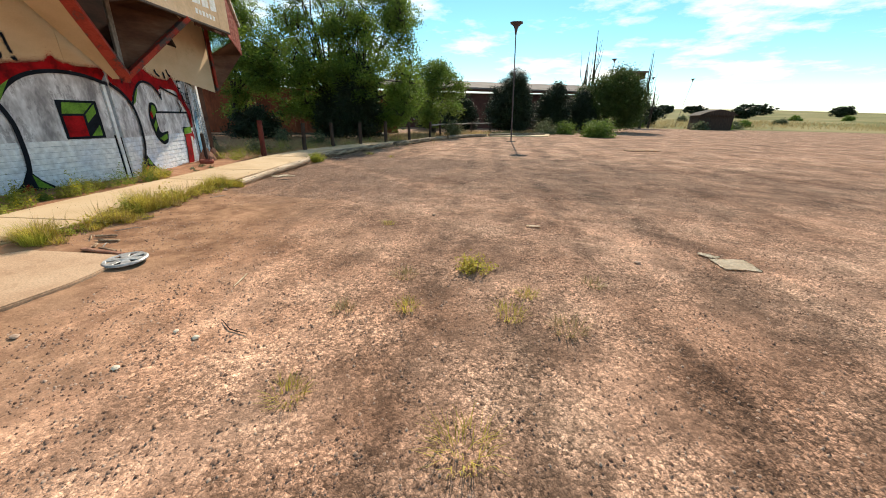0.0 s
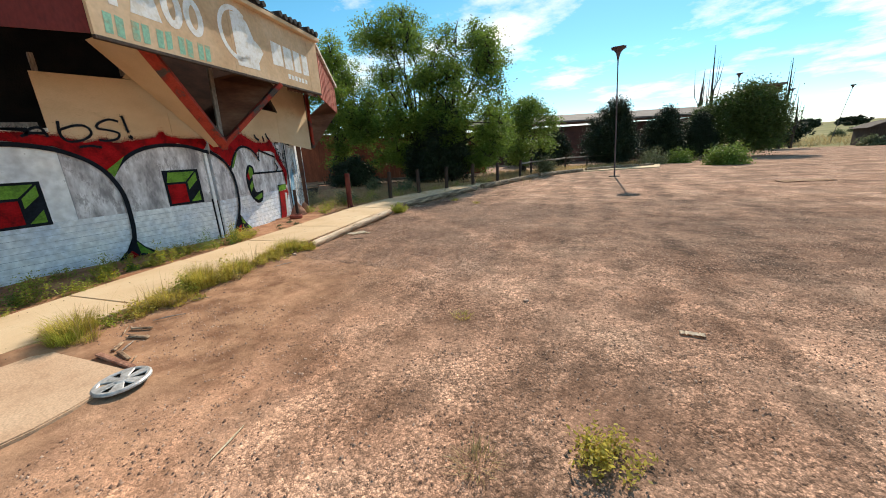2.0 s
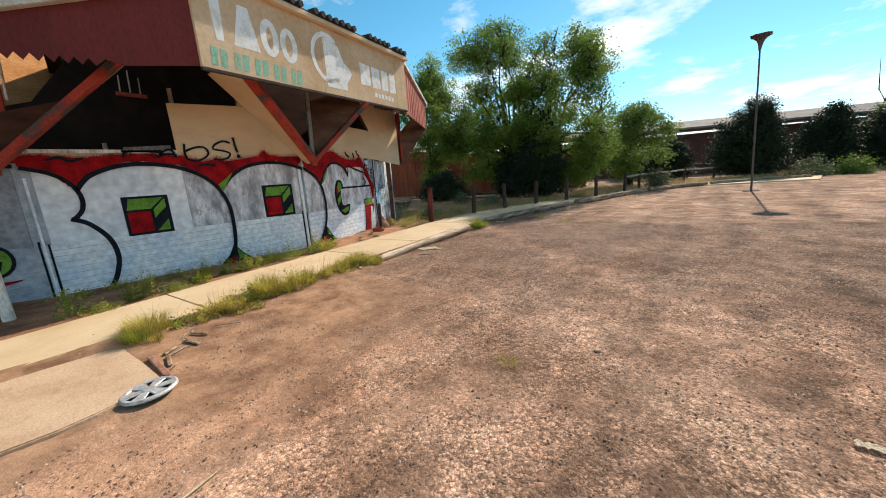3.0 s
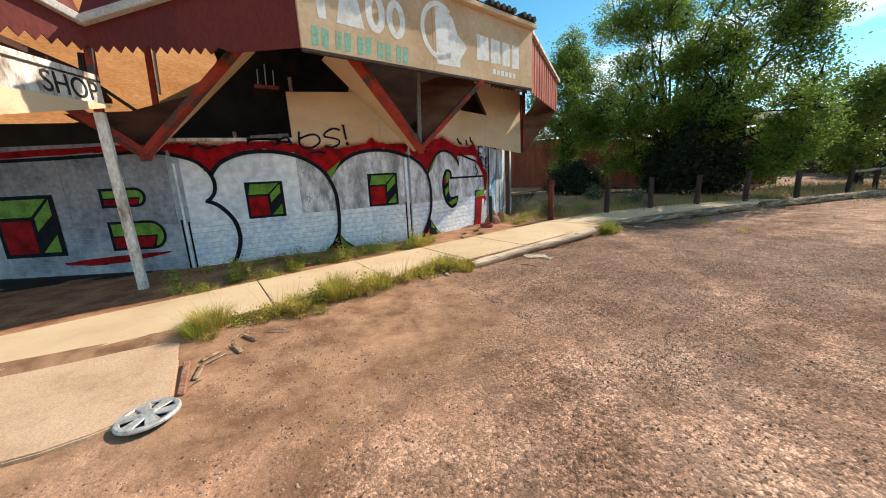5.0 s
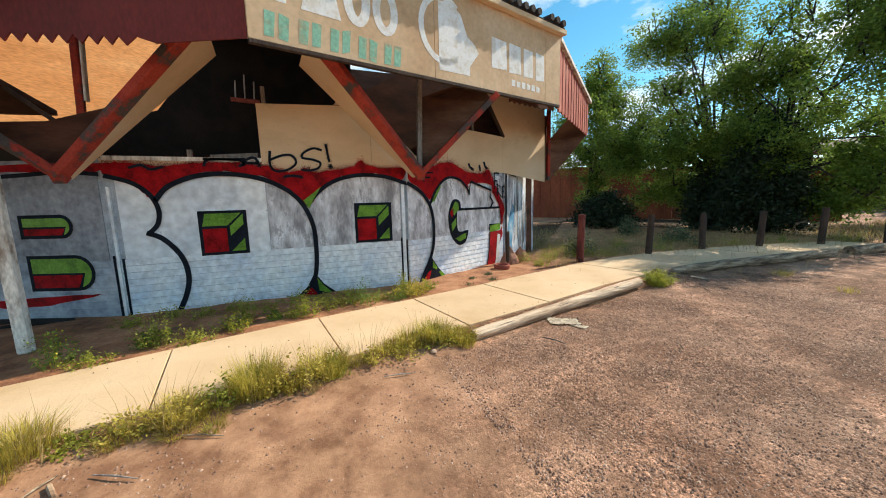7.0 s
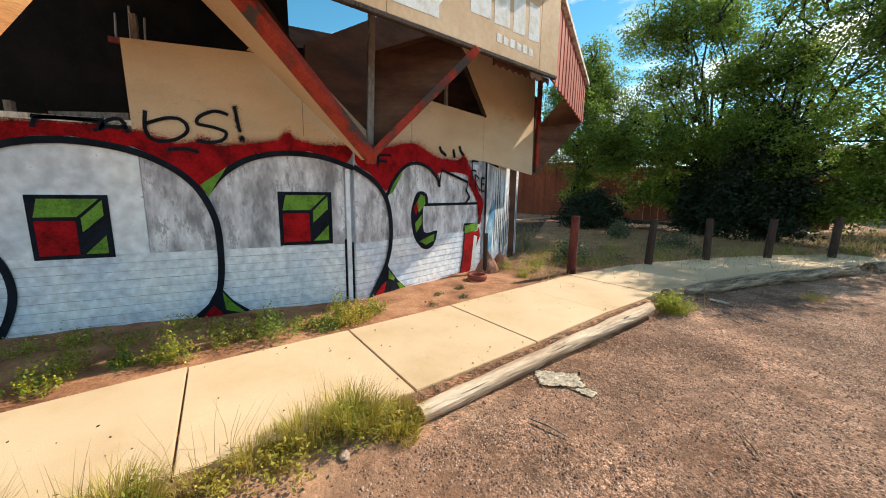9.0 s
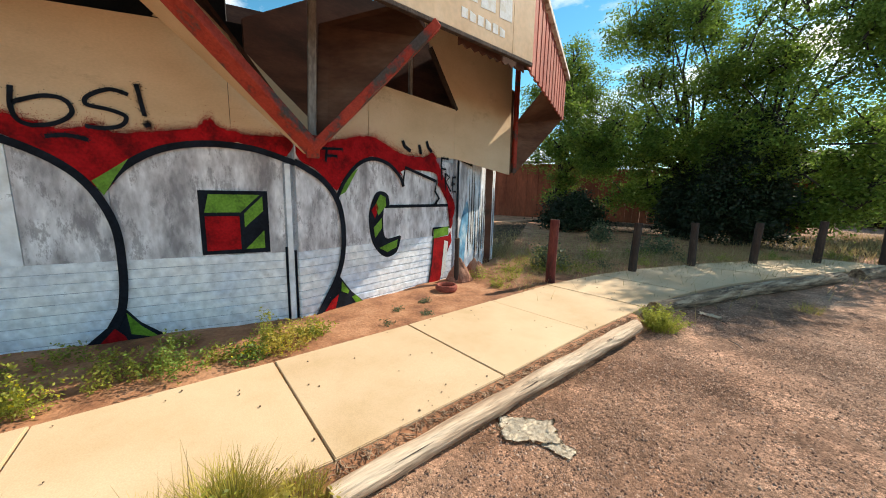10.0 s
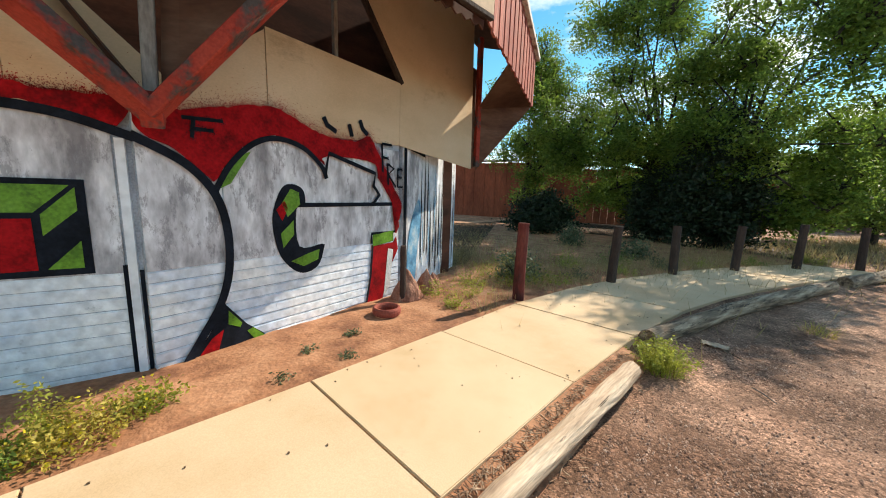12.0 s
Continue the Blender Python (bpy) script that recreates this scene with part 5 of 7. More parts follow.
for (x0, y0, h0, _), (x1, y1, h1, _) in zip(fence_spots[6:], fence_spots[7:]):
    t = thing("fence_rail", "weathered wooden fence rail between two posts", "fence rail", ((x0 + x1) / 2, (y0 + y1) / 2, 0.9), group="fence rails")
    part("rail", tube([(x0, y0, 0.98), ((x0 + x1) / 2, (y0 + y1) / 2, 0.95), (x1, y1, 0.98)], 0.055, 8, 0.1), M["grey_wood"], t)

# ---- street lamps ----


def lamp_post(x, y, h, lean=0.0, s=1.0):
    t = thing("street_lamp", "tall thin maroon lamp post with a flared square head", "street lamp", (x, y, 0.1), group="street lamps")
    top = Vector((x + lean, y, h))
    part("pole", tube([(x, y, 0.05), (x + lean * 0.5, y, h * 0.5), top - Vector((0, 0, 0.5))], [0.042, 0.036, 0.030], 10), M["lamp_paint"], t)
    # flat dark disc around the foot of the pole
    part("base_disc", tube([(x, y, 0.08), (x, y, 0.14)], [0.30, 0.28], 16), M["dark_wood"], t, "dark round disc at the foot of the pole")
    bm = bmesh.new()
    flare = [(-0.62, 0.04), (-0.48, 0.06), (-0.34, 0.09), (-0.22, 0.14), (-0.12, 0.23), (-0.06, 0.34), (-0.03, 0.35), (0.01, 0.08)]
    rings = []
    for z0, a in flare:
        rings.append([bm.verts.new(top + Vector((i * a, j * a, z0))) for i, j in ((-1, -0.55), (-0.55, -1), (0.55, -1), (1, -0.55), (1, 0.55), (0.55, 1), (-0.55, 1), (-1, 0.55))])
    for r0, r1 in zip(rings, rings[1:]):
        for k in range(8):
            bm.faces.new((r0[k], r0[(k + 1) % 8], r1[(k + 1) % 8], r1[k]))
    bm.faces.new(rings[0][::-1])
    bm.faces.new(rings[-1])
    hd = part("lamp_head", bm, M["lamp_paint"], t, "flared maroon lamp head")
    part("lens", tube([top + Vector((0, 0, -0.115)), top + Vector((0, 0, -0.075))], [0.24, 0.27], 12), M["white_trim"], hd, "pale lamp glass")
    return t


lamp_post(0.39, 25.6, 6.55, -0.22)
lamp_post(11.5, 60, 9.2)
lamp_post(23.3, 85, 9.2)
lamp_post(29.0, 85, 8.9, 1.2)

# ---- far buildings ----
hall = thing("long_hall", "long low dark red brick hall with a shallow grey roof", "building", (-4, 52, 0.1))
part("wall", prism([(-22, 48, 0), (9, 55, 0), (9, 63, 0), (-22, 57, 0)], (0, 0, 4.4)), M["brick_far"], hall)
part("roof", prism([(-23, 46.8, 4.95), (9.8, 54, 4.4), (9.8, 54, 4.7), (-23, 46.8, 5.35)], (0.5, 4.5, 1.0)), M["roof_grey"], hall, "grey shingle roof")
part("eaves_board", prism([(-23, 46.7, 4.8), (9.8, 53.9, 4.3), (9.8, 53.9, 4.55), (-23, 46.7, 5.1)], (0, 0.1, 0)), M["brown_wood"], hall)
for k in range(6):
    f = (k + 0.5) / 6
    x, y = -20 + 28 * f, 48.4 + 6.4 * f
    w_ = part("window", prism([(x - 0.9, y - 0.12, 1.2), (x + 0.9, y + 0.28, 1.2), (x + 0.9, y + 0.28, 2.6), (x - 0.9, y - 0.12, 2.6)], (0.03, -0.12, 0)), M["interior"], hall, "dark window")
    part("window_frame", prism([(x - 1.0, y - 0.26, 1.08), (x + 1.0, y + 0.18, 1.08), (x + 1.0, y + 0.18, 1.2), (x - 1.0, y - 0.26, 1.2)], (0.03, -0.12, 0)), M["white_trim"], w_, "pale window sill")
tower = thing("lookout_tower", "small dark flat-topped lookout tower behind the trees", "tower", (17.2, 75, 0.1))
part("shaft", prism([(15.9, 74, 0), (18.4, 74, 0), (18.4, 77, 0), (15.9, 77, 0)], (0, 0, 8.0)), M["brick_far"], tower)
part("cabin", prism([(15.3, 73.4, 7.9), (19.0, 73.4, 7.9), (19.0, 77.5, 7.9), (15.3, 77.5, 7.9)], (0, 0, 0.9)), M["brown_wood"], tower)
part("roof", prism([(15.0, 73, 8.8), (19.3, 73, 8.8), (19.3, 78, 8.8), (15.0, 78, 8.8)], (0, 0, 0.25)), M["roof_grey"], tower)
hut = thing("dark_hut", "low dark brown hut with a sagging roof beside the lot", "hut", (29.6, 72, 0.1))
part("wall", prism([(27.3, 70, 0), (32.0, 70, 0), (32.0, 74, 0), (27.3, 74, 0)], (0, 0, 2.3)), M["dark_wood"], hut)
part("roof", prism([(26.9, 69.6, 2.25), (32.4, 69.6, 2.3), (31.6, 69.6, 2.8), (29.8, 69.6, 3.2), (28.2, 69.6, 2.8)], (0, 4.8, 0)), M["dark_wood"], hut)
shed = thing("red_shed", "rust-red board wall of a shed behind the trees", "shed", (-22, 28, 0.1))
PD = Plane(-27, 24.0, 62)
for k in range(46):
    part("board", PD.prism([(k * 0.42, 0), (k * 0.42 + 0.405, 0), (k * 0.42 + 0.405, 4.0 - 0.03 * (k % 3) - (0.5 if k > 22 else 0)), (k * 0.42, 4.0 - 0.03 * (k % 3) - (0.5 if k > 22 else 0))], -0.1, 0.02 * (k % 2)), M["red_shed"], shed)
part("roof", prism([PD.at(-0.3, 4.0, 0.3), PD.at(9.6, 4.0, 0.3), PD.at(9.6, 4.6, -5), PD.at(-0.3, 4.6, -5)], (0, 0, 0.1)), M["roof_grey"], shed)
pad = tagged(new("concrete_pad"), "pale concrete pad by the lamp post", "pavement", kind="structure")
slab("concrete_plate", [(-1.9, 30.6), (2.9, 33.4), (3.3, 39.0), (-1.0, 38.0), (-3.5, 31.5)], -0.02, 0.16, M["concrete"], pad)

# ---- plants ----


def leaf_mesh(name, centres, sizes, rg, droop=0.0, aspect=0.55):
    """Many small leaves (one quad each) at the given centres."""
    n = len(centres)
    a = rg.normal(size=(n, 3))
    a[:, 2] = a[:, 2] * 0.6 - droop
    a /= np.linalg.norm(a, axis=1)[:, None]
    b = rg.normal(size=(n, 3))
    b -= (a * b).sum(1)[:, None] * a
    b /= np.linalg.norm(b, axis=1)[:, None]
    s = sizes[:, None]
    v = np.stack([centres - a * s, centres + b * s * aspect, centres + a * s, centres - b * s * aspect], 1).reshape(-1, 3)
    me = bpy.data.meshes.new(name)
    me.vertices.add(len(v))
    me.vertices.foreach_set("co", v.ravel())
    me.loops.add(n * 4)
    me.loops.foreach_set("vertex_index", np.arange(n * 4))
    me.polygons.add(n)
    me.polygons.foreach_set("loop_start", np.arange(n) * 4)
    me.update(calc_edges=True)
    return me


def tree(name, base, height, lobes, clumps, leaves, leaf, label, material, seed, trunk=0.25, spread=0.55, twigs=0, category="tree"):
    """A trunk with limbs to each lobe of the crown; the crown is clumps of leaves in the lobes' outer shells."""
    rg = np.random.default_rng(seed)
    r = random.Random(seed)
    t = thing(name, label, category, base)
    B = Vector(base)
    fork = B + Vector((r.uniform(-0.2, 0.2), r.uniform(-0.2, 0.2), height * 0.28))
    bms = bmesh.new()

    def add_limb(path, radii, sides=8, into=None):
        b2 = tube(path, radii, sides, 0.15, seed)
        tmp = mesh_of("tmp", b2)
        (into or bms).from_mesh(tmp)
        bpy.data.meshes.remove(tmp)

    add_limb([B - Vector((0, 0, 0.1)), B + Vector((0.03, 0, height * 0.1)), fork], [trunk * 1.25, trunk, trunk * 0.8], 12)
    stem, bms = bms, bmesh.new()
    cs = []
    for (c, rad) in lobes:
        c, rad = Vector(c), Vector(rad)
        mid = fork.lerp(c, 0.55) + Vector((r.uniform(-0.4, 0.4), r.uniform(-0.4, 0.4), 0.2))
        if len(lobes) < 12 or r.random() < 0.16:
            side = Vector((r.uniform(-0.7, 0.7), r.uniform(-0.5, 0.5), r.uniform(0.0, 0.6)))
            add_limb([fork, fork.lerp(mid, 0.5) + side * 0.5, mid + side, c, c + Vector((r.uniform(-0.3, 0.3), 0, rad.z * 0.7))], [trunk * 0.36, trunk * 0.22, trunk * 0.12, trunk * 0.05, 0.008])
        n = int(clumps * (rad.x * rad.z) / sum(q[1][0] * q[1][2] for q in lobes))
        d = rg.normal(size=(n, 3))
        d /= np.linalg.norm(d, axis=1)[:, None]
        rr = rg.uniform(0.35, 1.0, n) ** 0.6 * (1 + 0.22 * np.sin(d[:, 0] * 5 + seed) * np.cos(d[:, 2] * 6 + d[:, 1] * 4))
        p = np.array(c) + d * rr[:, None] * np.array(rad)
        p = p[p[:, 2] > B.z + 0.25]
        if len(lobes) > 12 and len(p):
            hole = np.array([noise.noise(Vector(q) * 0.85 + Vector((seed, 0, 0))) for q in p])
            p = p[hole > -0.52 + 0.075 * np.maximum(p[:, 2] - 5.0, 0) + rg.uniform(-0.12, 0.12, len(p))]
        if twigs and len(p):
            p = p[rg.random(len(p)) < np.clip(1.3 - 0.08 * (p[:, 2] - B.z), 0.35, 1.0)]
        cs.append(p)
        for _ in range(max(3, n // 40) if len(p) else 0):
            q = Vector(p[r.randrange(len(p))])
            add_limb([c.lerp(mid, 0.1), c.lerp(q, 0.6) + Vector((0, 0, 0.15)), q], [trunk * 0.14, trunk * 0.08, 0.01], 5)
        for _ in range(twigs):
            q = c + Vector((r.uniform(-0.8, 0.8) * rad.x, r.uniform(-0.5, 0.5) * rad.y, rad.z * r.uniform(0.95, 1.3)))
            add_limb([c, c.lerp(q, 0.6), q], [0.05, 0.025, 0.006], 5)
    cs = np.concatenate(cs)
    per = np.repeat(cs, leaves, 0)
    off = rg.normal(size=per.shape) * spread * np.array((1, 1, 0.7)) * 0.5
    part("trunk", stem, M["bark"], t)
    tagged(part("branch_mass", bms, M["bark"], t), kind="stuff")
    part("crown", leaf_mesh("crown", per + off, rg.uniform(0.7, 1.3, len(per)) * leaf, rg, 0.2), material, t)
    return t


def lobes_in(seed, n, centre, size, r0, r1):
    """Crown lobes strewn through an egg-shaped crown."""
    r = random.Random(seed)
    out = []
    for k in range(n):
        q, f = r.uniform(0, 6.28), math.sqrt(r.random())
        z = r.uniform(-1, 1)
        w = math.sqrt(max(0.0, 1 - z * z)) * 0.95 + 0.1
        c_ = (centre[0] + size[0] * f * w * math.cos(q), centre[1] + size[1] * f * w * math.sin(q), centre[2] + size[2] * z)
        rr = r.uniform(r0, r1)
        out.append((c_, (rr * 1.15, rr * 1.1, rr * 0.85)))
    return out


tree("elm_tree", (-11.3, 24.6, 0.1), 9.5, lobes_in(1, 110, (-13.3, 24.4, 5.7), (5.0, 2.3, 4.5), 0.5, 1.0), 2300, 60, 0.058, "large leafy elm with a loose irregular green crown", M["leaf"], 11, 0.34, 0.42, 1)
tree("elm_tree", (-8.7, 24.2, 0.1), 8, lobes_in(2, 72, (-7.8, 24.3, 4.8), (3.0, 1.9, 3.7), 0.45, 0.92), 1250, 60, 0.058, "leafy elm with bare twigs at the top of its crown", M["leaf"], 12, 0.28, 0.42, 1)
tree("elm_tree", (-17.6, 23.4, 0.1), 8.5, lobes_in(3, 46, (-17.6, 23.8, 5.6), (2.2, 1.7, 4.0), 0.5, 0.95), 900, 58, 0.060, "slender elm behind the round building", M["leaf"], 13, 0.2, 0.42, 1)
tree("elm_tree", (-6.3, 31.5, 0.1), 5, lobes_in(4, 22, (-7.0, 31.5, 3.0), (3.0, 1.8, 1.9), 0.5, 0.95), 420, 66, 0.07, "small bright green elm by the fence", M["leaf_bright"], 14, 0.2, 0.55)


def juniper(x, y, w, h, seed, label="dense dark green dome-shaped juniper"):
    return tree("juniper", (x, y, 0.1), h, [((x, y, h * 0.30), (w * 0.52, w * 0.5, h * 0.34)), ((x, y, h * 0.55), (w * 0.42, w * 0.4, h * 0.34)), ((x + 0.1 * w, y, h * 0.8), (w * 0.2, w * 0.2, h * 0.22))], int(150 * w * h / 4), 64, 0.062, label, M["leaf_dark"], seed, 0.18, 0.45)


# first two are added dark masses for trunk and shade under the elms
juniper(-8.9, 23.6, 3.0, 4.6, 21, "dark foliage added for the trunk and shade under the elm crown")
juniper(-10.9, 24.0, 2.2, 3.2, 22, "dark foliage added for the trunk and shade under the elm crown")
juniper(-14.6, 21.4, 3.0, 1.9, 23, "dark low juniper behind the round building")
juniper(-0.75, 40, 4.6, 5.7, 24)
juniper(3.4, 45, 3.7, 5.0, 25)
juniper(6.4, 47, 3.6, 4.4, 26)
juniper(-6.0, 41, 3.8, 3.4, 27, "low dark juniper before the long hall")
juniper(-9.6, 43, 3.0, 4.8, 28)
juniper(-3.4, 64, 2.0, 7.2, 29)
tree("far_tree", (9.8, 49, 0.1), 6.8, [((8.6, 49, 3.4), (2.4, 2.0, 2.4)), ((10.6, 49, 4.6), (2.3, 2.0, 2.1)), ((12.0, 49.5, 3.0), (1.9, 1.8, 2.6))], 620, 90, 0.085, "broad dark green tree at the edge of the lot", M["leaf_mid"], 31, 0.3, 0.8)
for k, (x, y, w, h) in enumerate(((24.0, 88, 6.0, 4.6), (21.5, 86, 4.0, 3.4), (35, 150, 9, 5.0), (48, 210, 8, 5.5), (70, 230, 9, 5.0), (90, 190, 9, 5.0), (75, 160, 7, 3.4), (130, 260, 12, 6.0), (110, 300, 14, 5.0), (150, 230, 10, 5.0))):
    tree("far_tree", (x, y, ground_z(x, y)), h, [((x, y, ground_z(x, y) + h * 0.5), (w * 0.5, w * 0.4, h * 0.48))], 90, 40, 0.12 + 0.0012 * y, "rounded dark tree far across the plain", M["leaf_dark"], 40 + k, 0.2, 0.9)


def poplar(x, y, h, n, seed, label):
    r = random.Random(seed)
    t = thing("bare_poplar", label, "tree", (x, y, 0.1))
    bm = tube([(x, y, 0), (x + 0.1, y, h * 0.5), (x + r.uniform(-0.2, 0.2), y, h)], [0.22, 0.14, 0.02], 8, 0.1)
    part("trunk", bm, M["bark"], t)
    for k in range(n):
        z = h * r.uniform(0.15, 0.6)
        dx, dy = r.uniform(-0.9, 0.9), r.uniform(-0.6, 0.6)
        part("branch", tube([(x, y, z), (x + dx * 0.8, y + dy, z + h * 0.12), (x + dx * 1.1, y + dy, min(h, z + h * r.uniform(0.25, 0.5)))], [0.08, 0.05, 0.01], 6), M["bark"], t)
    return t


poplar(9.0, 60, 12.6, 10, 1, "tall bare poplar with upright dead branches")
poplar(8.0, 60.5, 10.2, 8, 2, "tall bare poplar with upright dead branches")
poplar(18.8, 70, 11.6, 10, 3, "leaning bare poplar with a few branches")
poplar(20.6, 72, 7.0, 6, 4, "short dead poplar beside the lot")


def shrub(x, y, w, h, material, seed, label, leaf=0.05, n=60, name="shrub"):
    rg = np.random.default_rng(seed)
    z = ground_z(x, y)
    t = thing(name, label, "shrub", (x, y, z))
    d = rg.normal(size=(n, 3))
    d /= np.linalg.norm(d, axis=1)[:, None]
    d[:, 2] = np.abs(d[:, 2])
    c = np.array((x, y, z)) + d * rg.uniform(0.3, 1, n)[:, None] * np.array((w / 2, w / 2, h))
    per = np.repeat(c, 36, 0)
    per = per + rg.normal(size=per.shape) * 0.13 * w ** 0.5
    per[:, 2] = np.maximum(per[:, 2], z)
    part("foliage", leaf_mesh("foliage", per, rg.uniform(0.7, 1.3, len(per)) * leaf, rg), material, t)
    bm = bmesh.new()
    for k in range(6):
        q = c[rg.integers(0, n)]
        tmp = mesh_of("tmp", tube([(x, y, z - 0.02), tuple((np.array((x, y, z)) + q) / 2 + np.array((0, 0, 0.05))), tuple(q)], [0.02, 0.012, 0.004], 5))
        bm.from_mesh(tmp)
        bpy.data.meshes.remove(tmp)
    tagged(part("stem_mass", bm, M["bark"], t), kind="stuff")
    return t


shrub(6.9, 35, 2.4, 1.4, M["leaf_bright"], 51, "bright green rounded shrub at the edge of the lot", 0.07, 150)
shrub(2.6, 38.5, 2.4, 1.2, M["sage"], 52, "sage-green shrub beside the concrete pad", 0.06, 90)
shrub(4.6, 39.5, 2.2, 1.1, M["leaf_bright"], 53, "low green shrub at the edge of the lot", 0.06, 80)
shrub(-4.2, 30.0, 1.7, 1.2, M["sage"], 54, "grey-green sage bush by the fence", 0.05, 80)
for k, (x, y) in enumerate(((13, 62), (16, 70), (20, 78), (27, 68.5), (33, 74), (37, 80), (46, 96), (60, 110), (80, 140), (56, 150), (100, 150), (42, 120))):
    shrub(x, y, 1.8 + 0.01 * y, 0.9 + 0.004 * y, M["sage"] if k % 2 else M["leaf_bright"], 60 + k, "low shrub on the dry plain", 0.06 + 0.0007 * y, 60)
for k, (x, y) in enumerate(((-8.2, 13.9), (-8.6, 18.4), (-11, 19.0))):
    shrub(x, y, 0.9, 0.55 + 0.1 * (k % 3), M["sage"], 80 + k, "dusty sage bush in the shade behind the fence posts", 0.035, 50)


def tuft(name, x, y, r, h, n, material, seed, label, z=None, category="grass tuft", flowers=False):
    """Blades of grass: narrow bent strips from one root patch."""
    rd = random.Random(seed)
    z0 = ground_z(x, y) if z is None else z
    t = thing(name, label, category, (x, y, z0))
    verts, faces = [], []
    for _ in range(n):
        a, q = rd.uniform(0, 2 * math.pi), r * math.sqrt(rd.random()) * 0.7
        bx, by = x + q * math.cos(a), y + q * math.sin(a)
        a2 = a + rd.uniform(-0.9, 0.9)
        hh, out, w = h * rd.uniform(0.45, 1.1), r * rd.uniform(0.1, 0.75), rd.uniform(0.0011, 0.0028)
        sx, sy = -math.sin(a2) * w, math.cos(a2) * w
        i = len(verts)
        for f, wf in ((0, 1), (0.5, 0.85), (1, 0.15)):
            ox, oy, oz = out * f * f * math.cos(a2), out * f * f * math.sin(a2), hh * (f - 0.18 * f * f)
            verts += [(bx + ox - sx * wf, by + oy - sy * wf, z0 - 0.01 + oz), (bx + ox + sx * wf, by + oy + sy * wf, z0 - 0.01 + oz)]
        faces += [(i, i + 1, i + 3, i + 2), (i + 2, i + 3, i + 5, i + 4)]
    me = bpy.data.meshes.new("grass_clump")
    me.from_pydata(verts, [], faces)
    tagged(part("grass_clump", me, material, t), kind="stuff")
    if flowers:
        rg = np.random.default_rng(seed)
        c = np.column_stack([x + rg.normal(size=40) * r * 0.4, y + rg.normal(size=40) * r * 0.4, z0 + h * rg.uniform(0.5, 1.0, 40)])
        tagged(part("blossom", leaf_mesh("blossom", c, np.full(40, 0.012), rg, 0, 0.9), M["flower"], t, "tiny yellow flowers"), kind="stuff")
    return t


def weed(x, y, r, h, seed, label, z, material, flowers=False, n=40):
    """A leafy weed: stems with small leaves."""
    rg = np.random.default_rng(seed)
    t = thing("weed", label, "weed", (x, y, z))
    pts, bm = [], bmesh.new()
    for _ in range(n):
        a, q = rg.uniform(0, 6.28), rg.uniform(0.1, 1) * r
        top = np.array((x + q * math.cos(a), y + q * math.sin(a), z + h * rg.uniform(0.4, 1.0) * (1 - 0.4 * q / r)))
        rt = np.array((x + 0.5 * q * math.cos(a), y + 0.5 * q * math.sin(a), z - 0.01))
        f = rg.uniform(0.25, 1.05, 14)[:, None]
        pts.append(rt + (top - rt) * f + rg.normal(size=(14, 3)) * 0.018)
        v = [bm.verts.new(p) for p in (rt, rt + np.array((0.004, 0, 0)), top)]
        bm.faces.new(v)
    pts = np.concatenate(pts)
    part("foliage", leaf_mesh("foliage", pts, rg.uniform(0.008, 0.020, len(pts)), rg, 0, 0.5), material, t)
    tagged(part("stem_mass", bm, M["weed"], t), kind="stuff")
    if flowers:
        c = pts[rg.integers(0, len(pts), 60)] + np.array((0, 0, 0.02))
        tagged(part("blossom", leaf_mesh("blossom", c, np.full(60, 0.012), rg, 0, 0.9), M["flower"], t, "small yellow flowers"), kind="stuff")
    return t


# grass along the pavement's outer edge
r5 = random.Random(8)
for k, (x, y, r, h, n) in enumerate(((-3.66, 4.98, 0.34, 0.36, 480), (-3.40, 4.98, 0.2, 0.16, 130), (-3.95, 4.05, 0.22, 0.12, 120), (-3.62, 5.50, 0.20, 0.16, 150), (-3.74, 5.84, 0.32, 0.30, 420), (-3.70, 6.08, 0.2, 0.18, 130), (-3.92, 6.34, 0.36, 0.40, 560), (-3.88, 6.62, 0.22, 0.24, 200), (-4.02, 6.92, 0.32, 0.36, 420), (-4.1, 7.2, 0.16, 0.16, 90), (-4.2, 7.5, 0.2, 0.20, 130), (-4.26, 7.78, 0.24, 0.30, 260), (-4.30, 8.10, 0.34, 0.40, 560), (-4.22, 8.40, 0.28, 0.30, 380))):
    for q in range(3):
        f = (1.0, 0.6, 0.45)[q]
        dx, dy = (0, 0) if q == 0 else (r5.uniform(-0.16, 0.2), r5.uniform(-0.16, 0.16))
        tuft("grass_tuft", x + dx, y + dy, r * (0.75 if q == 0 else 0.5), h * f * r5.uniform(0.6, 0.95), int(n * f * 1.6), (M["grass"], M["weed"], M["straw"])[(k + q) % 3 if q else 0], 100 + k + 40 * q, "yellow-green grass growing along the pavement edge" if q == 0 else "short grass filling the gaps along the pavement edge", category="grass")
for k, (x, y) in enumerate(((-3.75, 5.7), (-3.9, 6.3), (-4.0, 6.8), (-4.15, 7.3), (-4.3, 8.0), (-3.6, 5.0))):
    tuft("dry_grass", x, y, 0.34, 0.42, 40, M["straw"], 300 + k, "thin dry seed stalks rising from the grass", category="grass")
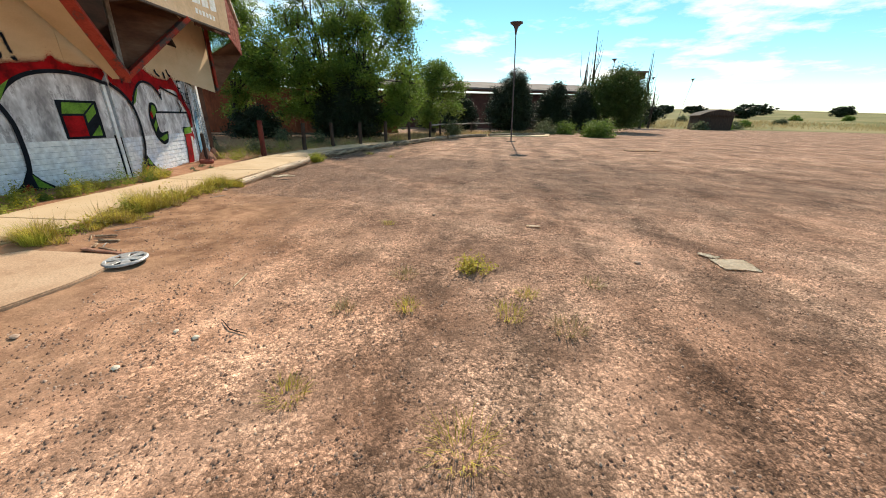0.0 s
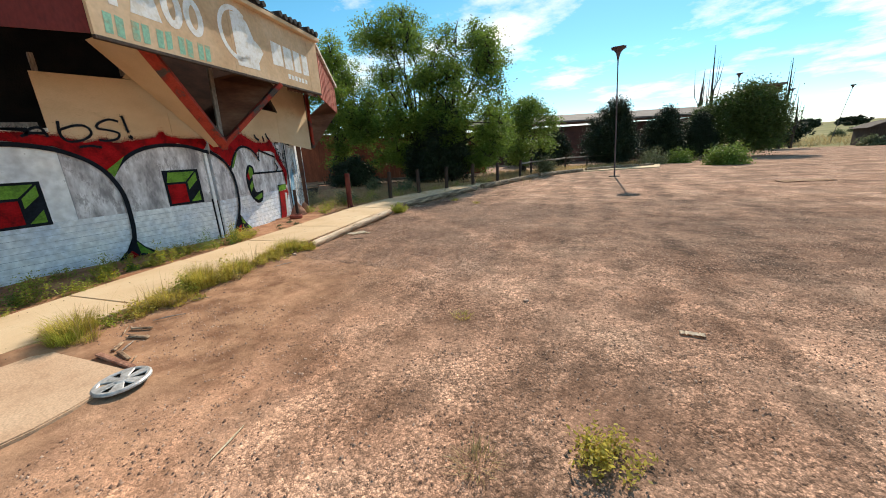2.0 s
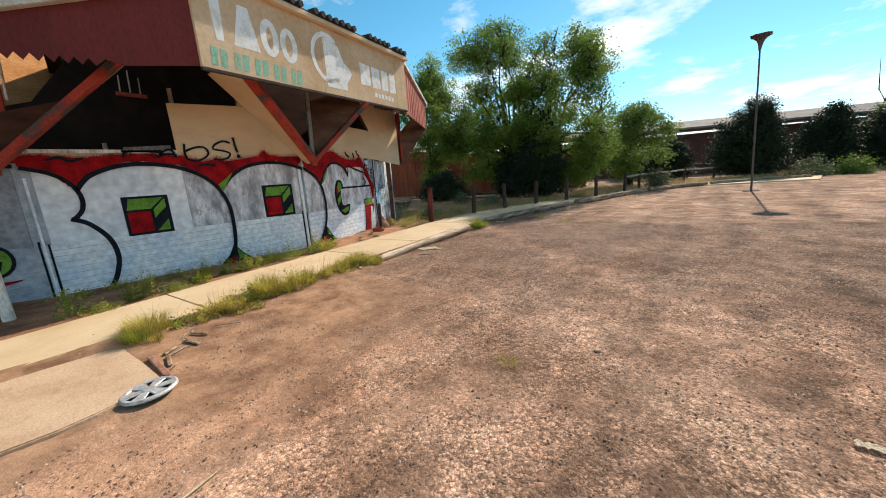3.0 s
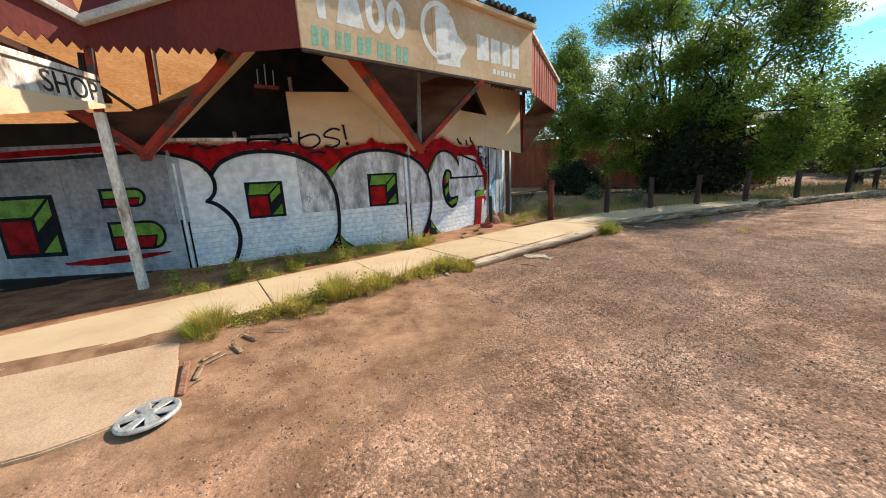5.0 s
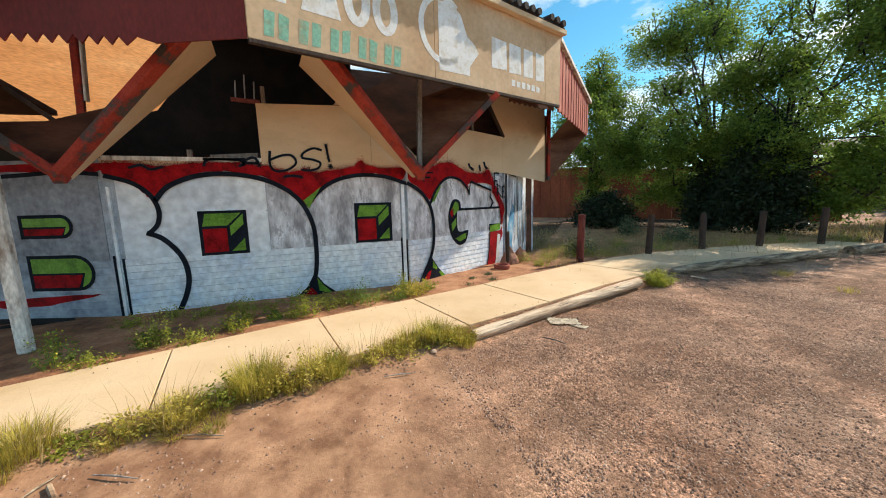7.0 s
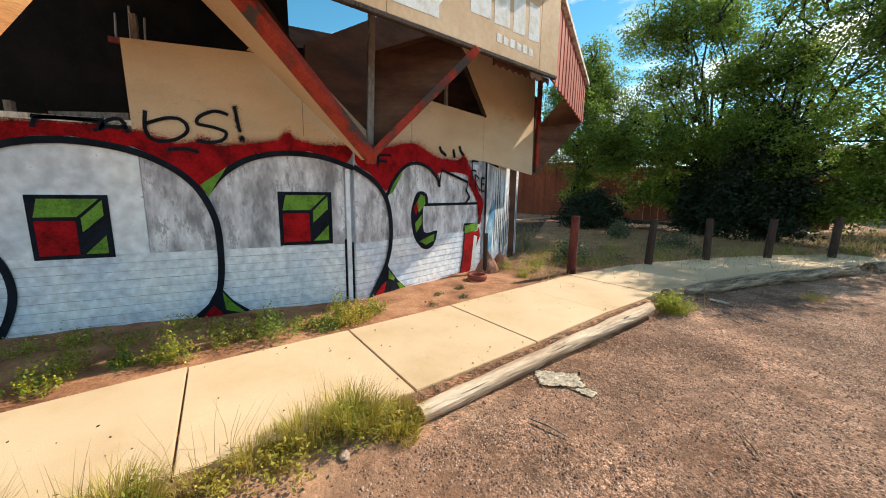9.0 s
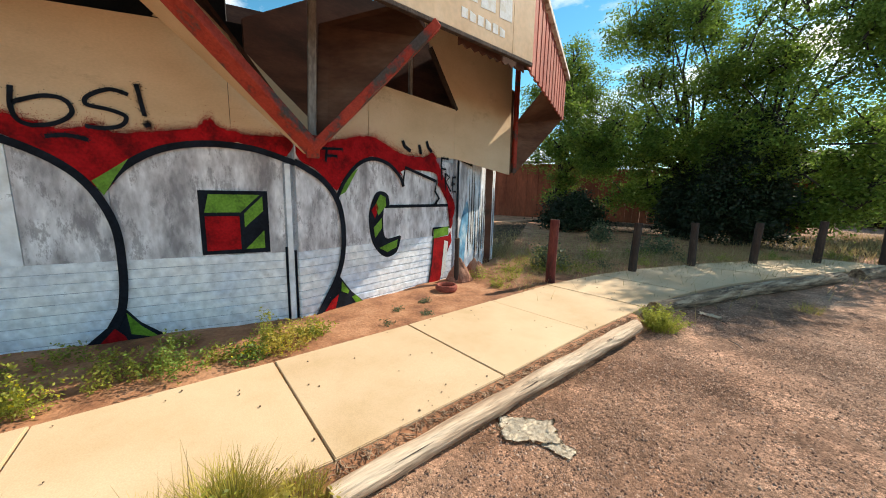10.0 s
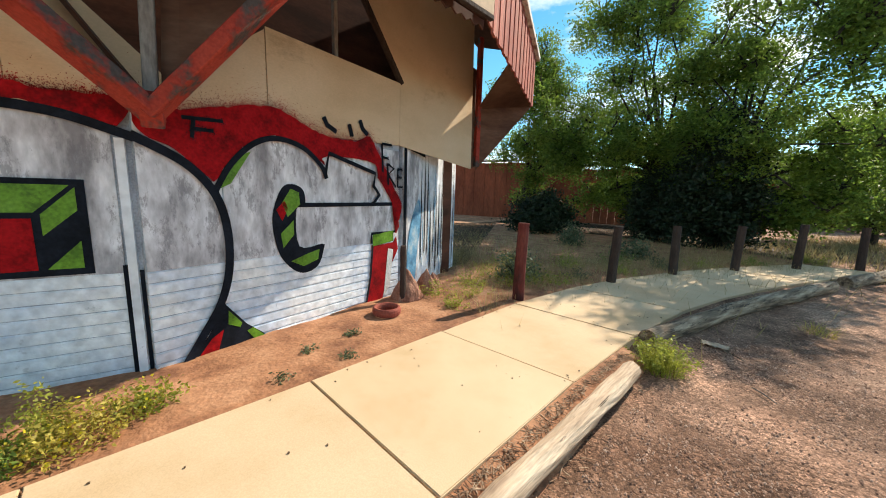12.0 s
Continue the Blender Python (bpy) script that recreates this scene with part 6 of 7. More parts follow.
for k, (y, r, h) in enumerate(((5.25, 0.2, 0.14), (5.55, 0.24, 0.2), (5.8, 0.3, 0.24), (6.1, 0.26, 0.3), (6.4, 0.28, 0.26), (6.7, 0.26, 0.46), (7.0, 0.26, 0.22), (7.35, 0.2, 0.18), (7.7, 0.24, 0.2), (8.05, 0.28, 0.24), (8.35, 0.24, 0.2))):
    weed(interp(WALK_R, y) + 0.14 + 0.05 * (k % 3), y, r, h, 120 + k, "green weed among the grass at the pavement edge", 0.14, M["grass"] if k % 3 else M["weed"], False, 34)
weed(-5.06, 12.80, 0.34, 0.36, 133, "bushy green weed growing between two logs", 0.1, M["weed"], False, 150)
tuft("grass_tuft", -5.05, 12.75, 0.26, 0.30, 420, M["weed"], 130, "bright green tuft growing between two logs", category="grass")
tuft("grass_tuft", -4.55, 15.6, 0.25, 0.16, 160, M["grass"], 131, "low tuft beside the dark log", category="grass")
tuft("grass_tuft", -3.4, 15.0, 0.18, 0.14, 90, M["grass"], 132, "small tuft on the gravel", category="grass")
# weeds at the wall's foot
r9 = random.Random(3)
for k in range(26):
    y = 4.4 + 0.158 * k + r9.uniform(-0.06, 0.06)
    x = interp(WALK_L, y) - r9.uniform(0.16, 0.55)
    if k % 5 in (1, 3):
        continue
    weed(x, y, r9.uniform(0.14, 0.30), r9.uniform(0.16, 0.32) if k % 5 else 0.5, 140 + k, "leafy yellow-green weed between the wall and the pavement", 0.14, M["weed"] if k % 4 else M["leaf_bright"], k % 3 == 0, 44)
weed(-6.28, 8.45, 0.34, 0.34, 180, "bushy weed with many small yellow flowers beside the pavement", 0.15, M["grass"], True, 110)
weed(-6.48, 8.75, 0.26, 0.24, 181, "bushy weed with small yellow flowers beside the pavement", 0.15, M["weed"], True, 70)
for k in range(8):
    weed(-6.6 - 0.2 * (k % 2), 4.5 + 0.42 * k, 0.26, 0.2, 185 + k, "low weed in the shade at the foot of the wall", 0.13, M["weed"], False, 30)
for k, (x, y) in enumerate(((-6.45, 9.6), (-6.6, 10.2), (-6.9, 9.9), (-7.1, 10.4))):
    weed(x, y, 0.10, 0.06, 196 + k, "tiny weed in the bare soil", 0.15, M["sage"], False, 14)
for k, (x, y, r, h) in enumerate(((-8.0, 12.0, 0.35, 0.3), (-7.7, 12.5, 0.4, 0.3), (-8.3, 12.8, 0.4, 0.34), (-7.9, 13.4, 0.4, 0.3), (-8.8, 13.6, 0.5, 0.3), (-7.4, 11.95, 0.25, 0.2), (-8.4, 14.4, 0.5, 0.3), (-7.7, 14.4, 0.4, 0.26))):
    weed(x, y, r, h, 170 + k, "green weed growing by the corner of the building", 0.14, M["weed"])
    tuft("grass_tuft", x + 0.3, y + 0.3, 0.3, 0.26, 120, M["straw"], 190 + k, "dry straw-coloured grass by the building corner", z=0.14, category="grass")
for k, (x, y, r, h, m_) in enumerate(((-7.9, 13.9, 0.4, 0.34, "weed"), (-7.75, 15.1, 0.36, 0.30, "sage"), (-7.6, 16.3, 0.4, 0.34, "weed"), (-7.45, 17.6, 0.36, 0.4, "sage"), (-7.2, 18.9, 0.4, 0.3, "weed"), (-6.7, 20.3, 0.4, 0.4, "leaf_bright"), (-8.6, 15.8, 0.5, 0.5, "weed"), (-8.4, 17.4, 0.5, 0.45, "leaf_bright"), (-9.3, 14.6, 0.5, 0.4, "weed"), (-6.1, 22.6, 0.5, 0.5, "weed"))):
    weed(x, y, r, h, 330 + k, "straggly weed growing in the shade behind the posts", 0.1, M[m_], False, 70)
# small plants on the lot
weed(1.24, 5.62, 0.24, 0.17, 210, "yellow-green weed growing in the gravel", 0.1, M["grass"], False, 60)
for k, (x, y, r, h) in enumerate(((0.62, 5.3, 0.16, 0.10), (0.82, 4.75, 0.13, 0.10), (1.64, 4.85, 0.16, 0.13), (2.06, 4.76, 0.18, 0.13), (1.50, 3.62, 0.2, 0.14), (0.5, 3.7, 0.14, 0.09), (2.35, 5.6, 0.14, 0.08), (1.75, 5.2, 0.12, 0.08), (-0.2, 6.9, 0.12, 0.07), (0.35, 4.6, 0.12, 0.08))):
    tuft("grass_tuft", x, y, r, h, 110, M["straw"] if k % 3 == 0 else M["grass"], 220 + k, "small dry yellow tuft on the gravel", category="grass tuft")

# straw litter, grass verge and dry plain grass as stuff


def scatter_blades(name, spots, n, hmin, hmax, w, material, seed, label):
    rg = np.random.default_rng(seed)
    spots = np.array(spots)
    k = rg.integers(0, len(spots), n)
    c = spots[k, :2] + rg.normal(size=(n, 2)) * spots[k, 2:3]
    z = np.array([ground_z(x, y) for x, y in c])
    a = rg.uniform(0, 6.28, n)
    h = rg.uniform(hmin, hmax, n)
    lean = rg.normal(size=(n, 2)) * np.maximum(h, 0.06)[:, None] * 0.45
    d = np.column_stack([np.cos(a) * w, np.sin(a) * w])
    v = np.zeros((n, 3, 3))
    v[:, 0, :2], v[:, 1, :2], v[:, 2, :2] = c - d, c + d, c + lean
    v[:, 0, 2] = v[:, 1, 2] = z - 0.01
    v[:, 2, 2] = z + h
    me = bpy.data.meshes.new(name)
    me.from_pydata(v.reshape(-1, 3).tolist(), [], np.arange(n * 3).reshape(-1, 3).tolist())
    tagged(part(name, me, material), label, "grass", kind="stuff")


scatter_blades("edge_litter", [(interp(WALK_R, 5 + 0.12 * k) + 0.06, 5 + 0.12 * k, 0.07) for k in range(64)] + [(interp(WALK_L, 4.5 + 0.12 * k) - 0.05, 4.5 + 0.12 * k, 0.06) for k in range(40)], 5200, 0.0, 0.05, 0.0035, M["straw"], 5, "dry straw litter along the pavement edges")
scatter_blades("dry_verge_grass", [(-4.0 + 0.9 * k, 33.5 + 1.1 * k, 1.0) for k in range(12)] + [(-6.5, 24 + 2 * k, 1.2) for k in range(5)], 9000, 0.12, 0.4, 0.012, M["straw"], 1, "dry straw-coloured grass along the edge of the lot")
scatter_blades("shade_grass", [(-9.5, 16, 1.6), (-9, 19, 1.6), (-12, 18, 2.0), (-8.3, 21.5, 1.2), (-10.5, 13.8, 1.0), (-8.4, 14.6, 0.7), (-7.9, 16.6, 0.6), (-7.6, 18.6, 0.6), (-6.9, 20.6, 0.6)], 30000, 0.08, 0.34, 0.006, M["straw"], 2, "thin dry grass under the trees")
scatter_blades("plain_grass", [(20 + 14 * k, 92 + 9 * (k % 4), 9.0) for k in range(10)], 14000, 0.3, 0.9, 0.05, M["straw"], 3, "pale dry grass on the plain")


def gravel():
    """Small angular stones over the part of the lot that is walked, thick in patches."""
    rg = np.random.default_rng(7)
    n = 150000
    m = 130000
    base = np.array([(1, 0, -0.25), (0.1, 0.85, -0.25), (-0.9, 0.1, -0.25), (0.0, -0.8, -0.25), (0.0, 0.0, 0.75)])
    tri = np.array([(0, 1, 4), (1, 2, 4), (2, 3, 4), (3, 0, 4)])
    x = rg.uniform(-4.6, 5.0, n * 2)
    y = 2.6 + rg.uniform(0, 1, n * 2) ** 1.35 * 13.4
    edge = np.interp(y, [q[0] for q in WALK_R], [q[1] for q in WALK_R])
    thick = np.array([noise.noise((xx * 0.8, yy * 0.8, 4)) + 0.5 * noise.noise((xx * 3.1, yy * 3.1, 6)) for xx, yy in zip(x, y)])
    thick += np.where(y < 10, np.clip((x - edge - 2.2) * 0.5, -0.22, 0.1), 0.1)
    thick[y > 8.3] = 1.0
    keep = (x > edge + 0.12) & ~((x > -3.5) & (x < -1.8) & (y > 3.5) & (y < 5)) & (thick > rg.uniform(-0.75, 0.35, n * 2))
    x, y = x[keep][:n], y[keep][:n]
    # thicker and darker beyond the end of the grass strip
    x2, y2 = rg.uniform(-5.3, -0.6, m), 8.0 + 6.5 * rg.random(m) ** 1.2
    off = x2 - np.interp(y2, [q[0] for q in WALK_R], [q[1] for q in WALK_R])
    clear = np.array([noise.noise((p * 0.9, q * 0.9, 14)) + 0.6 * noise.noise((p * 4, q * 4, 3)) for p, q in zip(x2, y2)]) > rg.uniform(-1.0, 0.1, m)
    track = np.abs(x2 - 12.7 + 1.35 * y2) < 0.35
    far_off = clear & ~(track & (rg.random(m) < 0.8)) & (off > np.where(y2 < 12.9, 0.42, 0.15))
    x, y = np.concatenate([x, x2[far_off]]), np.concatenate([y, y2[far_off]])
    n = len(x)
    s = 0.0026 + 0.0125 * rg.random(n) ** 4.0
    a = rg.uniform(0, 6.28, n)
    z = np.array([ground_z(p, q) for p, q in zip(x, y)])
    v = np.repeat(base[None], n, 0) * s[:, None, None] * rg.uniform(0.7, 1.3, (n, 5, 3))
    ca, sa = np.cos(a)[:, None], np.sin(a)[:, None]
    vx, vy = v[..., 0] * ca - v[..., 1] * sa, v[..., 0] * sa + v[..., 1] * ca
    v = np.stack([vx + x[:, None], vy + y[:, None], v[..., 2] + (z + s * 0.12)[:, None]], -1)
    f = (tri[None] + 5 * np.arange(n)[:, None, None]).reshape(-1, 3)
    me = bpy.data.meshes.new("gravel")
    me.vertices.add(n * 5)
    me.vertices.foreach_set("co", v.ravel())
    me.loops.add(len(f) * 3)
    me.loops.foreach_set("vertex_index", f.ravel())
    me.polygons.add(len(f))
    me.polygons.foreach_set("loop_start", np.arange(len(f)) * 3)
    me.update(calc_edges=True)
    return me


tagged(part("gravel", gravel(), M["pebble"]), "loose brown and grey gravel strewn on the lot", "gravel", kind="stuff")

def chips():
    """Bark chips and twig bits lying in the gap between the pavement and the pale log."""
    rd = random.Random(31)
    bm = bmesh.new()
    for _ in range(1500):
        y = rd.uniform(8.3, 12.6)
        x = -4.28 - 0.233 * (y - 8.56) + rd.gauss(-0.10, 0.04) if rd.random() < 0.9 else -4.28 - 0.233 * (y - 8.56) + rd.gauss(0.15, 0.05)
        a, l, w = rd.uniform(0, 6.28), rd.uniform(0.012, 0.07), rd.uniform(0.0015, 0.005)
        z = 0.175 + rd.uniform(0.0, 0.02) if x < interp(WALK_R, y) + 0.12 else ground_z(x, y) + rd.uniform(0.004, 0.02)
        d = Vector((math.cos(a) * l, math.sin(a) * l, rd.uniform(-0.01, 0.012)))
        s_ = Vector((-math.sin(a) * w, math.cos(a) * w, 0))
        o = Vector((x, y, z))
        add_prism(bm, [o, o + d * 0.6 - s_ * 0.3, o + d, o + d * 0.9 + s_, o + s_ * 1.2], (0, 0, 0.003))
    return bm


def packed_dirt():
    """Dirt washed against the pavement's edge behind the pale log."""
    bm = bmesh.new()
    rows = []
    for k in range(60):
        y = 8.35 + 4.4 * k / 59
        e = interp(WALK_R, y)
        rows.append([bm.verts.new((e + dx, y, z + 0.014 * noise.noise((e * 9 + dx * 30, y * 9, 2)))) for dx, z in ((-0.01, 0.185), (0.05, 0.178), (0.11, 0.165), (0.19, 0.13), (0.30, 0.08))])
    for a_, b_ in zip(rows, rows[1:]):
        for i in range(4):
            bm.faces.new((a_[i], a_[i + 1], b_[i + 1], b_[i]))
    return bm


tagged(part("packed_dirt", packed_dirt(), M["soil"]), "dirt and bark packed between pavement and pale log", "dirt", kind="stuff")


def shade_leaf_litter():
    """Fallen brown leaves; their thick dark cover also stands for the trees' shade."""
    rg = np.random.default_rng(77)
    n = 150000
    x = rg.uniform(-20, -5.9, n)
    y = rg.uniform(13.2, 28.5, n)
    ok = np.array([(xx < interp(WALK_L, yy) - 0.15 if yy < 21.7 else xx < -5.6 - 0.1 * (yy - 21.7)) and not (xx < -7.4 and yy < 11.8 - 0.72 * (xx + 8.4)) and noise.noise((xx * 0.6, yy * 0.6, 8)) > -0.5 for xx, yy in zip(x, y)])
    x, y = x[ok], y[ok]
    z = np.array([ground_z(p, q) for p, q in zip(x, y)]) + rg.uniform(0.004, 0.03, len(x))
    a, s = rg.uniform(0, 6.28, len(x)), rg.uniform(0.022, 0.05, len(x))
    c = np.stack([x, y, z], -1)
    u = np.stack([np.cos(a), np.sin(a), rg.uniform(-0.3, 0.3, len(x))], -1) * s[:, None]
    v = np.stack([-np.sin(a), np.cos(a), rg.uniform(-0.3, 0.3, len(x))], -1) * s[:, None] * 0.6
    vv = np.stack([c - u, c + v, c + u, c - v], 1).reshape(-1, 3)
    me = bpy.data.meshes.new("shade_leaf_litter")
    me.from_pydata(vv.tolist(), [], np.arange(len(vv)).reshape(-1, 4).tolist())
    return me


tagged(part("shade_leaf_litter", shade_leaf_litter(), M["litter"]), "fallen brown leaves, thickened to stand for shade under the trees", "leaf litter", kind="stuff")
tagged(part("bark_litter", chips(), M["chip"]), "broken bark chips and twigs strewn beside the pale log", "litter", kind="stuff")

def crumbs():
    """Dark crumbs of dirt and small dead leaves lying on the pavement."""
    rd = random.Random(57)
    bm = bmesh.new()
    for _ in range(110):
        y = rd.uniform(4.5, 15.0)
        a, b = interp(WALK_L, y), interp(WALK_R, y)
        f = rd.random() if rd.random() < 0.5 else rd.choice((rd.random() ** 3 * 0.3, 1 - rd.random() ** 3 * 0.3))
        o = Vector((a + 0.05 + (b - a - 0.1) * f, y, 0.208))
        r_, q = rd.uniform(0.003, 0.011), rd.uniform(0, 6.28)
        add_prism(bm, [o + Vector((r_ * rd.uniform(0.6, 1.3) * math.cos(q + i * 1.257), r_ * rd.uniform(0.5, 1.0) * math.sin(q + i * 1.257), 0)) for i in range(5)], (0, 0, 0.005))
    return bm


tagged(part("pavement_crumbs", crumbs(), M["litter"]), "dark crumbs and small dead leaves on the pavement", "litter", kind="stuff")

# ---- small things on the ground ----


def hubcap(x, y, z):
    t = thing("hubcap", "scuffed silver plastic wheel hubcap lying on the slab edge", "hubcap", (x, y, z))
    R = 0.185
    bm = bmesh.new()
    n = 40
    rows = []
    for r_, h in ((R, 0.0), (R, 0.012), (R * 0.94, 0.022), (R * 0.82, 0.020), (R * 0.78, 0.012)):
        rows.append([bm.verts.new((r_ * math.cos(2 * math.pi * k / n), r_ * math.sin(2 * math.pi * k / n), h)) for k in range(n)])
    for a_, b_ in zip(rows, rows[1:]):
        for k in range(n):
            bm.faces.new((a_[k], a_[(k + 1) % n], b_[(k + 1) % n], b_[k]))
    tilt = pose(x, y, z + 0.010, 1.5, -2, 25)
    rim = part("rim", bm, M["hub"], t)
    disc = bmesh.new()
    bmesh.ops.create_circle(disc, cap_ends=True, radius=R * 0.9, segments=32)
    parts = [rim, part("backing", disc, M["black_plastic"], t, "dark hollow behind the spokes")]
    for k in range(6):
        q = math.pi / 3 * k
        c_, s_ = math.cos(q), math.sin(q)
        pts = [(0.035, -0.026), (R * 0.86, -0.048), (R * 0.86, 0.048), (0.035, 0.026)]
        sp = prism([(u * c_ - v * s_, u * s_ + v * c_, 0.008) for u, v in pts], (0, 0, 0.012))
        bmesh.ops.bevel(sp, geom=sp.edges[:], offset=0.005, segments=1, affect="EDGES")
        parts.append(part("spoke", sp, M["hub"], t))
    parts.append(part("centre_cap", tube([(0, 0, 0.008), (0, 0, 0.022), (0, 0, 0.028)], [0.052, 0.05, 0.036], 20), M["hub"], t))
    for ob_ in parts:
        ob_.matrix_parent_inverse = Matrix()
    t.matrix_basis = tilt
    return t


hubcap(-2.14, 4.81, 0.146)


def stick(path, r, material, label, name="stick"):
    t = thing(name, label, "stick", path[0])
    part("wood", tube(path, r, 6, 0.3, 3), material, t)


def gz(x, y, dz=0.012):
    return (x, y, ground_z(x, y) + dz)


stick([gz(-0.77, 4.70), gz(-0.81, 4.83), gz(-0.85, 4.95)], [0.004, 0.006, 0.004], M["straw_wood"], "pale dry stick on the gravel")
stick([gz(-0.42, 4.22), gz(-0.28, 4.14), gz(-0.12, 4.12)], [0.003, 0.005, 0.003], M["dark_wood"], "thin dark stick on the gravel")
for k, (x, y, l, q) in enumerate(((-3.08, 5.18, 0.14, 0.9), (-2.75, 5.0, 0.3, 2.4), (-3.37, 5.31, 0.2, -0.6), (-3.2, 5.22, 0.22, 0.2), (-2.56, 5.06, 0.12, -0.6), (-3.3, 5.5, 0.3, 1.1), (-4.93, 13.8, 0.28, -0.5), (-4.46, 13.09, 0.24, -0.6), (-3.0, 10.4, 0.25, 2.4), (-3.9, 9.3, 0.3, 0.4), (-3.5, 5.9, 0.3, 1.2), (-3.75, 7.4, 0.3, 1.5))):
    stick([gz(x, y, 0.02), gz(x + l * 0.5 * math.cos(q), y + l * 0.5 * math.sin(q), 0.025), gz(x + l * math.cos(q), y + l * math.sin(q), 0.015)], [0.004, 0.0065, 0.003], M["grey_wood"] if k % 2 else M["log_dark"], "splintered dry stick on the dirt")
for k, (x0, y0, x1, y1, w) in enumerate(((-2.86, 4.90, -2.34, 4.95, 0.055), (-2.80, 5.02, -2.55, 5.0, 0.04), (-3.0, 5.12, -2.86, 5.0, 0.035), (-3.12, 5.22, -2.92, 5.30, 0.045), (-3.3, 5.3, -3.12, 5.42, 0.03))):
    t = thing("wood_scrap", "broken reddish wood scrap in the dirt by the slab", "wood scrap", (x0, y0, 0.11), group="wood scraps")
    part("wood", beam(gz(x0, y0, 0.02), gz(x1, y1, 0.018), w, 0.022), M["rock"] if k == 0 else M["chip"], t)
for k in range(7):
    x, y, q = -2.0 - 0.09 * (k % 3), 3.22 + 0.07 * k, 0.06 * ((k * 5) % 7 - 3)
    t = thing("broken_plank", "splintered brown plank lying beside the slab", "plank", (x, y, 0.12), group="broken planks")
    part("wood", beam((x - 0.5, y - 0.2 * q, 0.14), (x + 0.28, y + 0.2 * q, 0.13 + 0.01 * (k % 2)), 0.042 + 0.016 * (k % 3), 0.016), M["log_dark"], t)
for k, (x, y, s) in enumerate(((-0.60, 3.62, 0.026), (-0.42, 4.0, 0.03), (-0.62, 4.02, 0.022), (-1.6, 3.7, 0.03), (2.9, 6.3, 0.035), (0.3, 7.5, 0.03), (-4.05, 8.0, 0.04))):
    bm = bmesh.new()
    bmesh.ops.create_icosphere(bm, subdivisions=2, radius=s)
    for v in bm.verts:
        v.co = v.co * (1 + 0.55 * noise.noise(v.co * 26 + Vector((k, 0, 0))))
        v.co.x *= 1.2
        v.co.z *= 0.5
        v.co *= 0.8
        v.co += Vector((x, y, ground_z(x, y) + s * 0.35))
    part_ob = thing("stone", "pale stone lying on the gravel", "stone", (x, y, 0.1), group="pale stones")
    part("body", bm, M["paper"] if k < 3 else M["pebble"], part_ob)


def sheet(name, x, y, w, l, q, material, label, category, crumple=0.02, seed=0, lift=0.012):
    """A thin crumpled sheet with a little thickness, lying on the ground."""
    bm = bmesh.new()
    n = 18
    c_, s_ = math.cos(q), math.sin(q)
    rows = []
    for j in range(n):
        row = []
        for i in range(n):
            u, v = (i / (n - 1) - 0.5) * w, (j / (n - 1) - 0.5) * l
            e = 1 + (0.25 if category == "rag" else 0.12) * noise.noise((i * 0.35 + seed, j * 0.35, 1))
            px, py = x + (u * c_ - v * s_) * e, y + (u * s_ + v * c_) * e
            row.append(bm.verts.new((px, py, ground_z(px, py) + lift + crumple * (0.6 + noise.noise((u * (26 if category == "rag" else 14) / max(w, 0.2) * (0.5 if category == "rag" else 1), v * 14 / max(l, 0.2), seed))))))
        rows.append(row)
    for a_, b_ in zip(rows, rows[1:]):
        for i in range(n - 1):
            bm.faces.new((a_[i], a_[i + 1], b_[i + 1], b_[i]))
    bmesh.ops.solidify(bm, geom=bm.faces[:], thickness=0.003)
    for f_ in bm.faces:
        f_.smooth = True
    t = thing(name, label, category, (x, y, 0.1))
    part("sheet", bm, material, t)


sheet("cardboard_scrap", 3.90, 6.52, 0.36, 0.32, 0.1, M["paper"], "flattened pale cardboard scrap on the gravel", "litter", 0.006, 3, 0.008)
sheet("paper_scrap", 3.74, 6.74, 0.2, 0.10, -0.6, M["rag"], "torn pale paper strip beside the cardboard", "litter", 0.012, 4, 0.01)
sheet("paper_scrap", 1.80, 7.29, 0.19, 0.06, 0.1, M["paper"], "small folded paper scrap on the gravel", "litter", 0.01, 5)
sheet("rag", -4.26, 9.92, 0.40, 0.26, 1.0, M["rag"], "crumpled pale netting rag beside the pale log", "rag", 0.03, 7, 0.003)
sheet("rag", -4.03, 9.98, 0.20, 0.12, 0.3, M["rag"], "torn pale strip of grey rag on the dirt", "rag", 0.012, 8, 0.004)
sheet("paper_scrap", -5.02, 13.86, 0.26, 0.14, 0.3, M["paper"], "white paper scrap beside the log", "litter", 0.02, 9)
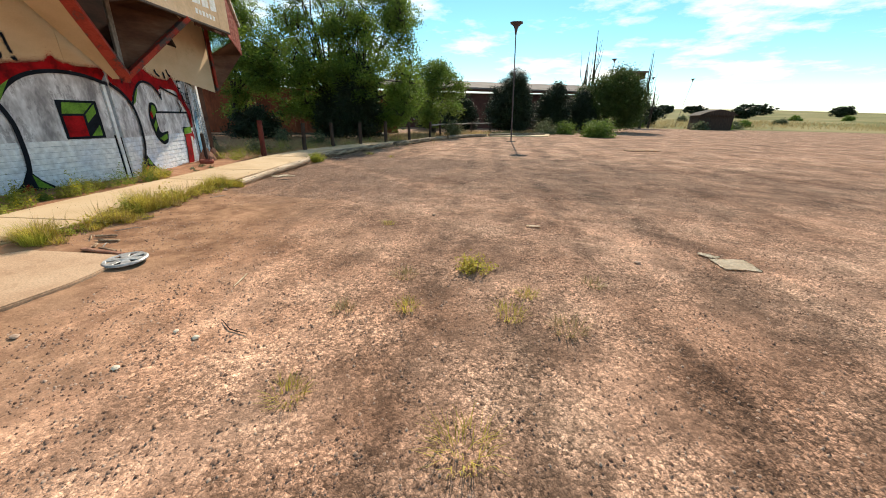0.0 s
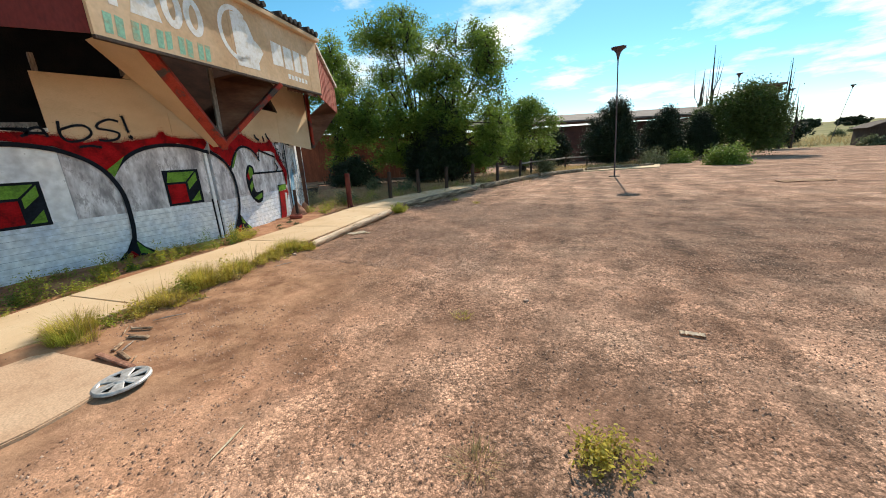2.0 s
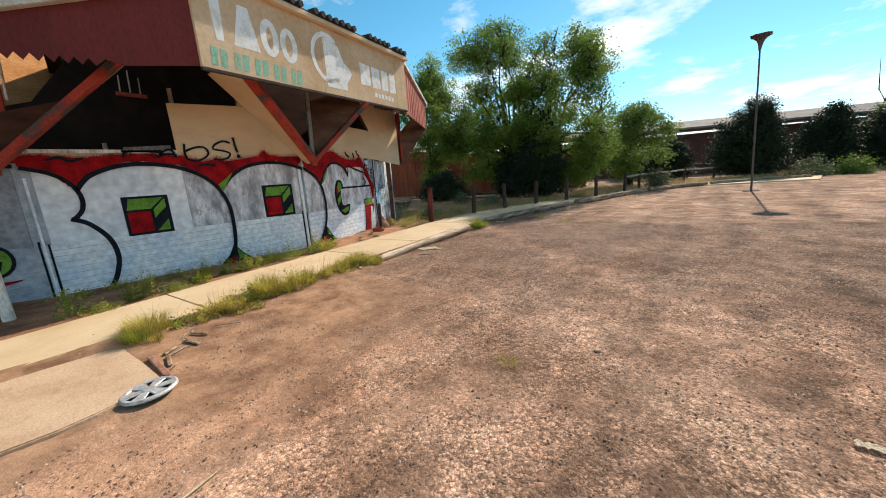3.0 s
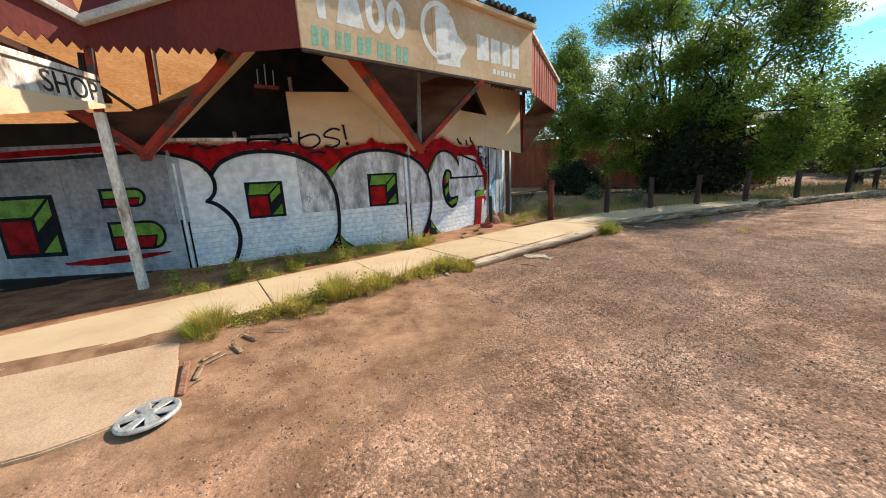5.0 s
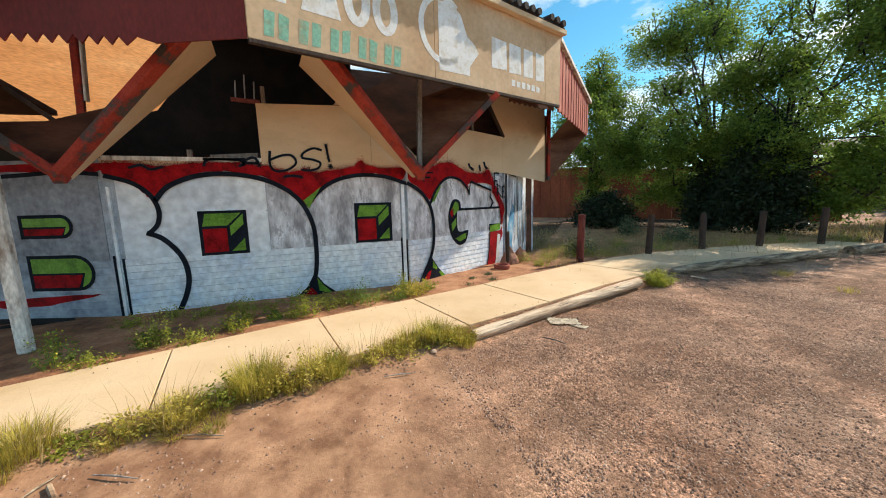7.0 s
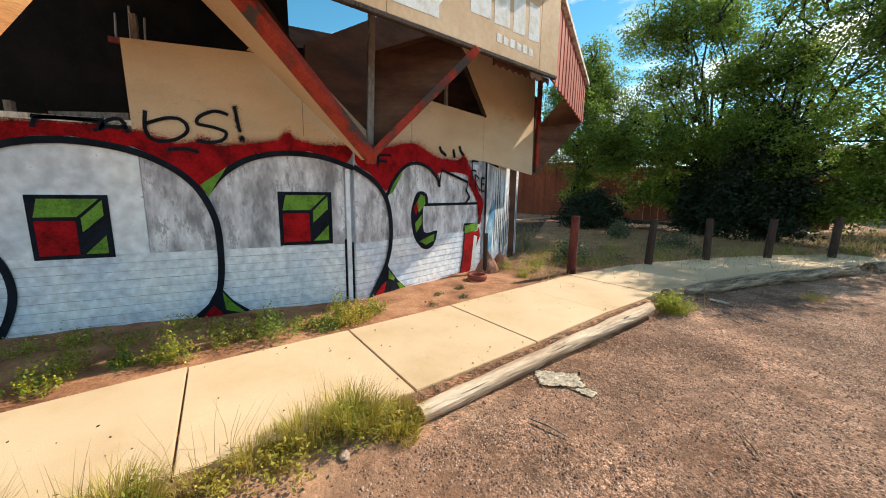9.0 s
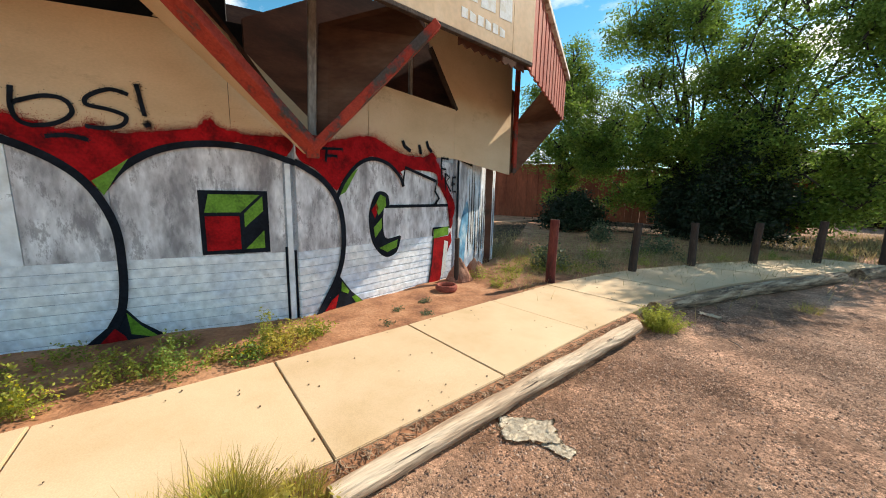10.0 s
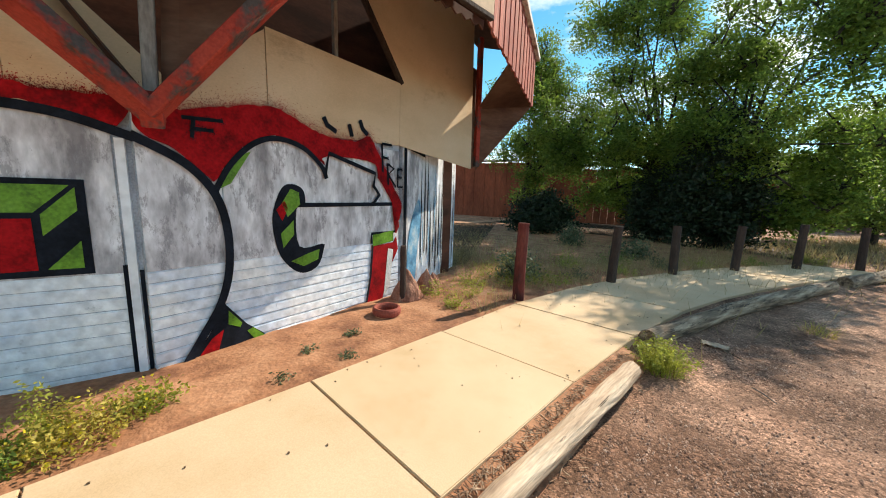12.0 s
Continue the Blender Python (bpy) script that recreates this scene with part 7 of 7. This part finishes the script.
sheet("pale_patch", 6.9, 21.7, 1.6, 0.7, 0.2, M["slab"], "thin pale patch of spilled cement on the lot", "spill", 0.01, 11, 0.02)

t = thing("rubber_ring", "faded red rubber ring lying in the soil by the wall", "tyre ring", (-7.55, 10.98, 0.16))
bm = bmesh.new()
n, m_ = 28, 10
rg_rows = []
for i in range(n):
    q = 2 * math.pi * i / n
    rg_rows.append([bm.verts.new((-7.55 + (0.155 + 0.03 * math.cos(w)) * math.cos(q), 10.98 + (0.155 + 0.03 * math.cos(w)) * math.sin(q), 0.20 + 0.055 * math.sin(w))) for w in [2 * math.pi * k / m_ for k in range(m_)]])
for i in range(n):
    a_, b_ = rg_rows[i], rg_rows[(i + 1) % n]
    for k in range(m_):
        bm.faces.new((a_[k], b_[k], b_[(k + 1) % m_], a_[(k + 1) % m_]))
bmesh.ops.recalc_face_normals(bm, faces=bm.faces)
part("ring", bm, M["terracotta"], t)
for k, (x, y, s, h) in enumerate(((-8.12, 11.55, 0.24, 0.40), (-8.25, 11.95, 0.20, 0.34), (-8.45, 12.2, 0.16, 0.22))):
    t = thing("sandstone_rock", "pointed red sandstone rock leaning by the wall", "rock", (x, y, 0.12), group="rocks by the wall")
    bm = bmesh.new()
    bmesh.ops.create_icosphere(bm, subdivisions=3, radius=1)
    for v in bm.verts:
        taper = 1 - 0.65 * max(0, v.co.z)
        v.co = Vector((v.co.x * s * taper, v.co.y * s * taper, v.co.z * h)) * (1 + 0.18 * noise.noise(v.co * 2.5 + Vector((k * 3, 0, 0))))
        v.co += Vector((x, y, 0.16))
    part("body", bm, M["rock"], t)
t = thing("short_post", "short dark post stub against the wall", "post", (-8.0, 11.4, 0.1))
part("shaft", tube([(-8.0, 11.42, 0.05), (-8.0, 11.42, 0.95)], [0.05, 0.045], 8, 0.1), M["dark_wood"], t)

# ---- bricks, last ----
lay_bricks(wall_a, PA, 4.16, 8.70, 0.05, 9)
lay_bricks(wall_g, PG, 0.0, 3.05, 0.05, 9)
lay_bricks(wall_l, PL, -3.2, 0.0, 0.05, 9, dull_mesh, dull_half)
